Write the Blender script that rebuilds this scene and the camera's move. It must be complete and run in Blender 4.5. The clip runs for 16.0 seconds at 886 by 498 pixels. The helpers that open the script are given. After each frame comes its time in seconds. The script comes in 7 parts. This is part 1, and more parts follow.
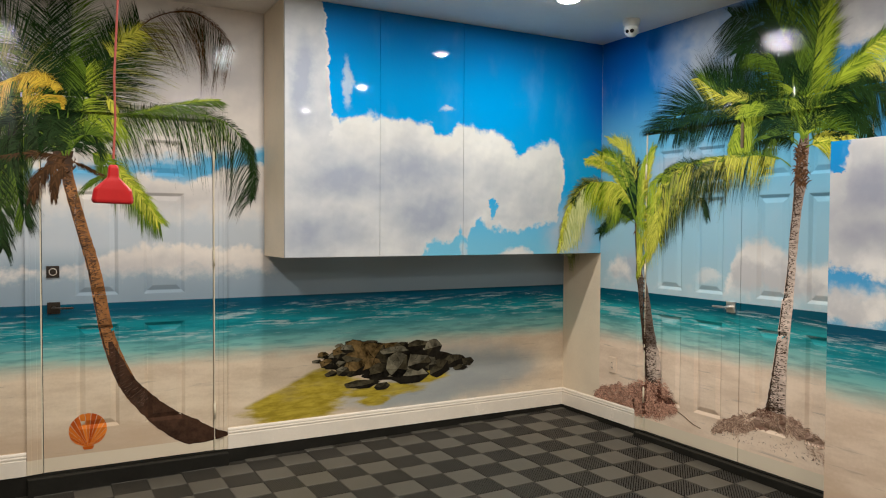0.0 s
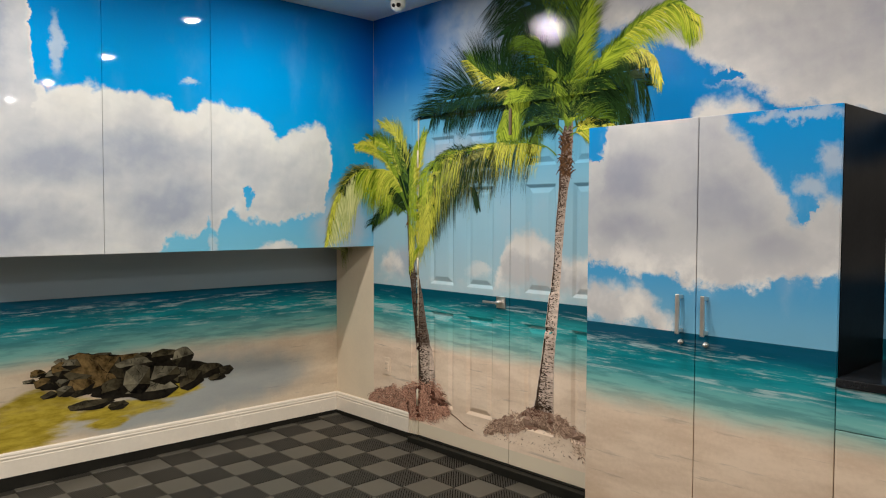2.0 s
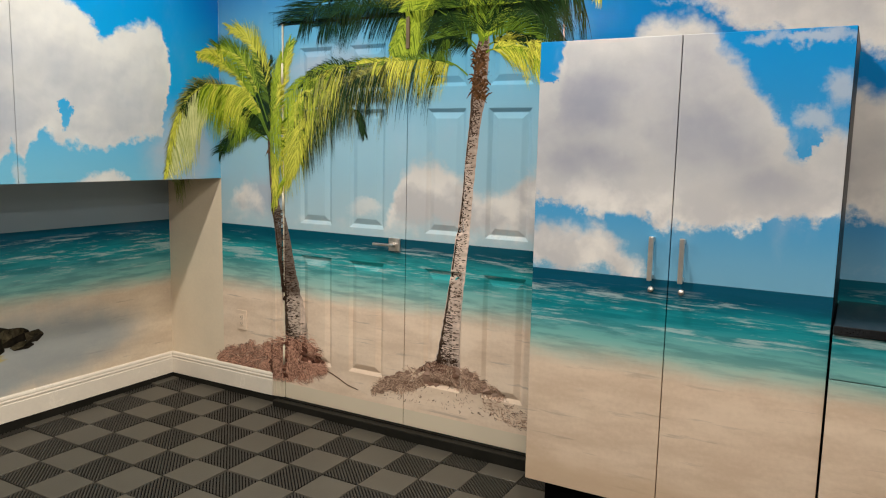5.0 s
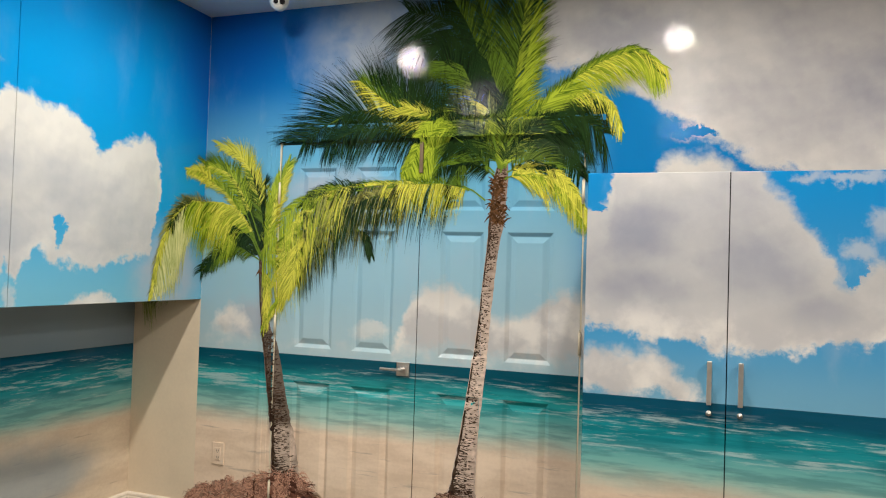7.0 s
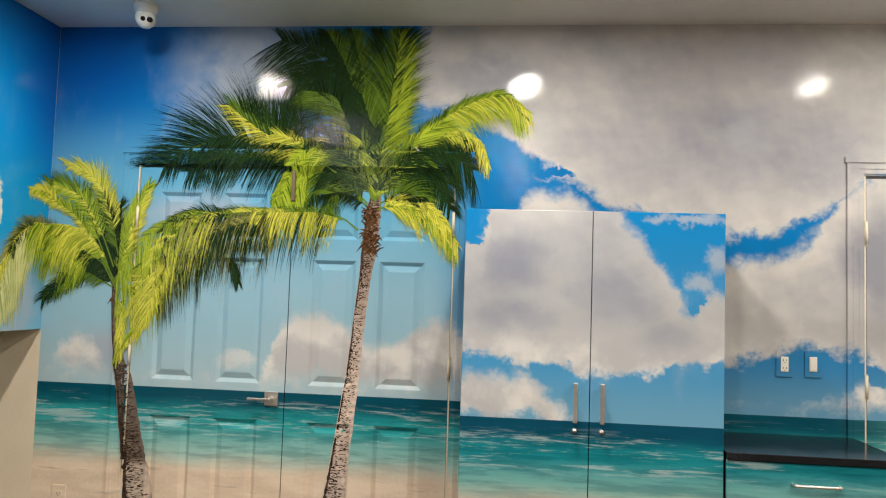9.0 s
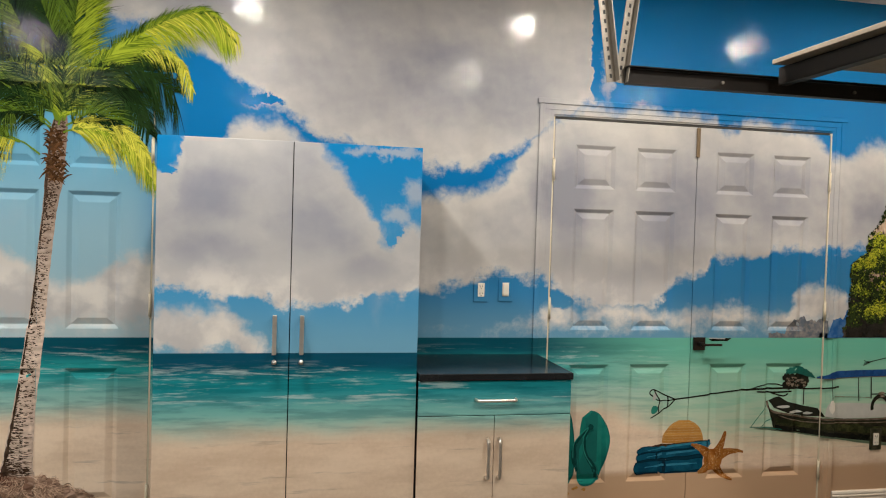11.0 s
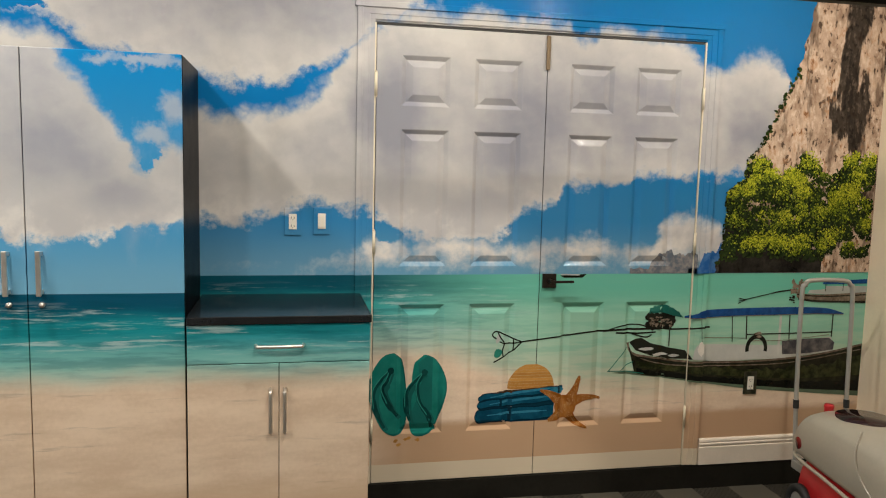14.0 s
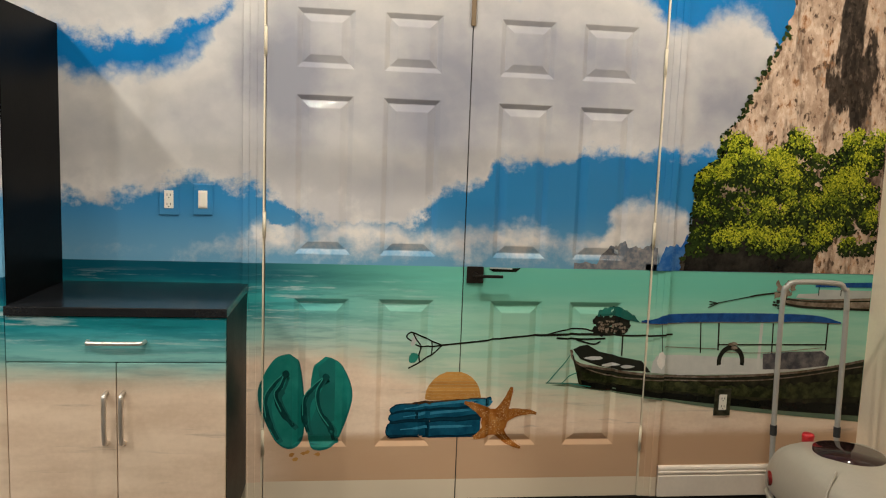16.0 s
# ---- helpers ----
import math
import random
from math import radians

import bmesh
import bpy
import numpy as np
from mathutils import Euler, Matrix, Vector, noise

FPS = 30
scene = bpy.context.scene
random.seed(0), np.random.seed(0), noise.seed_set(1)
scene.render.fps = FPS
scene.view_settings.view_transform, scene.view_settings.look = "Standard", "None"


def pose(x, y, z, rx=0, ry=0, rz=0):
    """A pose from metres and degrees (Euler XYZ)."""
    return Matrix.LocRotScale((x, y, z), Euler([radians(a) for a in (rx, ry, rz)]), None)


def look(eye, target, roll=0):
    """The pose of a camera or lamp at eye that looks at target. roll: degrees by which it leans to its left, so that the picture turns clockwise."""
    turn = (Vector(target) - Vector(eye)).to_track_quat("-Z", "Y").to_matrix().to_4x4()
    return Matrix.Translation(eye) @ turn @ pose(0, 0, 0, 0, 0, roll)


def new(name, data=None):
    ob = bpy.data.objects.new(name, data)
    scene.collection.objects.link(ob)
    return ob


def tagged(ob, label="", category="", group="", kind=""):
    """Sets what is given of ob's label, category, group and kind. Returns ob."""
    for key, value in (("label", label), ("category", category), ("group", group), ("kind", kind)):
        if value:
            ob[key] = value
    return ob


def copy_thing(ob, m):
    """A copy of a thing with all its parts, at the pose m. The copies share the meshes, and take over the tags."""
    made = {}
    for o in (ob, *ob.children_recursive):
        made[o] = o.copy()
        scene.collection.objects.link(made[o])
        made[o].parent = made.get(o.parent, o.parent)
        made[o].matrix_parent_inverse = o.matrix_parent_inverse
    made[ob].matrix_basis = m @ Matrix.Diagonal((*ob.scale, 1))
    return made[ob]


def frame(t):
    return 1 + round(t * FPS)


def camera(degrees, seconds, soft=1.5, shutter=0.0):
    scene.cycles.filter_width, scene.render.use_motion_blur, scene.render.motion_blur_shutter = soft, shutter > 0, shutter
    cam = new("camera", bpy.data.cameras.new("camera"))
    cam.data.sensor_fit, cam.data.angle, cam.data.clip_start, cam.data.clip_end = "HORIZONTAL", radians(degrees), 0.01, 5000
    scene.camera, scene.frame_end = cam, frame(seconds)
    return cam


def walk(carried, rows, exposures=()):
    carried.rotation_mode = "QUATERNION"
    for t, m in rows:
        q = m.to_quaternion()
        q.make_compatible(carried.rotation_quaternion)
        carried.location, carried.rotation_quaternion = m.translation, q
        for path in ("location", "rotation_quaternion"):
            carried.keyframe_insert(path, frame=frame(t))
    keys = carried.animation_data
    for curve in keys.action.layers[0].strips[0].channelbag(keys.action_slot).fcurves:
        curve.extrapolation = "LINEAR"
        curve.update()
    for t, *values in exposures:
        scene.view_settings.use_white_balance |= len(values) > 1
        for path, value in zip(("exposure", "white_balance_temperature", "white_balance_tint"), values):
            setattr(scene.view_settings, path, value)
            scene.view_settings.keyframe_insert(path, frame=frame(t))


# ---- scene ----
cam = camera(61.1, 16.0, soft=1.1)
PATH = [
    (0, (0.361, 0.391, 1.401), (1.321, 2.145, 1.341), 0.3),
    (0.5, (0.572, 0.427, 1.414), (1.56, 2.164, 1.342), 0.6),
    (1, (0.704, 0.503, 1.42), (1.796, 2.178, 1.36), 0.7),
    (1.5, (0.81, 0.572, 1.398), (2.05, 2.139, 1.337), 0.5),
    (2, (0.879, 0.608, 1.414), (2.243, 2.068, 1.328), 0.2),
    (2.5, (0.956, 0.633, 1.406), (2.379, 2.036, 1.322), 0.8),
    (3, (0.976, 0.707, 1.394), (2.489, 2.007, 1.236), 1.0),
    (3.2, (1.033, 0.79, 1.444), (2.587, 2.029, 1.223), 0.9),
    (5.3, (0.885, 1.577, 1.393), (2.652, 2.482, 1.15), 1.0),
    (5.5, (0.846, 1.651, 1.391), (2.643, 2.499, 1.164), 0.7),
    (6, (0.711, 1.842, 1.408), (2.549, 2.615, 1.252), 0.7),
    (6.5, (0.692, 1.971, 1.406), (2.542, 2.729, 1.35), 1.1),
    (7, (0.685, 2.107, 1.418), (2.565, 2.787, 1.469), 1.8),
    (7.5, (0.656, 2.229, 1.457), (2.578, 2.766, 1.581), 2.5),
    (8, (0.572, 2.343, 1.486), (2.52, 2.769, 1.639), 2.4),
    (8.5, (0.54, 2.367, 1.44), (2.495, 2.752, 1.603), 2.4),
    (9, (0.529, 2.342, 1.436), (2.514, 2.549, 1.563), 1.9),
    (9.5, (0.52, 2.366, 1.428), (2.517, 2.32, 1.531), 1.7),
    (10, (0.537, 2.313, 1.444), (2.518, 2.051, 1.514), 1.3),
    (10.2, (0.551, 2.27, 1.449), (2.526, 1.96, 1.501), 1.3),
    (12.3, (0.547, 1.754, 1.469), (2.494, 1.326, 1.319), 1.3),
    (12.5, (0.58, 1.723, 1.454), (2.527, 1.299, 1.292), 1.1),
    (13, (0.695, 1.588, 1.433), (2.643, 1.175, 1.245), 1.1),
    (13.5, (0.765, 1.412, 1.436), (2.712, 1.003, 1.232), 0.9),
    (14, (0.788, 1.171, 1.432), (2.736, 0.771, 1.216), 1.4),
    (14.5, (0.842, 1.024, 1.414), (2.776, 0.575, 1.168), 2.0),
    (15, (0.947, 0.843, 1.388), (2.894, 0.456, 1.145), 2.3),
    (15.5, (1.062, 0.666, 1.401), (3.022, 0.365, 1.147), 1.9),
    (16, (1.161, 0.485, 1.365), (3.133, 0.242, 1.132), 2.1),
]
walk(cam, [(t, look(eye, target, roll)) for t, eye, target, roll in PATH],
     exposures=[(0, -0.05, 6280, 10), (3.2, -0.12, 6330, 10), (5.5, 0.04, 6440, 10), (7.5, 0.06, 6500, 10), (9.0, 0.06, 6510, 10), (9.5, 0.0, 6510, 10), (10.0, -0.12, 6510, 10), (12.5, -0.13, 6530, 10), (14.5, 0.0, 6580, 9), (16, 0.0, 6620, 9)])

# ---- plan, in metres ----
XB = 4.05        # east wall, with two double doors and the cabinets
YA = 5.14        # north wall, with a single door and the wall cabinets
YS = -1.70       # south wall
XW = -2.6        # west wall, behind the walk
CEIL = 2.74
SOF_Y, SOF_X, SOF_Z = 4.70, 1.66, 1.21   # front, end and underside of the wall cabinets
CAB_X, CAB_Y0, CAB_Y1, CAB_Z0, CAB_Z1 = 3.575, 1.54, 2.57, 0.112, 1.80
LOW_X, LOW_Y0, LOW_Y1 = 3.56, 0.873, 1.535
DOOR_H = 2.03
D1 = (2.665, 4.227)   # double door by the corner
D2 = (-0.72, 0.81)    # double door by the counter
DA = (0.405, 1.34)    # single door in the north wall


def floor_z(x, y):
    return -0.026 + 0.022 * (x - 4.0) + 0.0155 * (y - 5.1)


# ---- light ----
world = bpy.data.worlds.new("world")
world.use_nodes = True
world.node_tree.nodes["Background"].inputs[0].default_value = (0.9, 0.85, 0.8, 1)
world.node_tree.nodes["Background"].inputs[1].default_value = 0.03
scene.world = world
LAMP_WATTS, LAMP_GLOW = 19.8, 25.0     # downward light, and glow of each frosted lens
LAMP_COLOUR = (1.0, 0.935, 0.845)
LAMPS = [(x, y) for x in (3.12, 1.70, 0.15) for y in (3.92, 2.33, 0.71, -0.79)]
scene.view_settings.exposure = 0.0


# ---- node helpers ----
class Val:
    """A node socket or number with arithmetic."""
    def __init__(self, nt, s):
        self.nt, self.s = nt, s

    def op(self, kind, *others, clamp=False):
        n = self.nt.nodes.new("ShaderNodeMath")
        n.operation, n.use_clamp = kind, clamp
        for k, o in enumerate((self, *others)):
            put(self.nt, n.inputs[k], o)
        return Val(self.nt, n.outputs[0])

    def __add__(self, o): return self.op("ADD", o)
    def __sub__(self, o): return self.op("SUBTRACT", o)
    def __mul__(self, o): return self.op("MULTIPLY", o)
    def __truediv__(self, o): return self.op("DIVIDE", o)
    def sat(self): return self.op("ADD", 0.0, clamp=True)

    def step(self, a, b):
        """Smooth step from 0 at a to 1 at b (a may exceed b)."""
        n = self.nt.nodes.new("ShaderNodeMapRange")
        n.interpolation_type = "SMOOTHSTEP"
        put(self.nt, n.inputs[0], self)
        lo, hi, u, v = (a, b, 0.0, 1.0) if a < b else (b, a, 1.0, 0.0)
        for k, w in zip((1, 2, 3, 4), (lo, hi, u, v)):
            n.inputs[k].default_value = w
        return Val(self.nt, n.outputs[0])


def put(nt, sock, v):
    if isinstance(v, Val):
        nt.links.new(v.s, sock)
    elif isinstance(v, (int, float)):
        sock.default_value = v
    elif len(v) == 3 and sock.type == "RGBA":
        sock.default_value = (*v, 1)
    else:
        sock.default_value = v


def material(name):
    m = bpy.data.materials.new(name)
    m.use_nodes = True
    nt = m.node_tree
    return m, nt, nt.nodes["Principled BSDF"]


def where(nt, kind="Position"):
    if kind == "Position":
        return Val(nt, nt.nodes.new("ShaderNodeNewGeometry").outputs["Position"])
    return Val(nt, nt.nodes.new("ShaderNodeTexCoord").outputs[kind])


def split(nt, v):
    n = nt.nodes.new("ShaderNodeSeparateXYZ")
    nt.links.new(v.s, n.inputs[0])
    return [Val(nt, n.outputs[k]) for k in range(3)]


def join(nt, x, y, z=0.0):
    n = nt.nodes.new("ShaderNodeCombineXYZ")
    for k, v in enumerate((x, y, z)):
        put(nt, n.inputs[k], v)
    return Val(nt, n.outputs[0])


def vmath(nt, kind, a, b=None, c=None):
    n = nt.nodes.new("ShaderNodeVectorMath")
    n.operation = kind
    for k, v in enumerate((a, b, c)):
        if v is not None:
            put(nt, n.inputs[k], v)
    return Val(nt, n.outputs["Value" if kind in ("LENGTH", "DOT_PRODUCT", "DISTANCE") else "Vector"])


def fbm(nt, vec, scale, detail=4.0, rough=0.55, colour=False):
    n = nt.nodes.new("ShaderNodeTexNoise")
    nt.links.new(vec.s, n.inputs["Vector"])
    n.inputs["Scale"].default_value, n.inputs["Detail"].default_value, n.inputs["Roughness"].default_value = scale, detail, rough
    return Val(nt, n.outputs["Color" if colour else 0])


def voronoi(nt, vec, scale, feature="F1", out="Distance"):
    n = nt.nodes.new("ShaderNodeTexVoronoi")
    n.feature = feature
    nt.links.new(vec.s, n.inputs["Vector"])
    n.inputs["Scale"].default_value = scale
    return Val(nt, n.outputs[out])


def mix(nt, f, a, b):
    n = nt.nodes.new("ShaderNodeMix")
    n.data_type = "RGBA"
    put(nt, n.inputs[0], f)
    put(nt, n.inputs[6], a)
    put(nt, n.inputs[7], b)
    return Val(nt, n.outputs[2])


def bump(nt, bsdf, h, strength, dist=0.01):
    n = nt.nodes.new("ShaderNodeBump")
    n.inputs["Strength"].default_value, n.inputs["Distance"].default_value = strength, dist
    nt.links.new(h.s, n.inputs["Height"])
    nt.links.new(n.outputs[0], bsdf.inputs["Normal"])


def plain(name, colour, rough=0.5, metal=0.0, vary=0.12, scale=6.0, fine=60.0, relief=0.05, spec=0.5):
    """A painted, plastic or metal surface with tone variation at two scales and fine relief."""
    m, nt, b = material(name)
    p = where(nt, "Object")
    f = fbm(nt, p, scale) * 0.65 + fbm(nt, p, fine, 3) * 0.35
    dark = tuple(c * (1 - vary) for c in colour)
    light = tuple(min(1, c * (1 + vary)) for c in colour)
    put(nt, b.inputs["Base Color"], mix(nt, f.step(0.3, 0.7), dark, light))
    put(nt, b.inputs["Roughness"], f * 0.2 + (rough - 0.1))
    b.inputs["Metallic"].default_value = metal
    b.inputs["Specular IOR Level"].default_value = spec
    if relief:
        bump(nt, b, fbm(nt, p, fine, 3), relief, 0.004)
    return m


def island(name, dark, light, grain=11.0, own=0.85, detail=4.0):
    """Printed pieces that differ piece by piece."""
    m, nt, b = material(name)
    r = Val(nt, nt.nodes.new("ShaderNodeNewGeometry").outputs["Random Per Island"])
    p = where(nt)
    f = (r * own + fbm(nt, p, grain, detail, 0.65) * (1.7 - own) - 0.76 + own * 0.5).sat()
    put(nt, b.inputs["Base Color"], mix(nt, f, dark, light))
    print_gloss(nt, b, p)
    return m


# ---- the printed mural ----
def print_gloss(nt, b, p, peel=0.30):
    """Printed vinyl under a clear glossy laminate with a slight orange peel."""
    b.inputs["Specular IOR Level"].default_value = 0.0
    b.inputs["Roughness"].default_value = 0.6
    b.inputs["Coat Weight"].default_value = 0.45
    b.inputs["Coat IOR"].default_value = 1.45
    put(nt, b.inputs["Coat Roughness"], fbm(nt, p, 3.0, 2) * 0.015 + 0.012)
    h = fbm(nt, p, 88.0, 1) + fbm(nt, p, 190.0, 1) * 0.30
    n = nt.nodes.new("ShaderNodeBump")
    n.inputs["Strength"].default_value, n.inputs["Distance"].default_value = peel, 0.0022
    put(nt, n.inputs["Height"], h)
    nt.links.new(n.outputs["Normal"], b.inputs["Coat Normal"])


def ellipses(nt, uv, shapes):
    """The least scaled distance to a set of ellipses (centre, radii): below 1 inside."""
    best = None
    for cu, cv, ru, rv in shapes:
        q = vmath(nt, "MULTIPLY_ADD", uv, (1 / ru, 1 / rv, 1), (-cu / ru, -cv / rv, 0))
        d = vmath(nt, "LENGTH", q)
        best = d if best is None else best.op("SMOOTH_MIN", d, 0.25)
    return best


def ramp(nt, u, pts):
    """A height that follows u through rows of (u, height)."""
    lo, hi = pts[0][0], pts[-1][0]
    n = nt.nodes.new("ShaderNodeValToRGB")
    put(nt, n.inputs[0], (u - lo) * (1 / (hi - lo)))
    e = n.color_ramp.elements
    while len(e) < len(pts):
        e.new(0.5)
    for k, (x, h) in enumerate(pts):
        e[k].position = (x - lo) / (hi - lo)
        e[k].color = (h / 3, h / 3, h / 3, 1)
    return Val(nt, n.outputs[0]) * 3.0


def mural(name, axis, layers, bits, holes, shades, bright, grey, sky, sea=(0.955, 0.62), strip=0.0, green=False, extra=None, tint=(1, 1, 1), sky2=None, peel=0.30, crisp=0.5):
    """Sky with clouds, sea and beach as printed on the wall; axis: the wall's horizontal axis.
    layers: clouds as rows of (top line, bottom line, softness below)."""
    m, nt, b = material(name)
    p = where(nt)
    x, y, z = split(nt, p)
    u = x if axis == "x" else y
    uv = join(nt, u, z)
    n1 = vmath(nt, "SUBTRACT", fbm(nt, uv, 3.2, 7, 0.6, True), (0.5, 0.5, 0.5))
    n2 = vmath(nt, "SUBTRACT", fbm(nt, uv, 13.0, 5, 0.62, True), (0.5, 0.5, 0.5))
    w = vmath(nt, "MULTIPLY_ADD", n2, (0.10, 0.10, 0), uv)
    puff = fbm(nt, vmath(nt, "MULTIPLY_ADD", n2, (0.05, 0.05, 0), uv), 5.0, 7, 0.52)
    lee = fbm(nt, vmath(nt, "MULTIPLY_ADD", n2, (0.05, 0.05, 0), vmath(nt, "ADD", uv, (0.018, -0.030, 0))), 5.0, 7, 0.52)
    heads = voronoi(nt, w, 17.0) * 0.6 + voronoi(nt, w, 37.0) * 0.4
    edge = (fbm(nt, uv, 7.0, 7, 0.60) - 0.5) * 0.15 - heads * 0.045 + 0.012
    fray = (fbm(nt, uv, 8.0, 9, 0.68) - 0.5) * 0.26
    wu = split(nt, w)[0]
    cover, depth = None, None
    for top_line, low_line, soft in layers:
        d = ramp(nt, wu, top_line) - z + edge
        c = d.step(-0.030 * crisp, 0.062 * crisp)
        if low_line:
            f = z - ramp(nt, wu, low_line) + fray
            c = c * f.step(-soft, soft)
            d = d.op("MINIMUM", f * 1.6 + 0.10)
        cover = c if cover is None else cover.op("MAXIMUM", c)
        depth = d if depth is None else depth.op("MAXIMUM", d)
    ragged = vmath(nt, "MULTIPLY_ADD", vmath(nt, "SUBTRACT", fbm(nt, uv, 9.0, 9, 0.70, True), (0.5, 0.5, 0.5)), (0.17, 0.15, 0), uv)
    if bits:
        cover = cover.op("MAXIMUM", (ellipses(nt, ragged, bits) + (puff - 0.5) * 1.3).step(1.40, 0.40) * 0.60)
    if holes:
        cover = cover * (ellipses(nt, ragged, holes) + (puff - 0.5) * 0.9).step(0.85, 1.15)
    big = fbm(nt, uv, 1.9, 3, 0.5)
    soft_ = fbm(nt, w, 6.0, 4, 0.5)
    dim = depth.step(0.02, 0.26) * 0.34 + big.step(0.36, 0.64) * 0.30 + (soft_ - 0.5) * 0.14 + (lee - puff) * 0.75 - 0.08
    if axis == "y":
        dim = (dim + (fbm(nt, w, 3.6, 3, 0.5) - 0.5) * 0.5) * z.step(1.05, 1.60).op("MULTIPLY_ADD", 0.75, 0.25)
    if shades:
        dim = dim + ellipses(nt, vmath(nt, "MULTIPLY_ADD", n1, (0.25, 0.20, 0), uv), shades).step(1.25, 0.25) * 0.50
    cloud = mix(nt, dim.sat(), mix(nt, puff.step(0.35, 0.65), tuple(c * 0.93 for c in bright), bright), grey)
    if axis == "y":
        cloud = mix(nt, z.step(1.42, 1.15) * 0.7, cloud, mix(nt, (puff + (depth - 0.06) * -0.8).step(0.34, 0.60), (0.50, 0.49, 0.50), (0.82, 0.78, 0.73)))
    # sky: rows of (height, colour), and thin veils
    col = sky[0][1]
    for (h0, c0), (h1, c1) in zip(sky, sky[1:]):
        col = mix(nt, z.step(h0, h1), col, c1)
    veil = fbm(nt, vmath(nt, "MULTIPLY", uv, (2.6, 1.2, 1)), 1.6, 6, 0.6).step(0.52, 0.8)
    col = mix(nt, veil * (0.35 if axis == "y" else 0.08), col, (0.38, 0.44, 0.52))
    if extra and "veils" in extra:
        vd = ellipses(nt, w, extra["veils"])
        col = mix(nt, vd.step(1.15, 0.3) * (puff.step(0.25, 0.6) * 0.5 + 0.4), col, (0.38, 0.42, 0.48))
    if extra and "deep" in extra:
        dd = ellipses(nt, uv, extra["deep"])
        col = mix(nt, dd.step(1.2, 0.2), col, (0.004, 0.11, 0.42))
    if sky2:
        far = sky2[0][1]
        for (h0, c0), (h1, c1) in zip(sky2, sky2[1:]):
            far = mix(nt, z.step(h0, h1), far, c1)
        col = mix(nt, u.step(2.78, 2.50), col, far)
    col = mix(nt, cover, col, cloud)
    # sea
    top, end = sea
    streak = vmath(nt, "MULTIPLY", uv, (1.6, 13.0, 1))
    wavy = fbm(nt, streak, 2.0, 5, 0.62)
    foam = fbm(nt, vmath(nt, "MULTIPLY", uv, (1.3, 17.0, 1)), 4.0, 8, 0.70)
    crest = fbm(nt, vmath(nt, "MULTIPLY", uv, (0.8, 6.0, 1)), 2.0, 3, 0.5)
    zz = z + (wavy - 0.5) * 0.035
    if green:
        zz = (zz.op("MULTIPLY_ADD", -1.0, top) * u.step(0.75, -0.15).op("MULTIPLY_ADD", -0.36, 1.0)).op("MULTIPLY_ADD", -1.0, top)
    if green:
        g = u.step(1.0, -0.05)
        c_deep = mix(nt, g, (0.004, 0.075, 0.115), (0.145, 0.50, 0.385))
        c_mid = mix(nt, g, (0.025, 0.35, 0.36), (0.33, 0.60, 0.46))
        c_shal = mix(nt, g, (0.34, 0.58, 0.52), (0.52, 0.60, 0.46))
    else:
        c_deep, c_mid, c_shal = (0.004, 0.070, 0.125), (0.013, 0.25, 0.29), (0.22, 0.48, 0.44)
    span = top - end
    water = mix(nt, zz.step(top - 0.12 * span, top - 0.45 * span), c_deep, c_mid)
    water = mix(nt, zz.step(top - 0.45 * span, end + 0.05 * span), water, c_shal)
    water = mix(nt, wavy.step(0.42, 0.62) * 0.35, water, (0.002, 0.06, 0.09) if not green else mix(nt, u.step(0.75, -0.15), (0.002, 0.06, 0.09), (0.17, 0.50, 0.37)))
    band = zz.step(top - 0.02, top - 0.08) * zz.step(end + 0.04, end + 0.14)
    caps = (foam + (crest - 0.5) * 0.8).step(0.52, 0.68) * band
    if green:
        caps = caps * u.step(-0.2, 0.7)
    water = mix(nt, caps * 0.58, water, (0.52, 0.64, 0.64))
    # sand
    s1, s2 = fbm(nt, vmath(nt, "MULTIPLY", uv, (1, 3.5, 1)), 3.0, 5, 0.6), fbm(nt, uv, 60.0, 3)
    sand = mix(nt, (s1 * 0.8 + s2 * 0.2).step(0.33, 0.66), tuple(a * c for a, c in zip((0.52, 0.43, 0.345), tint)), tuple(a * c for a, c in zip((0.63, 0.545, 0.455), tint)))
    lines = fbm(nt, vmath(nt, "MULTIPLY", uv, (1.2, 14, 1)), 2.2, 4, 0.6).step(0.60, 0.70)
    sand = mix(nt, lines * 0.45, sand, (0.34, 0.27, 0.22))
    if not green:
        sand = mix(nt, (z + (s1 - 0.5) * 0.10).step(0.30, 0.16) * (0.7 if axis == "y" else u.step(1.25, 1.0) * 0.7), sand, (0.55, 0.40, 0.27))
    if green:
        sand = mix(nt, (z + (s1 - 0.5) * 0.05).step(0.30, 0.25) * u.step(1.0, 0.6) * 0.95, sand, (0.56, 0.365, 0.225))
    if extra and "pool" in extra:
        pd = ellipses(nt, vmath(nt, "MULTIPLY_ADD", n1, (0.55, 0.22, 0), uv), extra["pool"])
        sand = mix(nt, pd.step(1.35, 0.45) * 0.75, sand, (0.25, 0.31, 0.34))
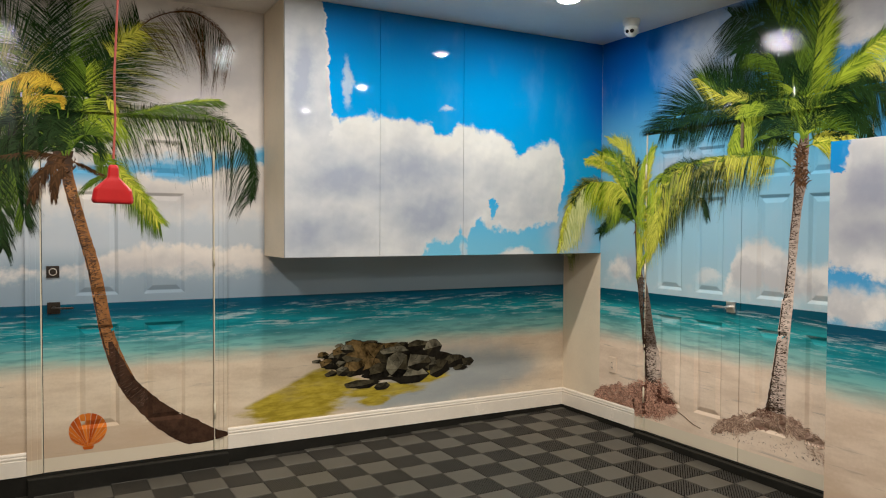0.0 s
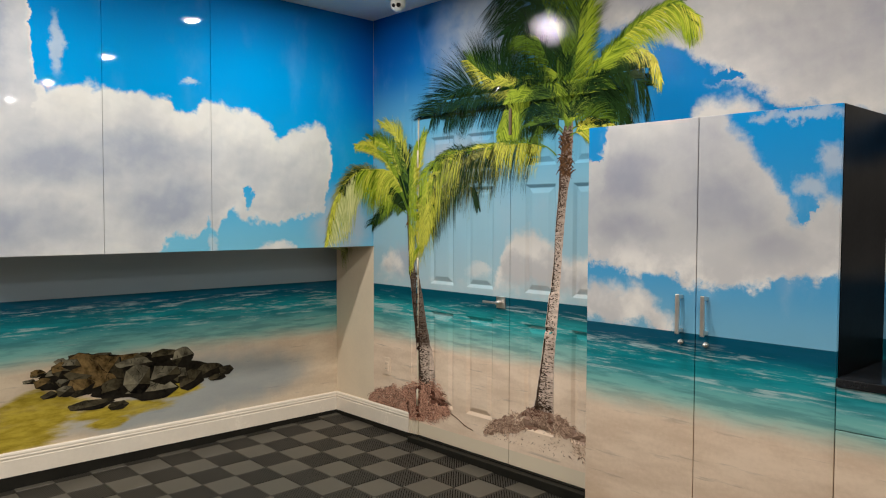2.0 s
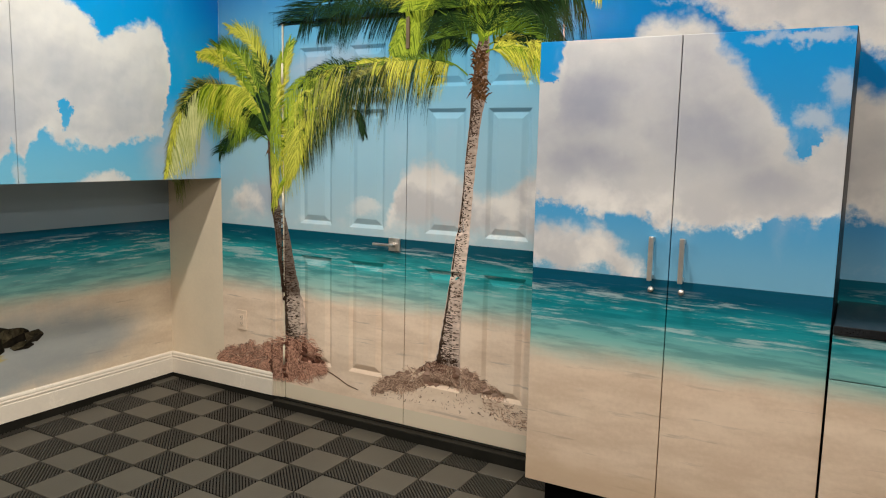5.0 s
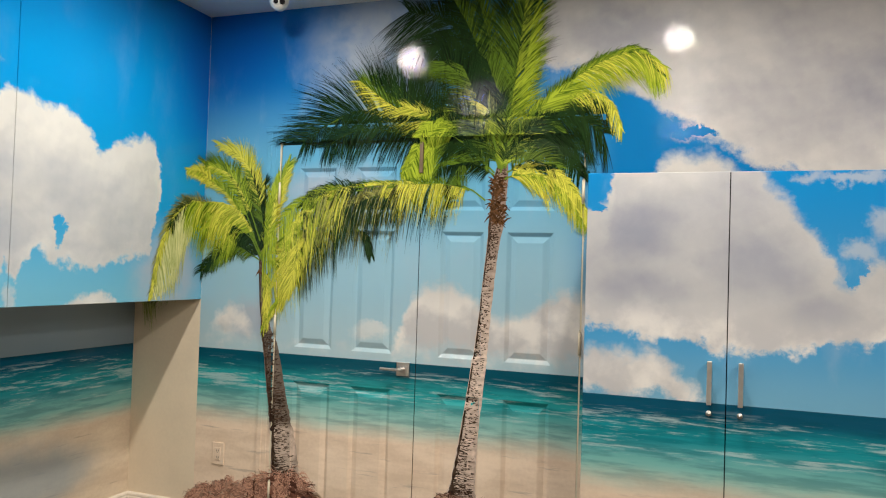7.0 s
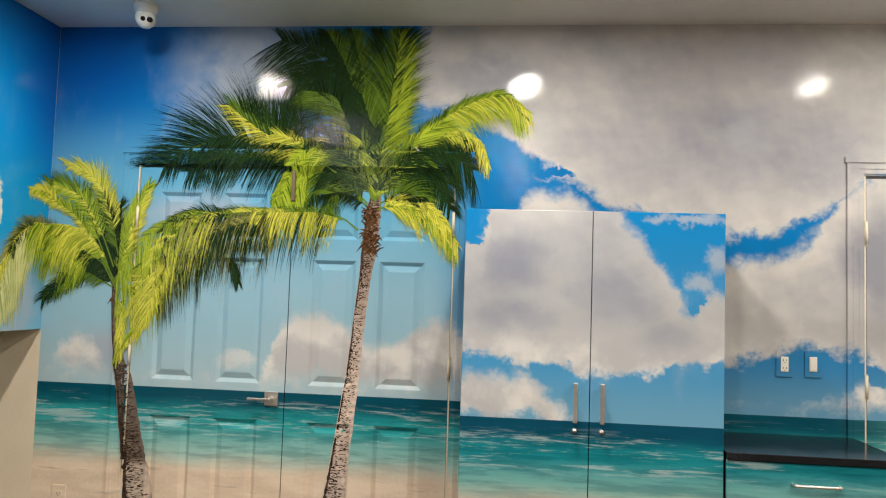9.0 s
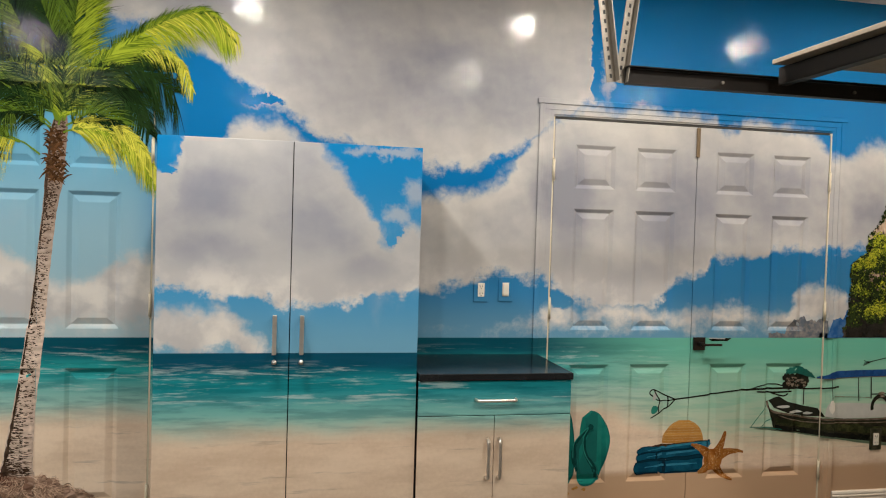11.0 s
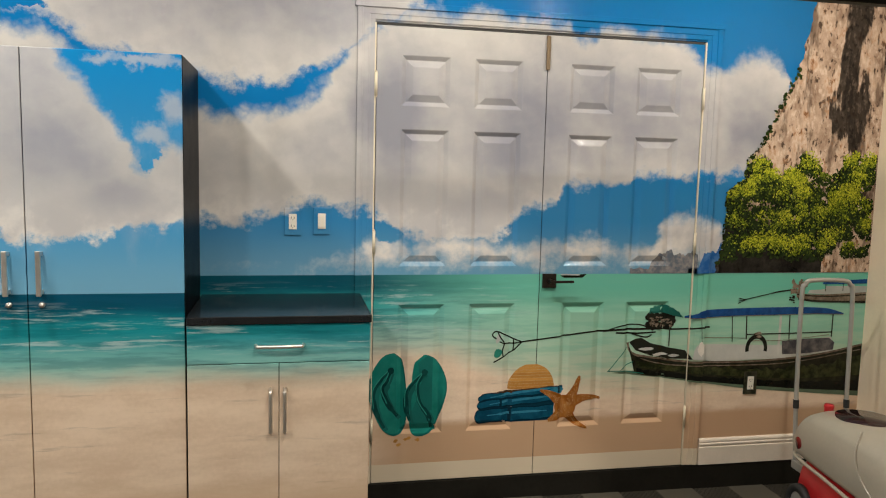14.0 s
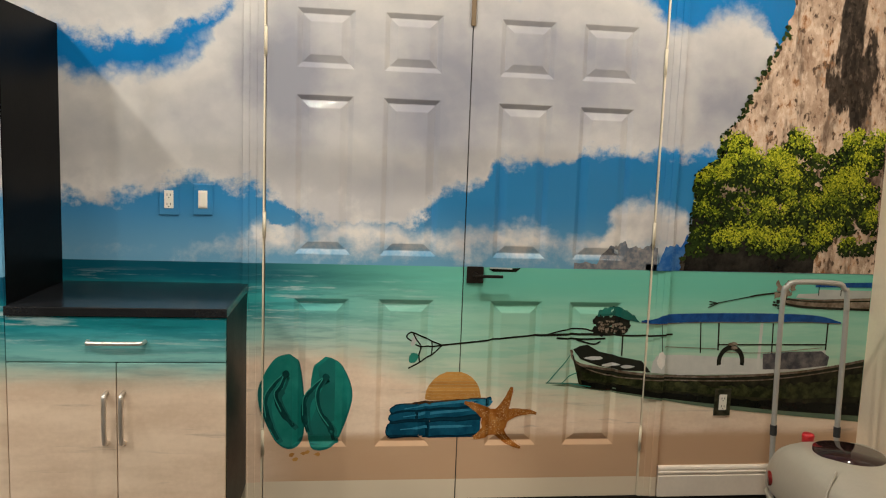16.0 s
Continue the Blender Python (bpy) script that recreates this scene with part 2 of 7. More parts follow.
    if extra and "algae" in extra:
        sail = (ellipses(nt, vmath(nt, "MULTIPLY_ADD", n1, (0.20, 0.08, 0), uv), extra["algae"]) + (fbm(nt, vmath(nt, "MULTIPLY", uv, (2, 11, 1)), 3.0, 5, 0.6) - 0.5) * 0.9).step(1.20, 0.72)
        sail = sail * (u * 0.44 - 0.428 - z + (s1 - 0.5) * 0.05).step(-0.012, 0.018)
        sand = mix(nt, sail * (s1.step(0.2, 0.5) * 0.2 + 0.78), sand, mix(nt, fbm(nt, vmath(nt, "MULTIPLY", uv, (3, 12, 1)), 3.0, 6, 0.65).step(0.35, 0.65), (0.29, 0.215, 0.014), (0.47, 0.36, 0.035)))
    ground = mix(nt, (zz + (s1 - 0.5) * 0.08).step(end + 0.06, end - 0.07), water, sand)
    col = mix(nt, z.step(top - 0.001, top + 0.001), ground, col)
    if strip:
        col = mix(nt, z.step(strip - 0.001, strip + 0.001), (0.72, 0.62, 0.47), col)
    put(nt, b.inputs["Base Color"], col)
    print_gloss(nt, b, p, peel)
    return m


# outlines of the printed clouds: rows of (along the wall, height)
HIGH_CLOUD_TOP = [(0.57, 2.04), (0.62, 2.16), (0.65, 2.9), (2.7, 2.9), (2.86, 2.72), (2.94, 2.40), (3.0, 1.9)]
HIGH_CLOUD_LOW = [(0.6, 2.14), (0.97, 1.88), (1.09, 1.82), (1.2, 1.78), (1.31, 1.75), (1.54, 1.79), (1.87, 1.86), (2.0, 1.93), (2.11, 2.0), (2.24, 2.06), (2.35, 2.17), (2.46, 2.22), (2.61, 2.29), (2.79, 2.36)]
MAIN_CLOUD_TOP = [(-1.25, 1.3), (-1.2, 1.8), (-1.15, 1.95), (-1.05, 2.02), (-0.96, 2.01), (-0.83, 1.94), (-0.73, 1.93), (-0.64, 2.05), (-0.34, 2.1), (-0.22, 2.11), (-0.18, 2.05), (-0.1, 2.05), (-0.05, 2.11), (0.4, 2.12), (0.66, 2.12), (0.9, 1.98), (0.99, 1.82), (1.11, 1.72), (1.26, 1.66), (1.44, 1.65), (1.86, 1.73), (1.97, 1.84), (2.14, 1.96), (2.26, 1.96), (2.35, 1.92), (2.4, 1.78), (2.46, 1.55), (2.49, 0.9)]
MAIN_CLOUD_LOW = [(-1.2, 1.74), (-1.12, 1.58), (-0.99, 1.45), (-0.86, 1.43), (-0.57, 1.42), (-0.42, 1.43), (-0.38, 1.39), (-0.16, 1.37), (-0.07, 1.36), (-0.03, 1.29), (0.14, 1.25), (0.24, 1.12), (0.56, 1.1), (0.73, 1.16), (0.81, 1.25), (1.09, 1.27), (1.22, 1.22), (1.41, 1.17), (1.52, 1.19)]
LOW_CLOUD_TOP = [(-0.94, 1.0), (-0.9, 1.14), (-0.84, 1.22), (-0.7, 1.26), (-0.56, 1.2), (-0.5, 1.1), (-0.36, 1.08), (-0.23, 1.13), (-0.1, 1.14), (0.02, 1.1), (0.2, 1.11), (0.35, 1.14), (0.47, 1.15), (0.64, 1.08), (0.76, 1.14), (0.84, 1.13), (0.92, 1.06), (1.15, 1.0)]
LOW_CLOUD_LOW = [(-1.0, 1.02), (1.2, 1.02)]
DOOR_CLOUD_TOP = [(2.585, 0.9), (2.60, 1.28), (2.73, 1.36), (2.82, 1.33), (2.90, 1.24), (3.06, 1.22), (3.14, 1.28), (3.27, 1.37), (3.42, 1.35), (3.49, 1.27), (3.54, 1.12), (3.58, 1.02)]
DOOR_CLOUD_LOW = [(2.6, 1.02), (3.8, 1.02)]
CORNER_CLOUD_TOP = [(4.3, 1.0), (4.36, 1.08), (4.42, 1.17), (4.52, 1.21), (4.58, 1.17), (4.66, 1.05), (4.7, 1.0)]
CORNER_CLOUD_LOW = [(4.3, 1.06), (4.7, 1.06)]
CABINET_CLOUD_TOP = [(1.52, 1.5), (1.58, 1.51), (1.62, 1.47), (1.67, 1.42), (1.71, 1.47), (1.76, 1.57), (1.84, 1.69), (1.93, 1.79), (1.99, 1.9), (2.46, 1.9), (2.5, 1.7), (2.6, 1.67)]
CABINET_CLOUD_LOW = [(1.54, 1.21), (1.65, 1.21), (1.76, 1.18), (1.89, 1.17), (1.93, 1.14), (2.09, 1.15), (2.13, 1.18), (2.27, 1.18), (2.49, 1.21), (2.58, 1.23)]
CABINET_LOW_CLOUD_TOP = [(2.08, 0.92), (2.11, 0.98), (2.15, 1.03), (2.22, 1.08), (2.27, 1.13), (2.33, 1.16), (2.41, 1.16), (2.49, 1.14), (2.58, 1.15)]
CABINET_LOW_CLOUD_LOW = [(2.0, 0.975), (2.6, 0.975)]
UPPER_CLOUD_TOP = [(1.6, 2.9), (1.89, 2.9), (1.93, 2.45), (1.955, 2.1), (2.0, 2.05), (2.11, 2.1), (2.26, 2.12), (2.37, 2.1), (2.57, 2.1), (2.63, 2.08), (2.68, 2.01), (2.78, 2.02), (2.82, 2.09), (2.91, 2.06), (3.11, 2.06), (3.18, 2.04), (3.25, 1.97), (3.3, 1.91), (3.34, 1.9), (3.39, 1.94), (3.49, 2.0), (3.58, 2.02), (3.66, 1.98), (3.71, 1.84), (3.76, 1.5)]
UPPER_CLOUD_LOW = [(2.5, 1.1), (2.58, 1.25), (2.66, 1.3), (2.79, 1.3), (2.85, 1.38), (2.9, 1.32), (3.0, 1.46), (3.06, 1.4), (3.19, 1.37), (3.33, 1.38), (3.47, 1.43), (3.64, 1.46), (3.72, 1.78)]
UPPER_LOW_CLOUD_TOP = [(3.09, 1.1), (3.14, 1.22), (3.22, 1.26), (3.32, 1.27), (3.42, 1.245), (3.5, 1.1)]
NORTH_HIGH_TOP = [(-3.0, 2.9), (4.2, 2.9)]
NORTH_HIGH_LOW = [(0.3, 1.7), (0.63, 1.74), (0.93, 1.78), (1.19, 1.8), (1.42, 1.85), (1.7, 1.9)]
NORTH_MID_TOP = [(0.3, 1.62), (0.63, 1.65), (0.78, 1.7), (0.96, 1.72), (1.09, 1.7), (1.22, 1.68), (1.35, 1.74), (1.49, 1.79), (1.7, 1.84)]
NORTH_MID_LOW = [(0.0, 1.48), (1.8, 1.46)]
NORTH_LOW_TOP = [(0.0, 1.14), (0.2, 1.18), (0.48, 1.16), (0.74, 1.25), (0.9, 1.3), (1.18, 1.31), (1.35, 1.27), (1.56, 1.29), (1.67, 1.25), (1.80, 1.0)]
NORTH_LOW_LOW = [(0.0, 1.12), (1.8, 1.12)]

mural_east = mural(
    "mural print east wall", "y",
    layers=[(HIGH_CLOUD_TOP, HIGH_CLOUD_LOW, 0.035), (MAIN_CLOUD_TOP, MAIN_CLOUD_LOW, 0.03), (LOW_CLOUD_TOP, LOW_CLOUD_LOW, 0.06), (DOOR_CLOUD_TOP, DOOR_CLOUD_LOW, 0.07), (CORNER_CLOUD_TOP, CORNER_CLOUD_LOW, 0.07)],
    bits=[(1.62, 1.84, 0.22, 0.04), (0.54, 2.28, 0.03, 0.13), (3.68, 1.10, 0.10, 0.04), (2.12, 2.02, 0.16, 0.03)],
    holes=[(0.76, 1.14, 0.07, 0.04), (3.63, 1.18, 0.07, 0.05), (2.20, 2.03, 0.10, 0.025)],
    shades=[(1.30, 2.15, 0.45, 0.26), (0.10, 1.60, 0.42, 0.30), (-0.35, 1.72, 0.34, 0.24), (0.75, 1.62, 0.16, 0.34), (-1.0, 1.58, 0.16, 0.16), (0.30, 1.28, 0.30, 0.10), (2.50, 2.50, 0.30, 0.14)],
    bright=(0.555, 0.535, 0.505), grey=(0.26, 0.262, 0.30),
    sky=[(0.95, (0.39, 0.53, 0.58)), (1.35, (0.28, 0.47, 0.57)), (1.9, (0.12, 0.37, 0.55)), (2.40, (0.006, 0.16, 0.44))],
    sky2=[(0.95, (0.13, 0.31, 0.46)), (1.22, (0.030, 0.20, 0.42)), (1.6, (0.005, 0.155, 0.40)), (2.7, (0.005, 0.15, 0.38))],
    strip=0.085, green=True,
    extra={"veils": [(3.72, 2.52, 0.46, 0.42), (3.9, 1.75, 0.4, 0.2), (4.38, 1.12, 0.20, 0.13), (0.70, 1.06, 0.40, 0.06)], "deep": [(4.55, 2.6, 0.50, 0.36)]}, tint=(1.40, 1.30, 1.20), crisp=1.0)
mural_cabinet = mural(
    "mural print cabinet fronts", "y",
    layers=[(CABINET_CLOUD_TOP, CABINET_CLOUD_LOW, 0.022), (CABINET_LOW_CLOUD_TOP, CABINET_LOW_CLOUD_LOW, 0.03)],
    bits=[(1.565, 1.61, 0.045, 0.06), (1.66, 1.77, 0.13, 0.018), (1.64, 1.53, 0.05, 0.035), (1.80, 1.78, 0.06, 0.02)],
    holes=[(2.545, 1.755, 0.05, 0.075), (1.655, 1.445, 0.025, 0.045), (2.52, 1.67, 0.03, 0.025)],
    shades=[(1.98, 1.45, 0.20, 0.16), (2.36, 1.36, 0.20, 0.10), (1.75, 1.30, 0.16, 0.07), (2.35, 1.62, 0.16, 0.12)],
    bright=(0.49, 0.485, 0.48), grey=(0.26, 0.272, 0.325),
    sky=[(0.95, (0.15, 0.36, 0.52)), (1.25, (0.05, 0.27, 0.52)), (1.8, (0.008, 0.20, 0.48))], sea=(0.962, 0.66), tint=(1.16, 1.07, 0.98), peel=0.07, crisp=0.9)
mural_upper = mural(
    "mural print wall cabinets", "x",
    layers=[(UPPER_CLOUD_TOP, UPPER_CLOUD_LOW, 0.022), (UPPER_LOW_CLOUD_TOP, None, 0.02)],
    bits=[(2.055, 2.26, 0.03, 0.13), (2.74, 2.16, 0.07, 0.02), (2.88, 1.25, 0.03, 0.05)],
    holes=[(3.10, 1.52, 0.028, 0.07), (1.98, 2.25, 0.02, 0.05)],
    shades=[(2.55, 1.76, 0.52, 0.13), (2.10, 1.68, 0.34, 0.12), (2.70, 1.50, 0.34, 0.20), (1.95, 1.36, 0.35, 0.16), (1.78, 2.25, 0.08, 0.30)],
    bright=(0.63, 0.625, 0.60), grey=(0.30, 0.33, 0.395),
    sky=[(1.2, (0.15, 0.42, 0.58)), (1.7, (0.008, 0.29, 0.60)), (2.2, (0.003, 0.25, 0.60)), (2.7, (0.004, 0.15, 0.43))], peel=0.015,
    extra={"veils": [(3.78, 1.35, 0.28, 0.30)] , "deep": [(4.12, 2.55, 0.42, 0.75)]})
mural_north = mural(
    "mural print north wall", "x",
    layers=[(NORTH_HIGH_TOP, NORTH_HIGH_LOW, 0.05), (NORTH_MID_TOP, NORTH_MID_LOW, 0.1), (NORTH_LOW_TOP, NORTH_LOW_LOW, 0.06)],
    bits=[], holes=[], shades=[(0.9, 2.35, 0.9, 0.30), (1.2, 1.58, 0.5, 0.10), (0.9, 1.17, 0.6, 0.08)],
    bright=(0.76, 0.70, 0.64), grey=(0.47, 0.45, 0.45),
    # sky rows below 1.30 are darkened to carry shade under the wall cabinets
    sky=[(0.95, (0.24, 0.31, 0.37)), (1.15, (0.29, 0.36, 0.42)), (1.30, (0.47, 0.51, 0.55)), (1.60, (0.50, 0.55, 0.60)), (1.72, (0.10, 0.38, 0.62)), (1.95, (0.14, 0.42, 0.64))], sea=(0.948, 0.60), strip=0.082, tint=(1.20, 1.15, 1.03),
    extra={"pool": [(3.25, 0.34, 0.60, 0.20), (2.75, 0.22, 0.6, 0.12)], "algae": [(1.86, 0.24, 0.34, 0.15), (2.04, 0.33, 0.26, 0.13), (2.50, 0.26, 0.30, 0.05), (2.42, 0.20, 0.12, 0.04), (2.85, 0.33, 0.16, 0.05)]})

white_wall = plain("white wall paint", (0.78, 0.655, 0.49), 0.45, vary=0.04, relief=0.10)
white_trim = plain("white gloss trim paint", (0.82, 0.735, 0.62), 0.25, vary=0.04, relief=0.04)
ceiling_paint = plain("ceiling paint", (0.84, 0.79, 0.74), 0.55, vary=0.03, relief=0.08)
black_lam = plain("black laminate", (0.0035, 0.0035, 0.0035), 0.34, vary=0.2, relief=0.03, spec=0.035)
counter_mat = plain("black countertop", (0.012, 0.013, 0.015), 0.16, vary=0.3, fine=150, relief=0.02)
curb_mat = plain("charcoal curb paint", (0.014, 0.013, 0.010), 0.5, vary=0.25, relief=0.1, spec=0.2)
steel = plain("brushed nickel", (0.74, 0.69, 0.64), 0.40, 1.0, vary=0.1, relief=0.03)
bronze = plain("dark bronze", (0.05, 0.042, 0.036), 0.3, 0.8, vary=0.2)
brass_bar = plain("brown bolt enamel", (0.16, 0.11, 0.06), 0.4, 0.3)
ivory = plain("ivory device plastic", (0.80, 0.76, 0.66), 0.35, vary=0.03)
dark_slot = plain("dark slot", (0.02, 0.02, 0.02), 0.6)
gap_dark = plain("dark joint", (0.03, 0.028, 0.025), 0.7)
cream_edge = plain("bare cream edge", (0.70, 0.62, 0.46), 0.4, vary=0.06)


# ---- mesh helpers ----
def add_box(bm, lo, hi, bevel=0.0, segs=2):
    made = bmesh.ops.create_cube(bm, size=1)["verts"]
    for v in made:
        v.co = Vector(lo[k] + (v.co[k] + 0.5) * (hi[k] - lo[k]) for k in range(3))
    if bevel:
        edges = list({e for v in made for e in v.link_edges})
        bmesh.ops.bevel(bm, geom=edges, offset=bevel, segments=segs, affect="EDGES", profile=0.6)
    return bm


def box(lo, hi, bevel=0.0, segs=2):
    return add_box(bmesh.new(), lo, hi, bevel, segs)


def tube(points, radius, sides=10, closed_ends=True, bm=None):
    """A round bar along points; radius may be a list."""
    bm = bm or bmesh.new()
    pts = [Vector(q) for q in points]
    rings = []
    side = None
    for i, q in enumerate(pts):
        way = (pts[min(i + 1, len(pts) - 1)] - pts[max(i - 1, 0)]).normalized()
        if side is None:
            side = way.orthogonal().normalized()
        side = (side - way * side.dot(way)).normalized()
        up = way.cross(side)
        r = radius[i] if isinstance(radius, (list, tuple)) else radius
        rings.append([bm.verts.new(q + (side * math.cos(a) + up * math.sin(a)) * r) for a in (2 * math.pi * k / sides for k in range(sides))])
    for a, b in zip(rings, rings[1:]):
        for k in range(sides):
            bm.faces.new((a[k], a[(k + 1) % sides], b[(k + 1) % sides], b[k]))
    if closed_ends:
        bm.faces.new(rings[0][::-1])
        bm.faces.new(rings[-1])
    return bm


def bend(points, n=8):
    """A smooth line through control points (Catmull-Rom)."""
    pts = [Vector(q) for q in points]
    pts = [pts[0] * 2 - pts[1]] + pts + [pts[-1] * 2 - pts[-2]]
    out = []
    for i in range(1, len(pts) - 2):
        a, b, c, d = pts[i - 1:i + 3]
        for k in range(n):
            t = k / n
            out.append(0.5 * ((2 * b) + (c - a) * t + (2 * a - 5 * b + 4 * c - d) * t * t + (3 * b - a - 3 * c + d) * t ** 3))
    return out + [pts[-2]]


def mesh_of(name, bm, mat, smooth=False):
    me = bpy.data.meshes.new(name)
    bmesh.ops.recalc_face_normals(bm, faces=bm.faces)
    bm.to_mesh(me)
    bm.free()
    for m in (mat if isinstance(mat, (list, tuple)) else [mat]):
        me.materials.append(m)
    if smooth:
        for f in me.polygons:
            f.use_smooth = True
    return me


def thing(name, at, label, category, group="", kind=""):
    """The Empty at a thing's base."""
    ob = new(name)
    ob.location = at
    ob.empty_display_size = 0.1
    return tagged(ob, label, category, group, kind)


def part(name, bm, mat, parent, label="", smooth=False):
    """One mesh object, modelled in world coordinates, under a thing or under a part."""
    ob = new(name, mesh_of(name, bm, mat, smooth))
    ob.parent = parent
    if parent.type == "EMPTY":
        ob.matrix_parent_inverse = Matrix.Translation(-parent.location)
    return tagged(ob, label)


def solo(name, bm, mat, label, category="", group="", kind="", smooth=False):
    """A thing or piece of the setting that is one mesh."""
    return tagged(new(name, mesh_of(name, bm, mat, smooth)), label, category, group, kind)


# ---- the large structure ----
bm = bmesh.new()
T = 0.14
for y0, y1, z0, z1 in ((YS, D2[0] - 0.012, 0, CEIL), (D2[1] + 0.012, D1[0] - 0.012, 0, CEIL), (D1[1] + 0.012, SOF_Y, 0, CEIL),
                       (D2[0] - 0.012, D2[1] + 0.012, DOOR_H + 0.012, CEIL), (D1[0] - 0.012, D1[1] + 0.012, DOOR_H + 0.012, CEIL)):
    add_box(bm, (XB, y0, z0), (XB + T, y1, z1))
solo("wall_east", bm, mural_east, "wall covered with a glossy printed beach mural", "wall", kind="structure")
solo("wall_east_return", box((XB, SOF_Y, 0), (XB + T, YA + T, CEIL)), white_wall, "plain white end of the wall below the wall cabinets", "wall", kind="structure")

bm = bmesh.new()
for x0, x1, z0, z1 in ((XW, DA[0] - 0.012, 0, CEIL), (DA[1] + 0.012, XB, 0, CEIL), (DA[0] - 0.012, DA[1] + 0.012, DOOR_H + 0.05, CEIL)):
    add_box(bm, (x0, YA, z0), (x1, YA + T, z1))
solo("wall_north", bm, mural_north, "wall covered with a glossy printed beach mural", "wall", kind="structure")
solo("wall_south", box((XW, YS - T, -0.35), (XB + T, YS, CEIL)), white_wall, "plain white painted garage wall", "wall", kind="structure")
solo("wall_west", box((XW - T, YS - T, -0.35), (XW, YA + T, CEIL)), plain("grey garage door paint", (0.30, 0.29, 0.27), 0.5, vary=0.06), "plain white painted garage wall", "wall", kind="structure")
solo("ceiling", box((XW - T, YS - T, CEIL), (XB + T, YA + T, CEIL + 0.12)), ceiling_paint, "flat white painted garage ceiling", "ceiling", kind="structure")

# dark curb under the walls and doors
solo("curb_east", add_box(box((XB - 0.012, YS, -0.35), (XB + T, YA + T, -0.003)), (XB - 0.055, D1[0] - 0.1, -0.35), (XB - 0.012, D1[1] + 0.05, -0.010), 0.004),
     curb_mat, "charcoal painted concrete curb below the wall", "curb", kind="structure")
solo("curb_north", add_box(box((XW, YA - 0.012, -0.35), (XB - 0.012, YA + T, -0.003)), (DA[0] - 0.08, YA - 0.06, -0.35), (DA[1] + 0.08, YA - 0.012, -0.012), 0.004),
     curb_mat, "charcoal painted concrete curb below the wall", "curb", kind="structure")


def baseboard(name, axis, a, b, at, sign):
    """Stepped white board along an axis; sign: which way it stands out from the wall."""
    bm = bmesh.new()
    prof = [(-0.001, 0.0), (0.016, 0.0), (0.016, 0.088), (0.0125, 0.091), (0.0125, 0.097), (0.016, 0.100), (0.016, 0.106), (0.0125, 0.109), (0.0125, 0.114), (0.014, 0.117), (0.012, 0.125), (0.006, 0.131), (-0.001, 0.131)]
    ends = []
    for e in (a, b):
        ends.append([bm.verts.new((at + sign * d, e, z) if axis == "y" else (e, at + sign * d, z)) for d, z in prof])
    n = len(prof)
    for k in range(n):
        bm.faces.new((ends[0][k], ends[0][(k + 1) % n], ends[1][(k + 1) % n], ends[1][k]))
    bm.faces.new(ends[0]), bm.faces.new(ends[1])
    return solo(name, bm, white_trim, "white moulded baseboard", "baseboard", kind="structure")


baseboard("baseboard_north", "x", DA[1] + 0.085, XB - 0.016, YA, -1)
baseboard("baseboard_north_west", "x", XW, DA[0] - 0.085, YA, -1)
baseboard("baseboard_corner", "y", D1[1] + 0.085, YA, XB, -1)
baseboard("baseboard_east", "y", YS + 0.016, D2[0] - 0.09, XB, -1)
baseboard("baseboard_south", "x", XW, XB, YS, 1)


# ---- doors ----
def leaf_mesh(w, cols, rows, t=0.040):
    """A moulded six-panel leaf in its own plane: u across, v up, w out of the face."""
    bm = bmesh.new()
    us = sorted({0, w, *[c for pair in cols for c in pair]})
    vs = sorted({0, DOOR_H - 0.004, *[r for pair in rows for r in pair]})
    grid = {}

    def vert(u, v, d=0.0):
        key = (round(u, 4), round(v, 4), round(d, 4))
        if key not in grid:
            grid[key] = bm.verts.new((u, v, d))
        return grid[key]
    for u0, u1 in zip(us, us[1:]):
        for v0, v1 in zip(vs, vs[1:]):
            if (u0, u1) in cols and (v0, v1) in rows:
                rings = [[vert(u0 + i, v0 + i, d), vert(u1 - i, v0 + i, d), vert(u1 - i, v1 - i, d), vert(u0 + i, v1 - i, d)] for i, d in ((0, 0), (0.003, -0.001), (0.019, -0.0125), (0.022, -0.0125), (0.048, -0.002), (0.052, -0.0015))]
                for a, b in zip(rings, rings[1:]):
                    for k in range(4):
                        bm.faces.new((a[k], a[(k + 1) % 4], b[(k + 1) % 4], b[k]))
                bm.faces.new(rings[-1])
            else:
                bm.faces.new((vert(u0, v0), vert(u1, v0), vert(u1, v1), vert(u0, v1)))
    rim = [e for e in bm.edges if e.is_boundary]
    ext = bmesh.ops.extrude_edge_only(bm, edges=rim)["geom"]
    for v in ext:
        if isinstance(v, bmesh.types.BMVert):
            v.co.z -= t
    return bm


ROWS3 = ((0.222, 0.820), (0.990, 1.592), (1.690, 1.907))


def on_plane(bm, origin, across, up=(0, 0, 1)):
    """Turn a flat model (u, v, out) onto a wall."""
    a, b = Vector(across), Vector(up)
    m = Matrix((a, b, a.cross(b))).transposed().to_4x4()
    bm.transform(Matrix.Translation(origin) @ m)
    return bm


def hinge(parent, origin, across):
    bm = tube([(0, -0.05, 0.006), (0, 0.05, 0.006)], 0.0065, 8)
    tube([(0, -0.056, 0.006), (0, -0.051, 0.006)], 0.0045, 8, bm=bm)
    tube([(0, 0.051, 0.006), (0, 0.056, 0.006)], 0.0045, 8, bm=bm)
    part("hinge", on_plane(bm, origin, across), cream_edge, parent, "painted butt hinge", True)


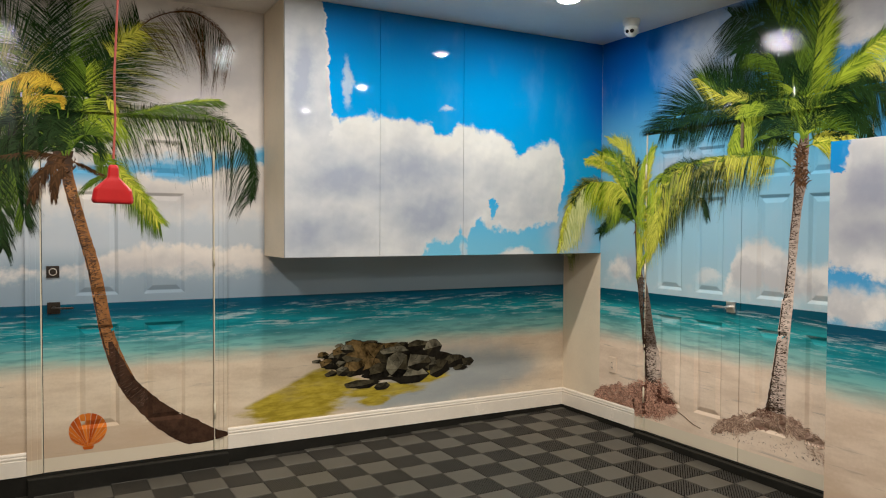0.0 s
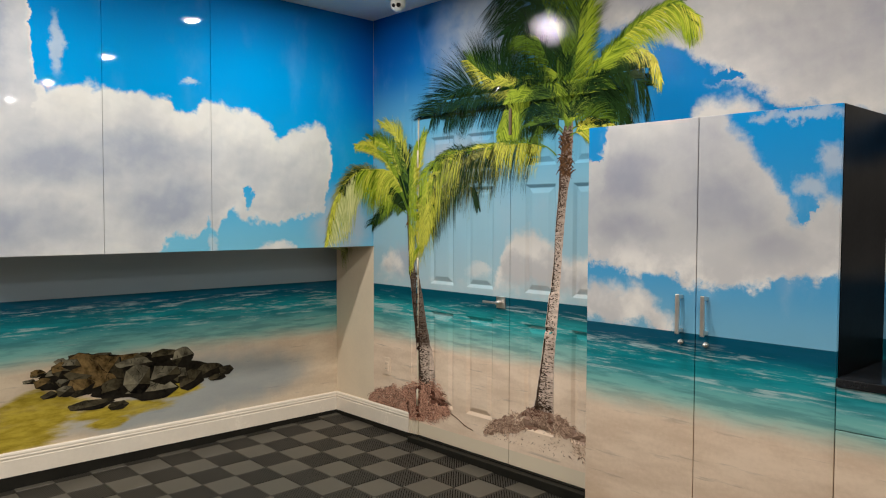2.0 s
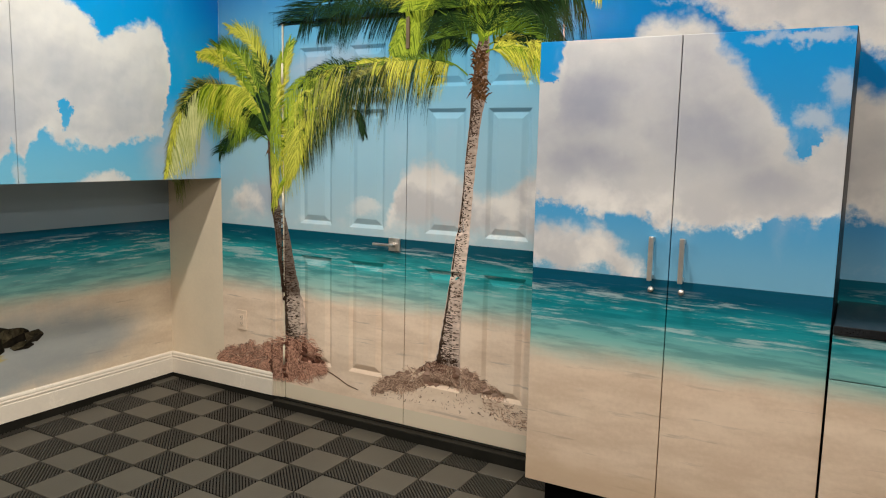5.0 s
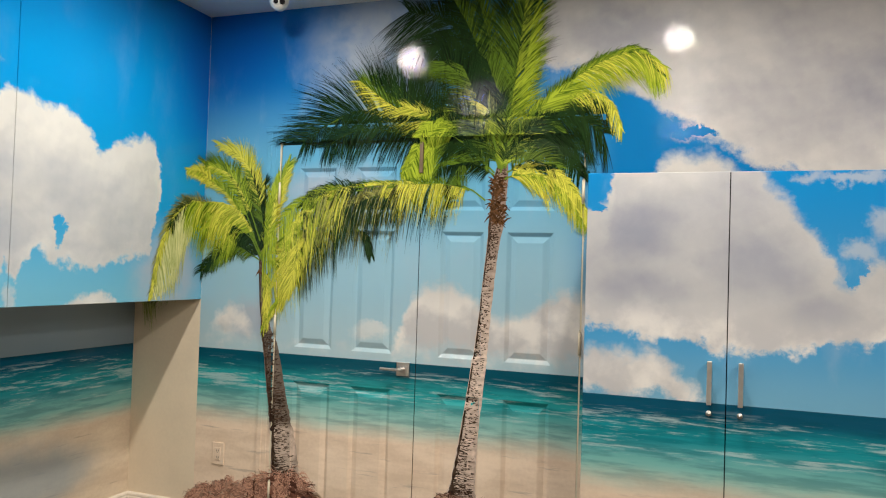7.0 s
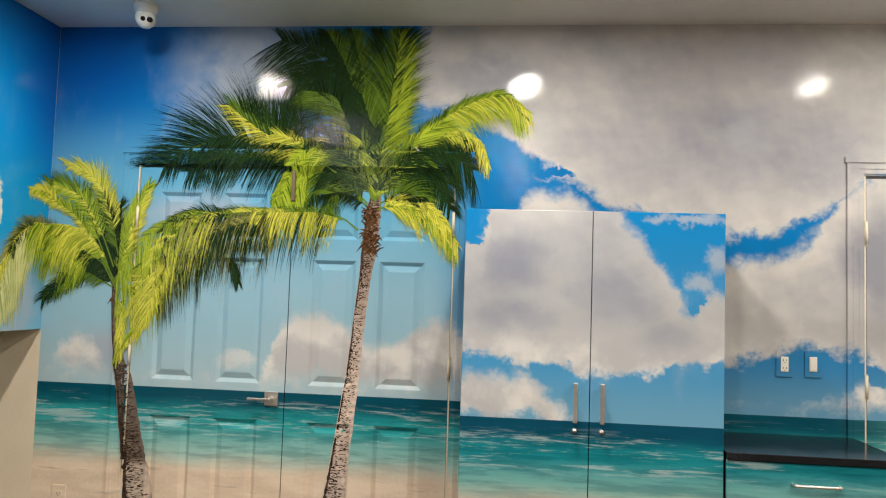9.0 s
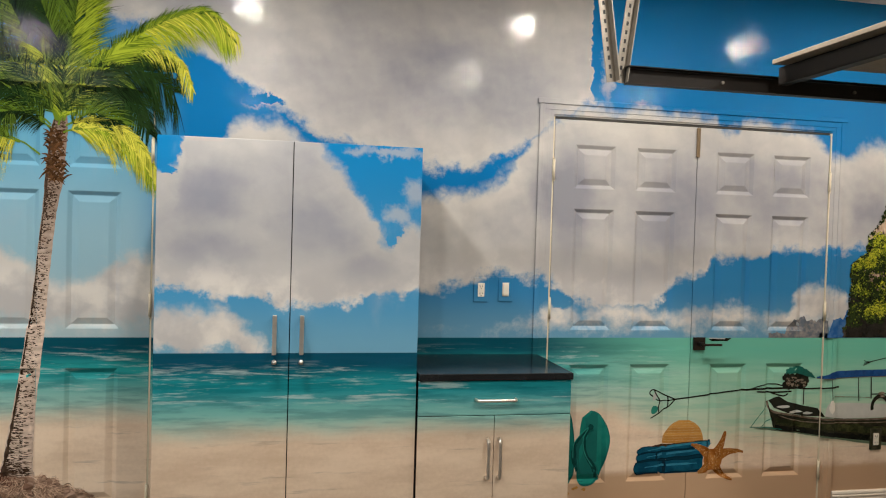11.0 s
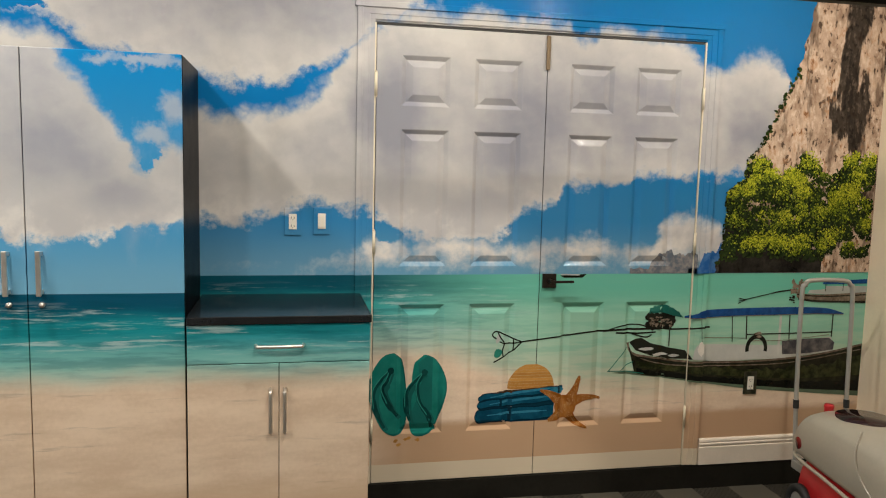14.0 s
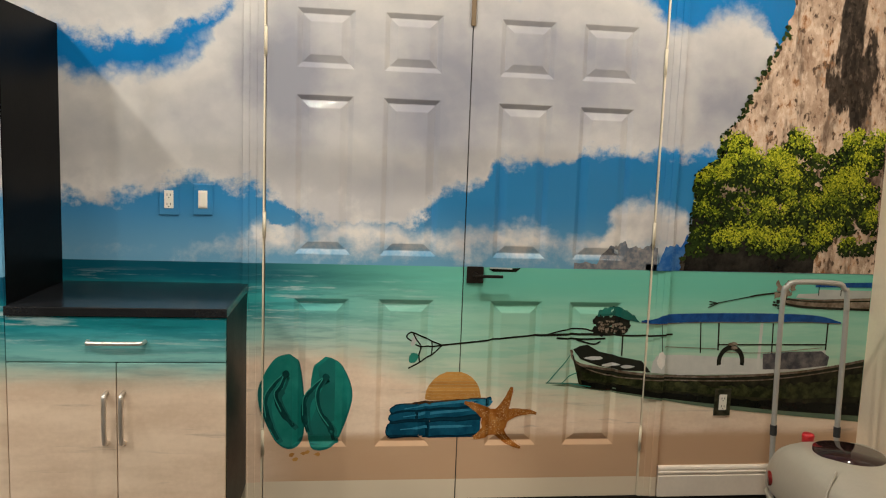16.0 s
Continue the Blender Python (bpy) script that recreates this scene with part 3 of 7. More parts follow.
def lever(parent, origin, across, length, mat, label):
    """A square rose with a straight lever along u."""
    rose = part("handle", on_plane(box((-0.033, -0.033, 0), (0.033, 0.033, 0.009), 0.002), origin, across), mat, parent, label)
    s = 1 if length > 0 else -1
    bm = tube([(0, 0, 0.008), (0, 0, 0.045)], 0.011, 12)
    add_box(bm, (min(-0.012 * s, length), -0.006, 0.040), (max(-0.012 * s, length), 0.006, 0.050), 0.003)
    part("lever", on_plane(bm, origin, across), mat, rose)


def casing(name, along, a, b, at, sign, mat, label):
    """Stepped trim round a door: two uprights and a head, standing out from the wall."""
    bm = bmesh.new()

    def piece(u0, u1, z0, z1, d):
        lo, hi = sorted((at - 0.0 * sign, at + sign * d))
        if along == "y":
            add_box(bm, (lo, u0, z0), (hi, u1, z1), 0.0018, 1)
        else:
            add_box(bm, (u0, lo, z0), (u1, hi, z1), 0.0018, 1)
    top = DOOR_H + 0.010
    for k, (u0, d) in enumerate(((0.008, 0.006), (0.030, 0.009), (0.058, 0.013))):
        out, head = 0.082 + 0.0007 * k, 0.010 if k == 2 else 0.0
        piece(a - out, a - u0, 0.0, top + 0.081, d)
        piece(b + u0, b + out, 0.0, top + 0.081, d)
        piece(a - out - head, b + out + head, top + u0, top + out, d + (0.003 if k == 2 else 0.0006))
    return solo(name, bm, mat, label, "door casing", kind="structure")


EAST = (0, -1, 0)      # across an east-wall face, seen from inside, u runs to the south
NORTH = (1, 0, 0)


def double_door(name, y0, y1, lever_leaf, lever_len, lever_mat, lever_label, label):
    door = thing(name, (XB, (y0 + y1) / 2, 0), label, "double door", kind="structure")
    mid = (y0 + y1) / 2
    w = (y1 - y0) / 2 - 0.003
    cols = ((0.108, 0.322), (0.432, 0.652 if w > 0.76 else w - 0.112))
    leaves = []
    for top_y in (y1, mid - 0.0015):
        leaves.append(part("door_leaf", on_plane(leaf_mesh(w, cols, ROWS3), (XB - 0.001, top_y - 0.0015, 0.002), EAST), mural_east, door, "six-panel leaf printed with the beach mural"))
    for k, edge, zs in ((0, y1 + 0.002, (0.25, 1.10, 1.78)), (1, y0 - 0.002, (0.25, 1.10, 1.78))):
        for z in zs:
            hinge(leaves[k], (XB - 0.004, edge, z), EAST)
    part("flush_bolt", box((XB - 0.012, mid - 0.009, DOOR_H - 0.155), (XB - 0.003, mid + 0.009, DOOR_H - 0.006), 0.002), brass_bar, leaves[0], "brown metal flush bolt")
    y = mid + (0.062 if lever_leaf == 0 else -0.046)
    lever(leaves[lever_leaf], (XB - 0.001, y, 0.925), EAST, lever_len, lever_mat, lever_label)
    # pale frame edges that show in the joints
    bm = bmesh.new()
    for ya, yb, za, zb in ((y1 + 0.002, y1 + 0.009, 0, DOOR_H + 0.008), (y0 - 0.009, y0 - 0.002, 0, DOOR_H + 0.008)):
        add_box(bm, (XB - 0.006, ya, za + 0.002), (XB + 0.05, yb, zb), 0.001, 1)
    part("jamb", bm, cream_edge, door, "bare cream edge of the door frame")
    part("head_joint", box((XB + 0.004, y0, DOOR_H + 0.001), (XB + 0.05, y1, DOOR_H + 0.010)), gap_dark, door)
    part("meeting_joint", box((XB + 0.006, mid - 0.006, 0.002), (XB + 0.030, mid + 0.006, DOOR_H)), gap_dark, door)
    part("threshold", box((XB + 0.002, y0, -0.002), (XB + 0.05, y1, 0.001)), gap_dark, door)
    casing(name + "_casing", "y", y0, y1, XB, -1, mural_east, "stepped door casing covered by the printed mural")
    return door


double_door("door_1", *D1, 0, -0.105, steel, "satin nickel lever on a square rose", "closed six-panel double door printed with palms and sea")
double_door("door_2", *D2, 1, 0.105, bronze, "dark bronze lever on a square rose", "closed six-panel double door printed with clouds and beach things")

door_a = thing("door_3", ((DA[0] + DA[1]) / 2, YA, 0), "closed six-panel door printed with a leaning palm", "door", kind="structure")
w = DA[1] - DA[0] - 0.004
leaf = part("door_leaf", on_plane(leaf_mesh(w, ((0.165, 0.395), (0.530, 0.765)), ROWS3), (DA[0] + 0.002, YA - 0.001, 0.002), NORTH), mural_north, door_a, "six-panel leaf printed with the beach mural")
for z in (0.25, 1.20, 1.80):
    hinge(leaf, (DA[1] + 0.004, YA - 0.006, z), NORTH)
lever(leaf, (0.463, YA - 0.001, 0.931), NORTH, 0.10, bronze, "black lever on a square rose")
bolt = part("deadbolt", on_plane(box((-0.033, -0.033, 0), (0.033, 0.033, 0.010), 0.002), (0.46, YA - 0.001, 1.135), NORTH), bronze, leaf, "square black deadbolt plate")
part("bolt_ring", on_plane(tube([(0, 0, 0.009), (0, 0, 0.014)], 0.021, 18), (0.46, YA - 0.001, 1.135), NORTH), steel, bolt)
part("bolt_face", on_plane(tube([(0, 0, 0.010), (0, 0, 0.018)], 0.0165, 18), (0.46, YA - 0.001, 1.135), NORTH), bronze, bolt)
bm = bmesh.new()
for x0, x1 in ((DA[0] - 0.009, DA[0] - 0.002), (DA[1] + 0.002, DA[1] + 0.009)):
    add_box(bm, (x0, YA - 0.006, 0.002), (x1, YA + 0.05, DOOR_H + 0.008), 0.001, 1)
part("jamb", bm, cream_edge, door_a, "bare cream edge of the door frame")
part("head_joint", box((DA[0], YA + 0.004, DOOR_H + 0.001), (DA[1], YA + 0.05, DOOR_H + 0.046)), gap_dark, door_a)
casing("door_3_casing", "x", DA[0], DA[1], YA, -1, mural_north, "stepped door casing covered by the printed mural")


# ---- cabinets ----
def bar_handle(parent, a, b, out, mat=steel, r=0.0065, label="brushed steel bar handle"):
    """A flat bow handle from a to b, standing out along 'out'."""
    a, b, o = Vector(a), Vector(b), Vector(out)
    way = (b - a).normalized()
    path = bend([a, a + o * 0.75 + way * 0.004, a + o + way * 0.016, (a + b) / 2 + o * 1.08, b + o - way * 0.016, b + o * 0.75 - way * 0.004, b], 5)
    bm = tube(path, r, 8)
    return part("handle", bm, mat, parent, label, True)


upper = thing("wall_cabinet", ((SOF_X + XB) / 2, SOF_Y, SOF_Z), "long wall cabinet printed with blue sky and white clouds", "cabinet")
part("body", box((SOF_X, SOF_Y + 0.020, SOF_Z), (XB - 0.001, YA - 0.001, CEIL - 0.001), 0.002), white_wall, upper, "white side panel and underside")
SPLITS = (SOF_X, 2.269, 2.871, XB - 0.001)
for x0, x1 in zip(SPLITS, SPLITS[1:]):
    part("door", box((x0 + 0.0012, SOF_Y, SOF_Z + 0.001), (x1 - (0.0012 if x1 < XB - 0.01 else -0.0008), SOF_Y + 0.018, CEIL - 0.002), 0.0012, 1), mural_upper, upper, "glossy door printed with clouds")

tall = thing("tall_cabinet", (CAB_X, (CAB_Y0 + CAB_Y1) / 2, floor_z(3.8, 2)), "tall two-door cabinet printed with clouds and sea", "cabinet")
part("body", box((CAB_X + 0.020, CAB_Y0, CAB_Z0), (XB - 0.001, CAB_Y1, CAB_Z1), 0.002), black_lam, tall, "black laminate carcass")
part("plinth", box((CAB_X + 0.10, CAB_Y0 + 0.05, floor_z(3.7, 1.5)), (XB - 0.07, CAB_Y1 - 0.05, CAB_Z0 - 0.001)), black_lam, tall)
mid = 2.057
for y0, y1, hy in ((CAB_Y0, mid, mid - 0.047), (mid, CAB_Y1, mid + 0.058)):
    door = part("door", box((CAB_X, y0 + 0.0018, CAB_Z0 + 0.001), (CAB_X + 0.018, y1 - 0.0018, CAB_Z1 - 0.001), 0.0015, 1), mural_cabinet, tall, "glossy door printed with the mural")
    bm = box((CAB_X - 0.040, hy - 0.0085, 0.960), (CAB_X - 0.030, hy + 0.0085, 1.116), 0.003)
    for z in (0.972, 1.104):
        add_box(bm, (CAB_X - 0.031, hy - 0.006, z - 0.007), (CAB_X, hy + 0.006, z + 0.007), 0.001, 1)
    part("handle", bm, steel, door, "flat brushed steel bar handle")
    lock = tube([(CAB_X, hy, 0.926), (CAB_X - 0.012, hy, 0.926)], 0.0095, 12)
    tube([(CAB_X - 0.012, hy, 0.926), (CAB_X - 0.020, hy, 0.926)], 0.006, 10, bm=lock)
    part("lock", lock, steel, door, "small chrome cylinder lock", True)

low = thing("base_cabinet", (LOW_X, (LOW_Y0 + LOW_Y1) / 2, floor_z(3.8, 1.2)), "low cabinet with drawer and two doors printed with sea and sand", "cabinet")
part("body", box((LOW_X + 0.020, LOW_Y0, 0.085), (XB - 0.022, LOW_Y1, 0.847), 0.002), black_lam, low, "black laminate carcass")
part("plinth", box((LOW_X + 0.09, LOW_Y0 + 0.02, floor_z(3.7, 0.9)), (XB - 0.03, LOW_Y1 - 0.02, 0.084)), black_lam, low)
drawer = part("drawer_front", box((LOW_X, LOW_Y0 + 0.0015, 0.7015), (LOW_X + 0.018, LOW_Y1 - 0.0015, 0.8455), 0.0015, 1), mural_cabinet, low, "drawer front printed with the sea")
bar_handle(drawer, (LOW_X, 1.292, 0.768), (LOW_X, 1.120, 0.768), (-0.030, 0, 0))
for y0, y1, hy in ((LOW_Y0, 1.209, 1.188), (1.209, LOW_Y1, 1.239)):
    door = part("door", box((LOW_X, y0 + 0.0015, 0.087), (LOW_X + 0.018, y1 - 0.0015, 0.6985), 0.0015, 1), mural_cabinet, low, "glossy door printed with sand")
    bar_handle(door, (LOW_X, hy, 0.440), (LOW_X, hy, 0.603), (-0.030, 0, 0), r=0.0075)
counter = thing("countertop", (LOW_X, (LOW_Y0 + LOW_Y1) / 2, 0.849), "glossy black countertop on the low cabinet", "countertop")
part("slab", box((LOW_X + 0.008, LOW_Y0 + 0.002, 0.849), (XB - 0.002, LOW_Y1 - 0.001, 0.876), 0.002), counter_mat, counter)
part("front_edge", box((LOW_X - 0.010, LOW_Y0 - 0.004, 0.848), (LOW_X + 0.0085, LOW_Y1 - 0.001, 0.8765), 0.003), counter_mat, counter)
part("side_edge", box((LOW_X + 0.009, LOW_Y0 - 0.004, 0.848), (XB - 0.003, LOW_Y0 + 0.0025, 0.8765), 0.003), counter_mat, counter)

# ---- things on the walls and ceiling ----
def plate(name, y, z, kind, mat, label, inner=ivory):
    """A wall plate on the east wall, with a rocker or two sockets."""
    base = thing(name, (XB, y, z), label, "wall plate")
    part("cover", on_plane(box((-0.036, -0.058, 0), (0.036, 0.058, 0.006), 0.003), (XB, y, z), EAST), mat, base, "cover plate printed with the mural")
    face = part("insert", on_plane(box((-0.0165, -0.033, 0.005), (0.0165, 0.033, 0.009), 0.0015), (XB, y, z), EAST), inner, base, "ivory insert" if inner is ivory else "printed insert")
    if kind == "socket":
        for dv in (0.017, -0.017):
            bm = bmesh.new()
            for du in (-0.006, 0.006):
                add_box(bm, (du - 0.0012, dv - 0.004, 0.0085), (du + 0.0012, dv + 0.004, 0.0098))
            add_box(bm, (-0.002, dv - 0.011, 0.0085), (0.002, dv - 0.008, 0.0098))
            part("slots", on_plane(bm, (XB, y, z), EAST), dark_slot, face)
    else:
        part("rocker", on_plane(box((-0.013, -0.028, 0.0085), (0.013, 0.028, 0.0125), 0.002), (XB, y, z), EAST), ivory, face)
    return base


plate("outlet", 1.159, 1.187, "socket", mural_east, "wall outlet with ivory insert in a printed plate")
plate("light_switch", 1.037, 1.190, "switch", mural_east, "ivory rocker light switch in a printed plate")
plate("outlet", 4.55, 0.403, "socket", mural_east, "wall outlet covered by the mural print", mural_east)


def lathe(profile, at, sides=24):
    """A turned body: rows of (radius, height)."""
    bm = bmesh.new()
    rings = [[bm.verts.new((at[0] + r * math.cos(2 * math.pi * k / sides), at[1] + r * math.sin(2 * math.pi * k / sides), at[2] + h)) for k in range(sides)] for r, h in profile]
    for a, b in zip(rings, rings[1:]):
        for k in range(sides):
            bm.faces.new((a[k], a[(k + 1) % sides], b[(k + 1) % sides], b[k]))
    bm.faces.new(rings[0])
    bm.faces.new(rings[-1][::-1])
    return bm


cam_white = plain("white camera plastic", (0.80, 0.79, 0.76), 0.3, vary=0.03, relief=0.02)
lens_black = plain("black lens glass", (0.01, 0.01, 0.012), 0.08, vary=0.1, relief=0)
CX, CY = 3.77, 4.10
sec = thing("security_camera", (CX, CY, CEIL), "small white turret security camera on the ceiling", "security camera")
part("base", lathe([(0.055, 0), (0.057, -0.012), (0.052, -0.035), (0.040, -0.045)], (CX, CY, CEIL)), cam_white, sec, smooth=True)
ball = part("eyeball", lathe([(0.020, 0.046), (0.038, 0.030), (0.046, 0.008), (0.047, -0.008), (0.040, -0.028), (0.022, -0.044), (0.006, -0.048)], (CX, CY, CEIL - 0.062)), cam_white, sec, smooth=True)
to = (Vector((0.6, 2.2, 1.5)) - Vector((CX, CY, CEIL - 0.062))).normalized()
sideways = to.cross(Vector((0, 0, 1))).normalized()
for s, r in ((-0.016, 0.013), (0.014, 0.011)):
    c = Vector((CX, CY, CEIL - 0.066)) + sideways * s
    part("lens", tube([c + to * 0.036, c + to * 0.047], r, 14), lens_black, ball)

# ceiling lamps
trim_mat = plain("white lamp trim", (0.82, 0.80, 0.77), 0.3, vary=0.02, relief=0)
glow, gnt, gb = material("lamp lens")
gb.inputs["Base Color"].default_value = (0.9, 0.9, 0.9, 1)
gb.inputs["Emission Color"].default_value = (*LAMP_COLOUR, 1)
gb.inputs["Emission Strength"].default_value = LAMP_GLOW
first = None
for x, y in LAMPS:
    if first is None:
        first = thing("downlight", (x, y, CEIL), "lit round recessed ceiling downlight with a white trim", "ceiling lamp", "ceiling downlights")
        part("trim", lathe([(0.088, 0), (0.090, -0.004), (0.078, -0.010), (0.070, -0.009)], (x, y, CEIL), 32), trim_mat, first, smooth=True)
        part("lens", lathe([(0.069, -0.0098), (0.064, -0.016), (0.054, -0.022), (0.012, -0.0225)], (x, y, CEIL), 18), glow, first, "bright frosted domed lens")
    else:
        copy_thing(first, pose(x, y, CEIL))
    bulb = new("lamp_light", bpy.data.lights.new("lamp_light", "AREA"))
    bulb.data.shape, bulb.data.size = "DISK", 0.085
    bulb.data.energy, bulb.data.color, bulb.data.spread = LAMP_WATTS, LAMP_COLOUR, radians(180)
    bulb.location = (x, y, CEIL - 0.026)

# hanging storage rack
rack_steel = plain("grey perforated angle steel", (0.30, 0.27, 0.23), 0.4, 0.7, vary=0.2)
rack_dark = plain("dark rack beam paint", (0.012, 0.009, 0.007), 0.5, 0.1, vary=0.25, spec=0.3)
deck_mat = plain("tan rack decking board", (0.34, 0.28, 0.21), 0.6, vary=0.2, scale=3)
rack = thing("ceiling_rack", (2.0, -0.2, 1.97), "dark steel storage rack with board deck hung from the ceiling", "storage rack")
RX, RY, RZ, RY2 = 2.91, 1.00, 1.972, -1.45


def angle_iron(p, q, w=0.034, t=0.003, holes=True):
    """An L section from p to q, with rows of dark holes."""
    p, q = Vector(p), Vector(q)
    way = (q - p).normalized()
    a = Vector((0, 1, 0))
    a = (a - way * a.dot(way)).normalized()
    b = way.cross(a)
    bm = bmesh.new()
    for lo, hi in (((0, 0), (w, t)), ((0, t), (t, w))):
        vs = [bm.verts.new(e + a * u + b * v) for e in (p, q) for u, v in ((lo[0], lo[1]), (hi[0], lo[1]), (hi[0], hi[1]), (lo[0], hi[1]))]
        for f in ((0, 1, 2, 3), (7, 6, 5, 4), (0, 4, 5, 1), (1, 5, 6, 2), (2, 6, 7, 3), (3, 7, 4, 0)):
            bm.faces.new([vs[k] for k in f])
    slots = bmesh.new()
    if holes:
        n = int((q - p).length / 0.030)
        for k in range(n):
            c = p + way * (0.02 + 0.030 * k) + a * w * 0.55 - b * 0.0006
            vs = [slots.verts.new(c + a * u + way * v + b * d) for d in (0, 0.0042) for u, v in ((-0.004, -0.007), (0.004, -0.007), (0.004, 0.007), (-0.004, 0.007))]
            for f in ((0, 1, 2, 3), (7, 6, 5, 4), (0, 4, 5, 1), (1, 5, 6, 2), (2, 6, 7, 3), (3, 7, 4, 0)):
                slots.faces.new([vs[k] for k in f])
    return bm, slots


for y_top, y_bot, x_off in ((1.125, 1.012, -0.010), (0.885, 0.975, 0.012), (RY2 - 0.1, RY2, -0.01)):
    b1, b2 = angle_iron((RX + x_off, y_bot, RZ + 0.005), (RX + x_off, y_top, CEIL - 0.001))
    post = part("post", b1, rack_steel, rack, "perforated steel angle post")
    part("slots", b2, dark_slot, post)
for y_top, y_bot in ((RY + 0.1, RY), (RY2 - 0.1, RY2)):
    b1, b2 = angle_iron((0.75, y_bot, RZ + 0.005), (0.75, y_top, CEIL - 0.001))
    post = part("post", b1, rack_steel, rack, "perforated steel angle post")
    part("slots", b2, dark_slot, post)


def channel(lo, hi, lip):
    """A folded beam: a web with two lips."""
    bm = box(lo, hi, 0.002, 1)
    add_box(bm, (lo[0] - (lip if hi[0] - lo[0] < 0.01 else 0), lo[1] - (lip if hi[1] - lo[1] < 0.01 else 0), hi[2] + 0.0004), (hi[0], hi[1], hi[2] + 0.0036))
    add_box(bm, (lo[0] - (lip if hi[0] - lo[0] < 0.01 else 0), lo[1] - (lip if hi[1] - lo[1] < 0.01 else 0), lo[2] - 0.0036), (hi[0], hi[1], lo[2] - 0.0004))
    return bm


for bx in (RX, 0.75):
    beam = part("beam", channel((bx - 0.004, RY2, RZ + 0.002), (bx, RY - 0.02, RZ + 0.054), 0.03), rack_dark, rack, "dark painted steel beam")
    for y in (0.62, 0.1, -0.4, -0.9):
        part("bolt", tube([(bx - 0.004, y, RZ + 0.028), (bx - 0.011, y, RZ + 0.028)], 0.006, 6), rack_steel, beam)
for y in (0.43, -0.09, -0.62, -1.15):
    part("cross_beam", channel((0.76, y - 0.004, RZ + 0.030), (RX - 0.04, y, RZ + 0.082), 0.03), rack_dark, rack, "dark steel cross beam")
for y0, y1 in ((-1.44, -0.49), (-0.487, 0.47)):
    part("deck_board", box((0.77, y0, RZ + 0.090), (RX - 0.06, y1, RZ + 0.106), 0.002), deck_mat, rack, "tan particle board deck")

# red release handle on its cord
red_plastic = plain("red handle plastic", (0.52, 0.012, 0.015), 0.35, vary=0.1)
cord_mat = plain("red cord", (0.50, 0.10, 0.08), 0.7, vary=0.2, fine=400)
HX, HY, HZ = 0.442, 1.322, 1.442
pull = thing("release_handle", (HX, HY, HZ), "red plastic emergency release handle hanging on a cord", "pull handle")
bm = bmesh.new()
rows = [(-0.017, 0.020, 0.007), (-0.014, 0.022, 0.008), (-0.001, 0.020, 0.008), (0.009, 0.010, 0.007), (0.013, 0.006, 0.006), (0.024, 0.0055, 0.0055), (0.027, 0.004, 0.004)]
rings = [[bm.verts.new((HX + a * w, HY + b * d, HZ + h)) for a, b in ((-1, -0.5), (-0.85, -1), (0.85, -1), (1, -0.5), (1, 0.5), (0.85, 1), (-0.85, 1), (-1, 0.5))] for h, w, d in rows]
for a, b in zip(rings, rings[1:]):
    for k in range(8):
        bm.faces.new((a[k], a[(k + 1) % 8], b[(k + 1) % 8], b[k]))
bm.faces.new(rings[0]), bm.faces.new(rings[-1])
bmesh.ops.bevel(bm, geom=list(bm.edges), offset=0.001, segments=1, affect="EDGES")
part("grip", bm, red_plastic, pull)
pull.rotation_euler.y = radians(1.5)
part("cord", tube([(HX + 0.0012 * math.sin(k * 2.1), HY + 0.0012 * math.cos(k * 2.1), HZ + 0.034 + k * 0.045) for k in range(28)] + [(HX, HY, CEIL - 0.001)], 0.0013, 6), cord_mat, pull, "thin red cord")

# wheeled floor machine by the south wall
shell = plain("pale grey moulded plastic", (0.40, 0.355, 0.285), 0.32, vary=0.05, relief=0.04)
red_base = plain("red moulded plastic", (0.50, 0.015, 0.02), 0.35, vary=0.1)
rubber = plain("black tyre rubber", (0.02, 0.02, 0.02), 0.7, vary=0.2)
smoke, snt, sb = material("dark smoked window")
sb.inputs["Base Color"].default_value = (0.03, 0.012, 0.012, 1)
sb.inputs["Roughness"].default_value = 0.06
lamp_red = plain("dark red lamp plastic", (0.16, 0.012, 0.010), 0.15)
tube_grey = plain("grey handle tube", (0.42, 0.41, 0.38), 0.35, 0.4, vary=0.08)
MZ = floor_z(3.5, -1.3)
machine = thing("floor_machine", (3.69, -1.280, MZ), "pale grey and red wheeled floor machine with a tall tube handle", "floor machine")
MY = -1.280


def hull(rows, n=20, power=3.2):
    """Loft of rounded sections along x: rows of (x, half width, bottom, top)."""
    bm = bmesh.new()
    rings = []
    for x, hw, zb, zt in rows:
        ring = []
        for k in range(n):
            a = 2 * math.pi * k / n
            c, s = math.cos(a), math.sin(a)
            e = 2 / power
            taper = 1 - 0.26 * max(0, s)
            ring.append(bm.verts.new((x, MY + hw * taper * math.copysign(abs(c) ** e, c), (zb + zt) / 2 + (zt - zb) / 2 * math.copysign(abs(s) ** e, s))))
        rings.append(ring)
    for a, b in zip(rings, rings[1:]):
        for k in range(n):
            bm.faces.new((a[k], a[(k + 1) % n], b[(k + 1) % n], b[k]))
    bm.faces.new(rings[0]), bm.faces.new(rings[-1])
    return bm


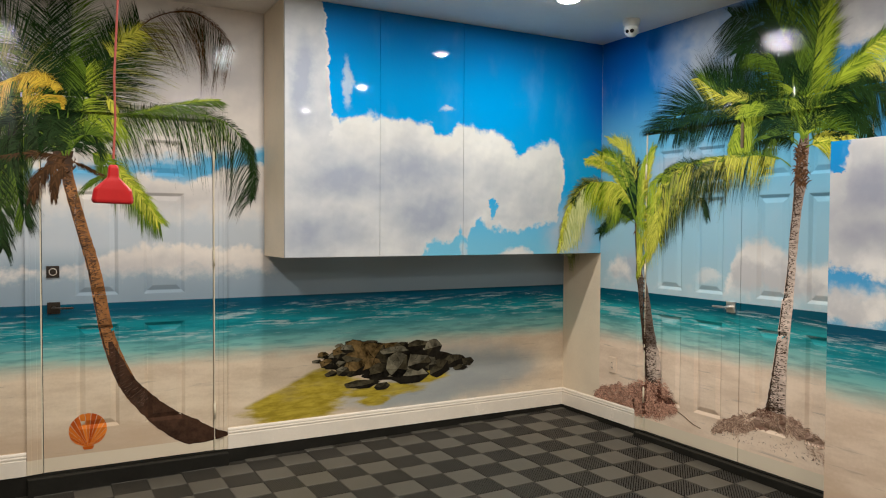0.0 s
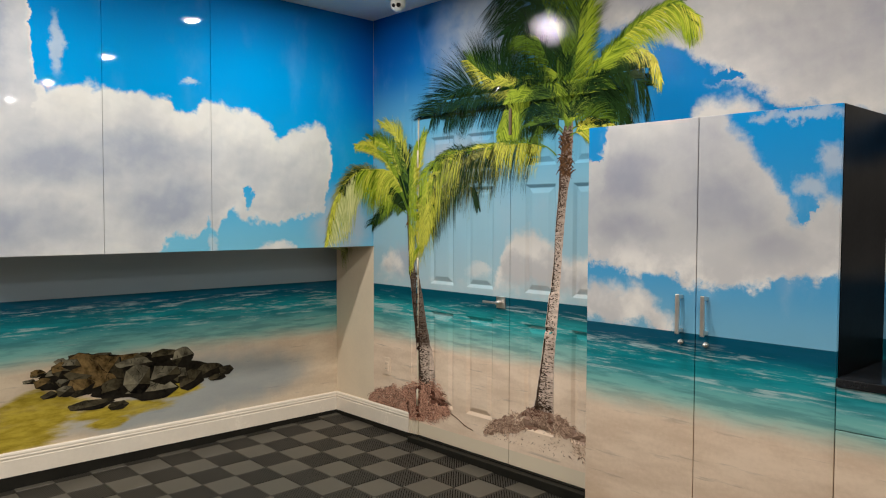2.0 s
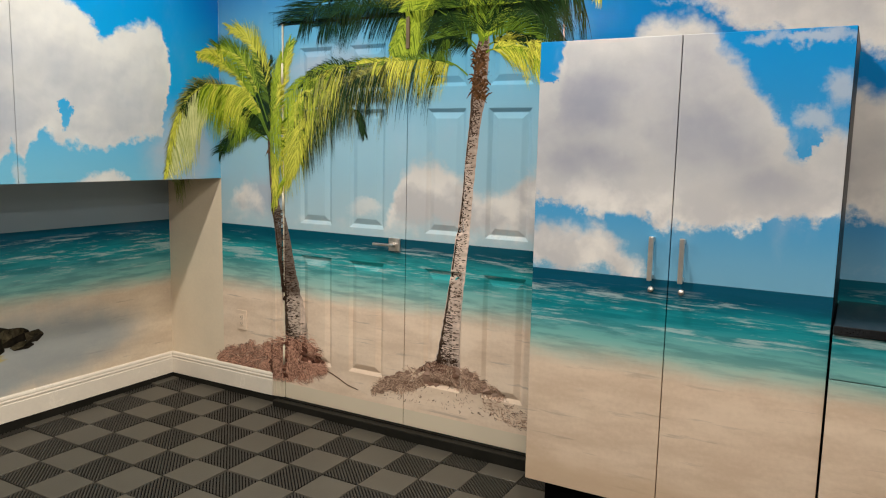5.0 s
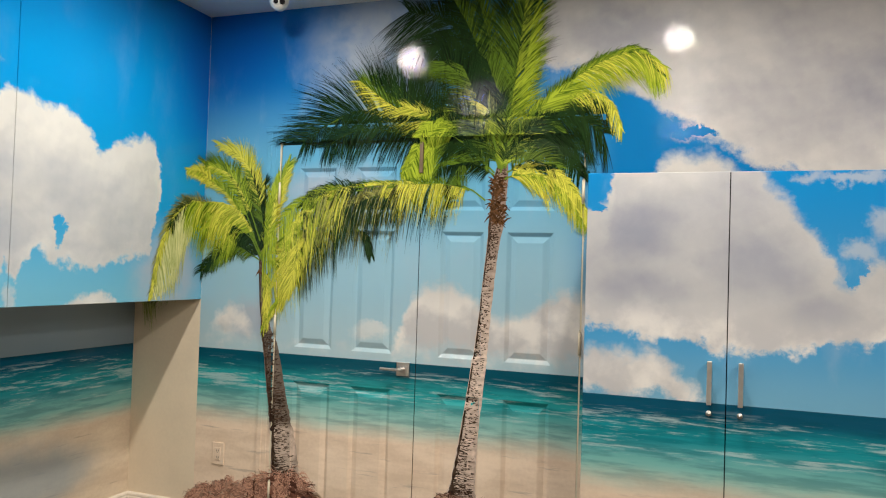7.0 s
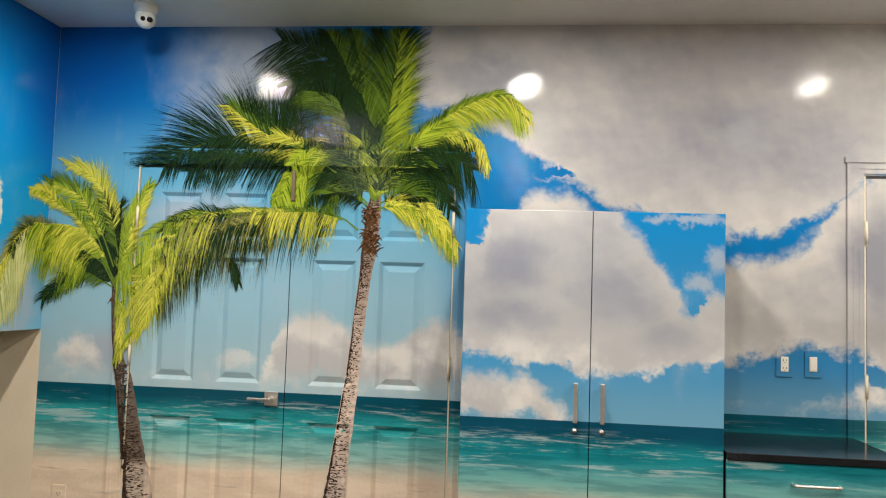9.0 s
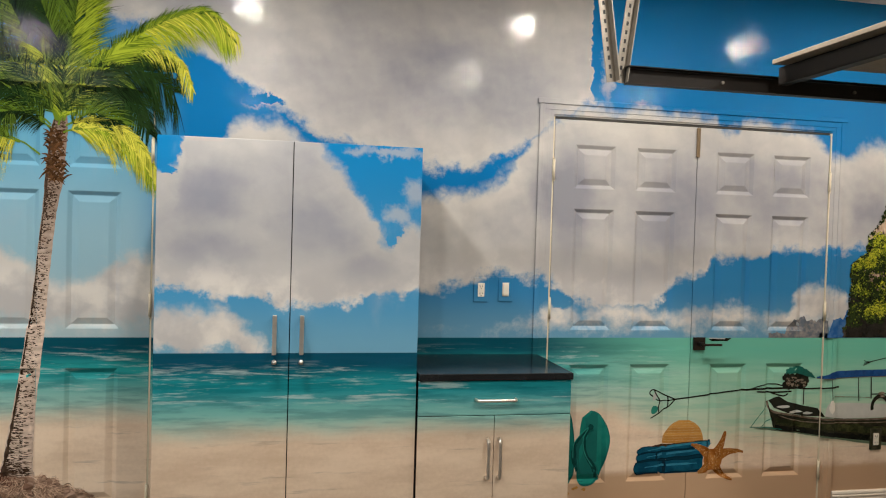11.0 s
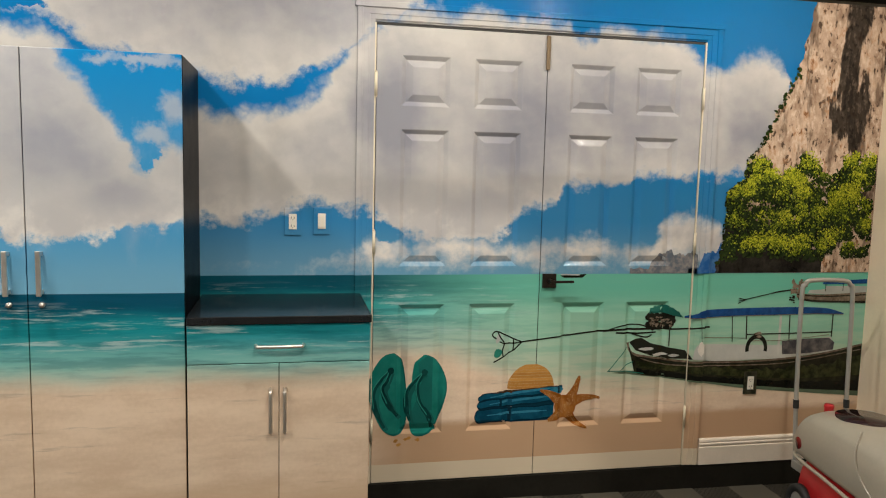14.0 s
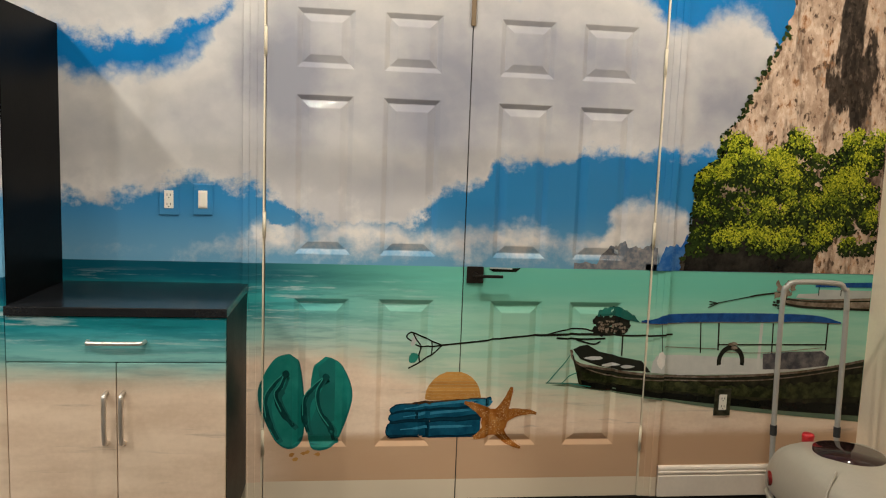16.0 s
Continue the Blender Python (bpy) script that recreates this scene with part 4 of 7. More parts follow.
body = part("shell", hull([(3.745, 0.145, 0.175, 0.21), (3.74, 0.168, 0.165, 0.245), (3.715, 0.182, 0.160, 0.310), (3.67, 0.190, 0.158, 0.368), (3.61, 0.196, 0.155, 0.398), (3.40, 0.200, 0.145, 0.412), (3.22, 0.200, 0.135, 0.410), (3.08, 0.197, 0.125, 0.402), (3.00, 0.190, 0.118, 0.375), (2.945, 0.178, 0.114, 0.325), (2.915, 0.155, 0.112, 0.26), (2.90, 0.11, 0.112, 0.19)], 36, 6.0), shell, machine, "pale grey rounded hood", True)
part("skirt", hull([(3.69, 0.15, MZ + 0.06, 0.170), (3.66, 0.180, MZ + 0.040, 0.170), (3.3, 0.188, MZ + 0.03, 0.145), (3.00, 0.165, MZ + 0.035, 0.12)], 24, 5), red_base, machine, "red lower skirt", True)
bm = bmesh.new()
ring = [bm.verts.new((3.480 + 0.125 * math.cos(a), MY + 0.010 + 0.112 * math.sin(a), 0.4120 - 0.006 * max(0, math.cos(a)))) for a in (2 * math.pi * k / 28 for k in range(28))]
c0 = bm.verts.new((3.470, MY + 0.015, 0.4155))
for k in range(28):
    bm.faces.new((ring[k], ring[(k + 1) % 28], c0))
low_ring = [bm.verts.new(v.co - Vector((0, 0, 0.03))) for v in ring]
for k in range(28):
    bm.faces.new((ring[k], low_ring[k], low_ring[(k + 1) % 28], ring[(k + 1) % 28]))
part("window", bm, smoke, body, "dark smoked oval lid window", True)
part("button", lathe([(0.020, -0.02), (0.022, 0.012), (0.018, 0.018), (0.006, 0.019)], (3.635, MY + 0.075, 0.401), 16), red_base, body, "red push button", True)
part("tail_lamp", tube([(3.650, MY + 0.150, 0.235), (3.662, MY + 0.196, 0.232)], [0.030, 0.027], 18), lamp_red, body, "dark red round reflector", True)
part("grip_slot", tube(bend([(3.020, MY + 0.186, 0.265), (3.035, MY + 0.184, 0.305), (3.050, MY + 0.172, 0.350)], 5), [0.016] + [0.019] * 9 + [0.014], 10), lens_black, body, "dark recessed slot", True)
for wx, wy in ((3.62, MY + 0.186), (3.62, MY - 0.186), (3.08, MY + 0.160), (3.08, MY - 0.160)):
    r = 0.092 if wx > 3.5 else 0.05
    zc = MZ + r + 0.004
    tyre = bmesh.new()
    prof = [(0.62, -0.018), (0.90, -0.022), (1.0, -0.012), (1.0, 0.012), (0.90, 0.022), (0.62, 0.018)]
    rings = [[tyre.verts.new((wx + r * k * math.cos(a), wy + d, zc + r * k * math.sin(a))) for a in (2 * math.pi * j / 28 for j in range(28))] for k, d in prof]
    for a, b in zip(rings, rings[1:] + rings[:1]):
        for k in range(28):
            tyre.faces.new((a[k], a[(k + 1) % 28], b[(k + 1) % 28], b[k]))
    wheel = part("wheel", tyre, rubber, machine, "black tyre", True)
    bm = tube([(wx, wy - 0.012, zc), (wx, wy + 0.012, zc)], r * 0.63, 20)
    tube([(wx, wy - 0.024, zc), (wx, wy + 0.024, zc)], r * 0.16, 10, bm=bm)
    part("rim", bm, tube_grey, wheel, "grey rim")
HM, HA = MY - 0.021, 0.127
hpath = bend([(3.81, HM + HA, 0.06), (3.84, HM + HA, 0.34), (3.86, HM + HA, 0.86), (3.862, HM + HA - 0.015, 0.925), (3.863, HM + HA - 0.05, 0.946), (3.863, HM - HA + 0.05, 0.946), (3.862, HM - HA + 0.015, 0.925), (3.86, HM - HA, 0.86), (3.84, HM - HA, 0.34), (3.81, HM - HA, 0.06)], 6)
handle = part("handle", tube(hpath, 0.0105, 10), tube_grey, machine, "tall grey tube handle", True)
for y in (HM + HA, HM - HA):
    part("clamp", tube([(3.839, y, 0.335), (3.842, y, 0.375)], 0.0135, 10), rubber, handle)
    part("bracket", box((3.66, y - 0.012, 0.05), (3.825, y + 0.012, 0.09), 0.004), tube_grey, machine)
# moulded seams on the hood
part("seam", tube(bend([(3.30, MY + 0.150, 0.4135), (3.26, MY + 0.1985, 0.34), (3.22, MY + 0.2025, 0.26), (3.13, MY + 0.2000, 0.20), (3.04, MY + 0.193, 0.19)], 6), 0.004, 6), shell, body, smooth=True)
part("rim_edge", tube(bend([(3.735, MY + 0.150, 0.172), (3.67, MY + 0.186, 0.162), (3.40, MY + 0.199, 0.150), (3.05, MY + 0.194, 0.114)], 6), 0.008, 8), shell, body, smooth=True)
machine.rotation_euler.z = radians(-6)


# ---- printed pictures on the mural ----
PANEL = ((0.0, 0.003, 0.019, 0.022, 0.048, 0.052), (0.0, -0.001, -0.0125, -0.0125, -0.002, -0.0015))   # inset from a panel's edge, depth
PANELS_EAST, PANELS_NORTH = [], []
for a, b in (D1, D2):
    w = (b - a) / 2 - 0.003
    for top_y in (b - 0.0015, (a + b) / 2 - 0.003):
        for c0, c1 in ((0.108, 0.322), (0.432, 0.652 if w > 0.76 else w - 0.112)):
            PANELS_EAST += [(top_y - c1, top_y - c0, r0 + 0.002, r1 + 0.002) for r0, r1 in ROWS3]
for c0, c1 in ((0.165, 0.395), (0.530, 0.765)):
    PANELS_NORTH += [(DA[0] + 0.002 + c0, DA[0] + 0.002 + c1, r0 + 0.002, r1 + 0.002) for r0, r1 in ROWS3]


def relief(u, z, doors, panels):
    """How far the printed surface stands out of the wall: casings out, moulded panels in."""
    for a, b in doors:
        if a - 0.083 < u < b + 0.083 and z < DOOR_H + 0.094:
            if z > DOOR_H + 0.012:
                return 0.0165
            if u < a - 0.006 or u > b + 0.006:
                return 0.0140
            for u0, u1, z0, z1 in panels:
                if u0 < u < u1 and z0 < z < z1:
                    return float(np.interp(min(u - u0, u1 - u, z - z0, z1 - z), *PANEL))
    return 0.0


PLY = 0.16     # the printed layers lie this much closer than they are ordered


def place_east(u, z, layer):
    """A point of the east print: u along the wall; past the corner it goes on over the wall cabinets."""
    if u > SOF_Y and z > SOF_Z:
        return Vector((XB - (u - SOF_Y), SOF_Y - 0.0008 - layer * PLY, z))
    return Vector((XB - 0.0018 - relief(u, z, (D1, D2), PANELS_EAST) - layer * PLY, u, z))


def place_north(u, z, layer):
    return Vector((u, YA - 0.0018 - relief(u, z, (DA,), PANELS_NORTH) - layer * PLY, z))


def cuts(place, lo, hi, low, top):
    """Lines along and up the wall at which a print has to bend with the mouldings."""
    east = place is place_east
    us, zs = set(), set()
    for a, b in ((D1, D2) if east else (DA,)):
        us |= {a - 0.083, a - 0.0831, a - 0.006, a - 0.0059, b + 0.006, b + 0.0059, b + 0.083, b + 0.0831}
    zs |= {DOOR_H + 0.012, DOOR_H + 0.0121, DOOR_H + 0.094, DOOR_H + 0.0941}
    for u0, u1, z0, z1 in (PANELS_EAST if east else PANELS_NORTH):
        if u1 > lo and u0 < hi and z1 > low and z0 < top:
            for k in (0, 2, 3, 4):
                us |= {u0 + PANEL[0][k], u1 - PANEL[0][k]}
                zs |= {z0 + PANEL[0][k], z1 - PANEL[0][k]}
    return [round(q, 5) for q in sorted(us) if lo < q < hi], [round(q, 5) for q in sorted(zs) if low < q < top]


def follow(pr):
    """Cut a print along the mouldings below it and lay it on them."""
    k = 1 if pr.place is place_east else 0
    flat_at = [(v, v.co[k], v.co.z) for v in pr.bm.verts]
    if not flat_at or len(flat_at) > 4000:
        return
    over = {v: (v.co.copy(), pr.place(u, z, 0)) for v, u, z in flat_at}
    lay = {v: (q - base).length for v, (q, base) in over.items()}
    for v, u, z in flat_at:      # first all in one plane, each at its own ply
        v.co[1 - k] = -lay[v]
    us, zs = cuts(pr.place, min(q[1] for q in flat_at), max(q[1] for q in flat_at), min(q[2] for q in flat_at), max(q[2] for q in flat_at))
    for axis, rows_ in ((k, us), (2, zs)):
        n = Vector((0, 0, 0))
        n[axis] = 1
        for q in rows_:
            co = Vector((0, 0, 0))
            co[axis] = q
            bmesh.ops.bisect_plane(pr.bm, geom=list(pr.bm.verts) + list(pr.bm.edges) + list(pr.bm.faces), plane_co=co, plane_no=n, dist=1e-6)
    for v in pr.bm.verts:
        d = -v.co[1 - k]
        base = pr.place(v.co[k], v.co.z, 0)
        base[1 - k] -= d
        v.co = base


class Print:
    """Flat printed shapes in (u, z), laid on a wall."""
    def __init__(self, place, layer, top=CEIL - 0.004):
        self.bm, self.place, self.layer, self.top, self.mat = bmesh.new(), place, layer, top, 0

    def poly(self, pts, jitter=0.0):
        if max(q[1] for q in pts) > self.top:
            return
        extra = self.layer + random.random() * jitter
        vs = [self.bm.verts.new(self.place(q[0], q[1], extra)) for q in pts]
        self.bm.faces.new(vs).material_index = self.mat

    def ribbon(self, pts, widths, jitter=0.0):
        """A tapered strip along a line, one connected piece."""
        extra = self.layer + random.random() * jitter
        pts = [Vector((q[0], q[1])) for q in pts]
        if max(q.y for q in pts) > self.top:
            pts = [q for q in pts if q.y <= self.top]
            if len(pts) < 2:
                return
        old = None
        n = len(pts) - 1
        for i, q in enumerate(pts):
            way = pts[min(i + 1, n)] - pts[max(i - 1, 0)]
            side = Vector((-way.y, way.x)).normalized()
            w = widths[i] if isinstance(widths, (list, tuple)) else widths
            row = [self.bm.verts.new(self.place(*(q + side * s * w / 2), extra)) for s in (-1, 1)]
            if old:
                self.bm.faces.new((old[0], old[1], row[1], row[0])).material_index = self.mat
            old = row

    def blob(self, cu, cz, ru, rz, n=10, rough=0.15, turn=0.0, jitter=0.0):
        pts = []
        for k in range(n):
            a = 2 * math.pi * k / n
            r = 1 + random.uniform(-rough, rough)
            x, y = ru * r * math.cos(a), rz * r * math.sin(a)
            pts.append((cu + x * math.cos(turn) - y * math.sin(turn), cz + x * math.sin(turn) + y * math.cos(turn)))
        self.poly(pts, jitter)

    def band(self, lower, upper, n=40, m=3, wobble=0.0):
        """A filled area between two lines of points (same direction)."""
        lo, up = bend([(*q, 0) for q in lower], n), bend([(*q, 0) for q in upper], n)
        k = min(len(lo), len(up))
        grid = []
        for i in range(k):
            a, b = lo[i * (len(lo) - 1) // (k - 1)], up[i * (len(up) - 1) // (k - 1)]
            grid.append([self.bm.verts.new(self.place(*(a.lerp(b, j / m)).xy, self.layer) + Vector((0, 0, random.uniform(-wobble, wobble) if j == m else 0))) for j in range(m + 1)])
        for p, q in zip(grid, grid[1:]):
            for j in range(m):
                self.bm.faces.new((p[j], p[j + 1], q[j + 1], q[j]))


def strip(pr, low_, up_):
    """A connected band between two rows of points."""
    rows_ = [[pr.bm.verts.new(pr.place(*q, pr.layer)) for q in pair] for pair in zip(low_, up_)]
    for p, q in zip(rows_, rows_[1:]):
        pr.bm.faces.new((p[0], p[1], q[1], q[0]))


leaf_dark = island("print dark green leaf", (0.0008, 0.003, 0.0012), (0.018, 0.046, 0.012), own=1.1)
leaf_mid = island("print green leaf", (0.003, 0.016, 0.003), (0.12, 0.20, 0.020), own=1.15)
leaf_olive = island("print olive leaf", (0.014, 0.018, 0.006), (0.32, 0.32, 0.085), own=1.1)
leaf_bright = island("print yellow-green leaf", (0.016, 0.07, 0.004), (0.36, 0.45, 0.035), own=1.15)
leaf_yellow = island("print yellow leaf", (0.10, 0.16, 0.008), (0.68, 0.64, 0.085), own=1.1)
leaf_gold = island("print golden leaf", (0.20, 0.10, 0.006), (0.74, 0.52, 0.05), own=1.1)
leaf_pale = island("print pale yellow leaf", (0.22, 0.28, 0.06), (0.70, 0.68, 0.32))
leaf_brown = island("print dry leaf", (0.006, 0.003, 0.002), (0.13, 0.062, 0.026))


def bark(name, dark, light, rings=60.0, crown=None, lift=-0.26):
    m, nt, b = material(name)
    p = where(nt)
    x, y, z = split(nt, p)
    wob = fbm(nt, p, 9.0, 4)
    n = (z * rings + wob * 5.0 + (x + y) * 8.0).op("SINE") * 0.25 + 0.5
    f = (n * 0.38 + fbm(nt, p, 26.0, 5, 0.65) * 1.25 + lift).sat()
    if crown:
        f = f * z.step(*crown).op("MULTIPLY_ADD", -0.72, 1.0)
    put(nt, b.inputs["Base Color"], mix(nt, f, dark, light))
    print_gloss(nt, b, p)
    return m


shade_bark = island("print bark in shade", (0.03, 0.018, 0.012), (0.22, 0.14, 0.10), grain=24, own=0.1, detail=7)
scar_mat = island("print dark scar", (0.018, 0.010, 0.007), (0.16, 0.095, 0.065))
bark_grey = bark("print grey palm bark", (0.10, 0.060, 0.042), (0.80, 0.64, 0.53), 210, (0.95, 1.70), -0.05)
bark_dark = bark("print dark palm bark", (0.006, 0.005, 0.004), (0.66, 0.52, 0.42), 60, (0.55, 0.62), 0.02)
bark_warm = bark("print warm palm bark", (0.010, 0.005, 0.003), (0.52, 0.23, 0.08), 30)


def frond(pr, rib, left, right, n=60, lean=40, droop=0.1, start=0.1, end=1.0, w=0.007, spine=0.008):
    """A feather leaf: a bent rib with clumped leaflets on its two sides, as one sees them, that hang by droop."""
    flip = -1 if pr.place is place_east else 1
    line_ = [q.xy for q in bend([(*q, 0) for q in rib], 10)]
    m = len(line_) - 1
    at = lambda t: line_[min(m - 1, int(t * m))].lerp(line_[min(m - 1, int(t * m)) + 1], t * m - min(m - 1, int(t * m)))
    seed = random.uniform(0, 90)
    pr.mat = 2
    pr.ribbon([at(k / 16) for k in range(17)], [spine * (1 - 0.8 * k / 16) for k in range(17)], 0.0001)
    for side, spec in ((1, left), (-1, right)):
        if spec is None:
            continue
        pr.mat = 0 if side == 1 else 1
        count = int(n * 3.2)
        for i in range(count):
            t = start + (end - start) * (i + random.random()) / count
            f = (t - start) / (end - start)
            clump = noise.noise(Vector((f * n * 0.16, seed, side * 3.0)))
            if clump < -0.42 and random.random() < 0.75:
                continue
            q = at(t)
            way = (at(min(1, t + 0.03)) - at(max(0, t - 0.03))).normalized()
            size = 1.22 * spec[0] * (0.30 + 0.80 * math.sin(math.pi * min(1, f * 0.70 + 0.20)) ** 0.8) * random.uniform(0.62, 1.12) * (1 + 0.30 * clump)
            ang = radians(((lean * 1.25 + 9) * (1 - 0.42 * f) + 8 * clump + random.uniform(-6, 6)) * side * flip)
            d = Vector((way.x * math.cos(ang) - way.y * math.sin(ang), way.x * math.sin(ang) + way.y * math.cos(ang)))
            sag = droop * random.uniform(0.6, 1.4)
            pts, p = [q], q.copy()
            for k in range(4):
                d = (d + Vector((0, -sag * (0.4 + 0.35 * k)))).normalized()
                p = p + d * size / 4
                pts.append(p.copy())
            g = 0.50 * w * random.uniform(0.55, 1.25)
            pr.ribbon(pts, [g * 0.7, g, g * 0.8, g * 0.45, 0.0004], 0.0016)


def palm(name, place, label, at, trunk, trunk_mat, fronds, dry=0, marks=230):
    tree = thing(name, place(*at, 0), label, "mural picture")
    pr = Print(place, 0.0006)
    pts = bend([(*q[:2], 0) for q in trunk], 10)
    ws = [trunk[min(len(trunk) - 1, k // 10)][2] * (1 - k % 10 / 10) + trunk[min(len(trunk) - 1, k // 10 + 1)][2] * (k % 10 / 10) for k in range(len(pts))]
    pr.ribbon([q.xy for q in pts], [w * random.uniform(0.95, 1.05) for w in ws])
    follow(pr)
    stem = part("trunk", pr.bm, trunk_mat, tree)
    scars = Print(place, 0.0012)
    for k in range(marks):
        f = ((k + random.random()) / marks) ** (1.5 if marks > 150 else 0.7)
        i = min(len(pts) - 2, int(f * (len(pts) - 1)))
        q, way = pts[i].lerp(pts[i + 1], random.random()).xy, (pts[i + 1] - pts[i]).xy.normalized()
        side = Vector((-way.y, way.x)) * ws[i] * 0.46
        a0 = random.uniform(-1, 0.3)
        a1 = min(1, a0 + random.uniform(0.3, 1.2))
        scars.ribbon([q + side * a0, q + side * (a0 + a1) / 2 + way * 0.004, q + side * a1], [0.002, random.uniform(0.002, 0.006) * (1.5 - f), 0.002], 0.0006)
    follow(scars)
    tagged(part("leaf_scar", scars.bm, scar_mat, stem, "dark leaf scars on the bark"), kind="stuff")
    pr = Print(place, 0.0009)
    edge = []
    for k, q in enumerate(pts):
        way = (pts[min(k + 1, len(pts) - 1)] - pts[max(k - 1, 0)]).xy.normalized()
        side = Vector((way.y, -way.x))
        side = side if (side.x > 0) == (place is place_east) else -side
        edge.append(q.xy + side * ws[k] * 0.41)
    pr.ribbon(edge, [w * 0.12 * random.uniform(0.5, 1.3) for w in ws])
    for k in range(len(pts) * 16):
        i = random.randrange(len(pts) - 1)
        f = random.random()
        q, w = edge[i].lerp(edge[i + 1], f), ws[i] + (ws[i + 1] - ws[i]) * f
        way = (edge[i + 1] - edge[i]).normalized()
        inward = (pts[i].xy - edge[i]).normalized()
        reach = w * 0.75 * random.random() ** 1.9
        q = q + inward * reach
        h = random.uniform(0.004, 0.012)
        pr.ribbon([q - inward * w * 0.05, q + way * h * 0.2, q + inward * w * 0.09], [h * 0.4, h * 0.5, 0.001], 0.0004)
    follow(pr)
    part("shaded_side", pr.bm, shade_bark, stem, "dark side of the printed trunk")
    if dry:
        pr = Print(place, 0.0014)
        cu, cz = at[0], at[1]
        for _ in range(dry):
            a = random.choice((-1, 1))
            L = random.uniform(0.02, 0.06)
            q = Vector((cu + random.uniform(-0.030, 0.030), cz + random.uniform(-0.13, 0.09)))
            e = q + Vector((a * 0.7, random.uniform(-0.9, 1.0))) * L
            pr.ribbon([q, (q + e) / 2 + Vector((0, 0.006)), e], [0.011, 0.008, 0.002], 0.0008)
        tagged(part("dry_sheath", pr.bm, leaf_brown, tree), kind="stuff")
    for k, (rib, left, right, more) in enumerate(fronds):
        pr = Print(place, 0.0022 + 0.00022 * k)
        frond(pr, rib, left, right, **more)
        side = [q[1] for q in (left, right) if q]
        mats = [left[1] if left else side[0], right[1] if right else side[0], leaf_brown if leaf_brown in side else leaf_mid]
        part("frond", pr.bm, mats, tree)
    return tree


def R(to, rib, left, right, **more):
    """Add a frond: its rib, and (length, print) of the leaflets on either side."""
    to.append((rib, left, right, more))


TALL = []
R(TALL, ((3.06, 1.89), (3.12, 2.20), (3.22, 2.43), (3.33, 2.60), (3.54, 2.67)), (0.3, leaf_dark), (0.16, leaf_dark), n=80, lean=50, droop=0.12, start=0.3, w=0.007)
R(TALL, ((3.06, 1.89), (3.13, 2.26), (3.21, 2.43), (3.36, 2.50), (3.50, 2.44)), (0.2, leaf_dark), (0.12, leaf_dark), n=70, lean=42, droop=0.25, start=0.35)
R(TALL, ((3.06, 1.89), (3.12, 2.23), (3.20, 2.51), (3.31, 2.71)), (0.15, leaf_dark), (0.15, leaf_mid), n=70, lean=34, start=0.25)
R(TALL, ((3.06, 1.89), (3.08, 2.23), (3.13, 2.51), (3.19, 2.72)), (0.12, leaf_dark), (0.13, leaf_mid), n=70, lean=30, start=0.2)
R(TALL, ((3.06, 1.89), (3.04, 2.23), (3.04, 2.51), (3.06, 2.73)), (0.13, leaf_dark), (0.1, leaf_dark), n=70, lean=28, start=0.2)
R(TALL, ((3.06, 1.89), (2.99, 2.26), (2.95, 2.54), (2.93, 2.74)), (0.11, leaf_dark), (0.14, leaf_dark), n=80, lean=30, start=0.25)
R(TALL, ((3.05, 1.91), (3.01, 2.17), (2.98, 2.42), (2.95, 2.70)), (0.17, leaf_mid), (0.15, leaf_bright), n=110, lean=24, start=0.12, w=0.008)
R(TALL, ((3.04, 1.94), (2.98, 2.20), (2.94, 2.40), (2.91, 2.62)), None, (0.11, leaf_bright), n=80, lean=22, start=0.1, w=0.009)
R(TALL, ((3.06, 1.89), (3.14, 2.12), (3.27, 2.34), (3.35, 2.41)), (0.16, leaf_mid), (0.14, leaf_dark), n=60, lean=34, start=0.3)
R(TALL, ((3.06, 1.89), (3.11, 2.09), (3.19, 2.26), (3.25, 2.38)), (0.13, leaf_mid), (0.13, leaf_dark), n=60, lean=30, start=0.2, w=0.006)
R(TALL, ((3.06, 1.89), (3.06, 2.09), (3.08, 2.26), (3.13, 2.40)), (0.13, leaf_dark), (0.13, leaf_mid), n=60, lean=28, start=0.2, w=0.006)
R(TALL, ((3.08, 1.93), (3.23, 2.09), (3.34, 2.12), (3.48, 2.03)), (0.12, leaf_dark), (0.16, leaf_dark), n=60, lean=50, droop=0.1, start=0.1)
R(TALL, ((3.11, 1.94), (3.34, 2.10), (3.60, 2.17), (3.84, 2.18), (4.11, 2.03)), (0.15, leaf_dark), (0.25, leaf_dark), n=120, lean=46, droop=0.1, start=0.25)
R(TALL, ((3.31, 2.03), (3.54, 2.07), (3.78, 2.09), (3.98, 2.01)), (0.16, leaf_dark), (0.1, leaf_dark), n=80, lean=50, droop=0.25, start=0.1)
R(TALL, ((3.19, 1.99), (3.43, 2.12), (3.61, 2.21), (3.79, 2.34)), (0.1, leaf_yellow), (0.13, leaf_mid), n=70, lean=28, start=0.15, w=0.006)
R(TALL, ((3.31, 2.03), (3.46, 2.16), (3.57, 2.23), (3.73, 2.32)), None, (0.16, leaf_dark), n=70, lean=55, start=0.2)
R(TALL, ((3.34, 2.12), (3.46, 2.17), (3.55, 2.20)), (0.08, leaf_yellow), (0.06, leaf_yellow), n=30, lean=26, w=0.006)
R(TALL, ((3.21, 2.10), (3.31, 2.16), (3.41, 2.12), (3.52, 1.92), (3.54, 1.85)), (0.16, leaf_bright), (0.03, leaf_bright), n=100, lean=42, droop=0.12, start=0.15, w=0.012)
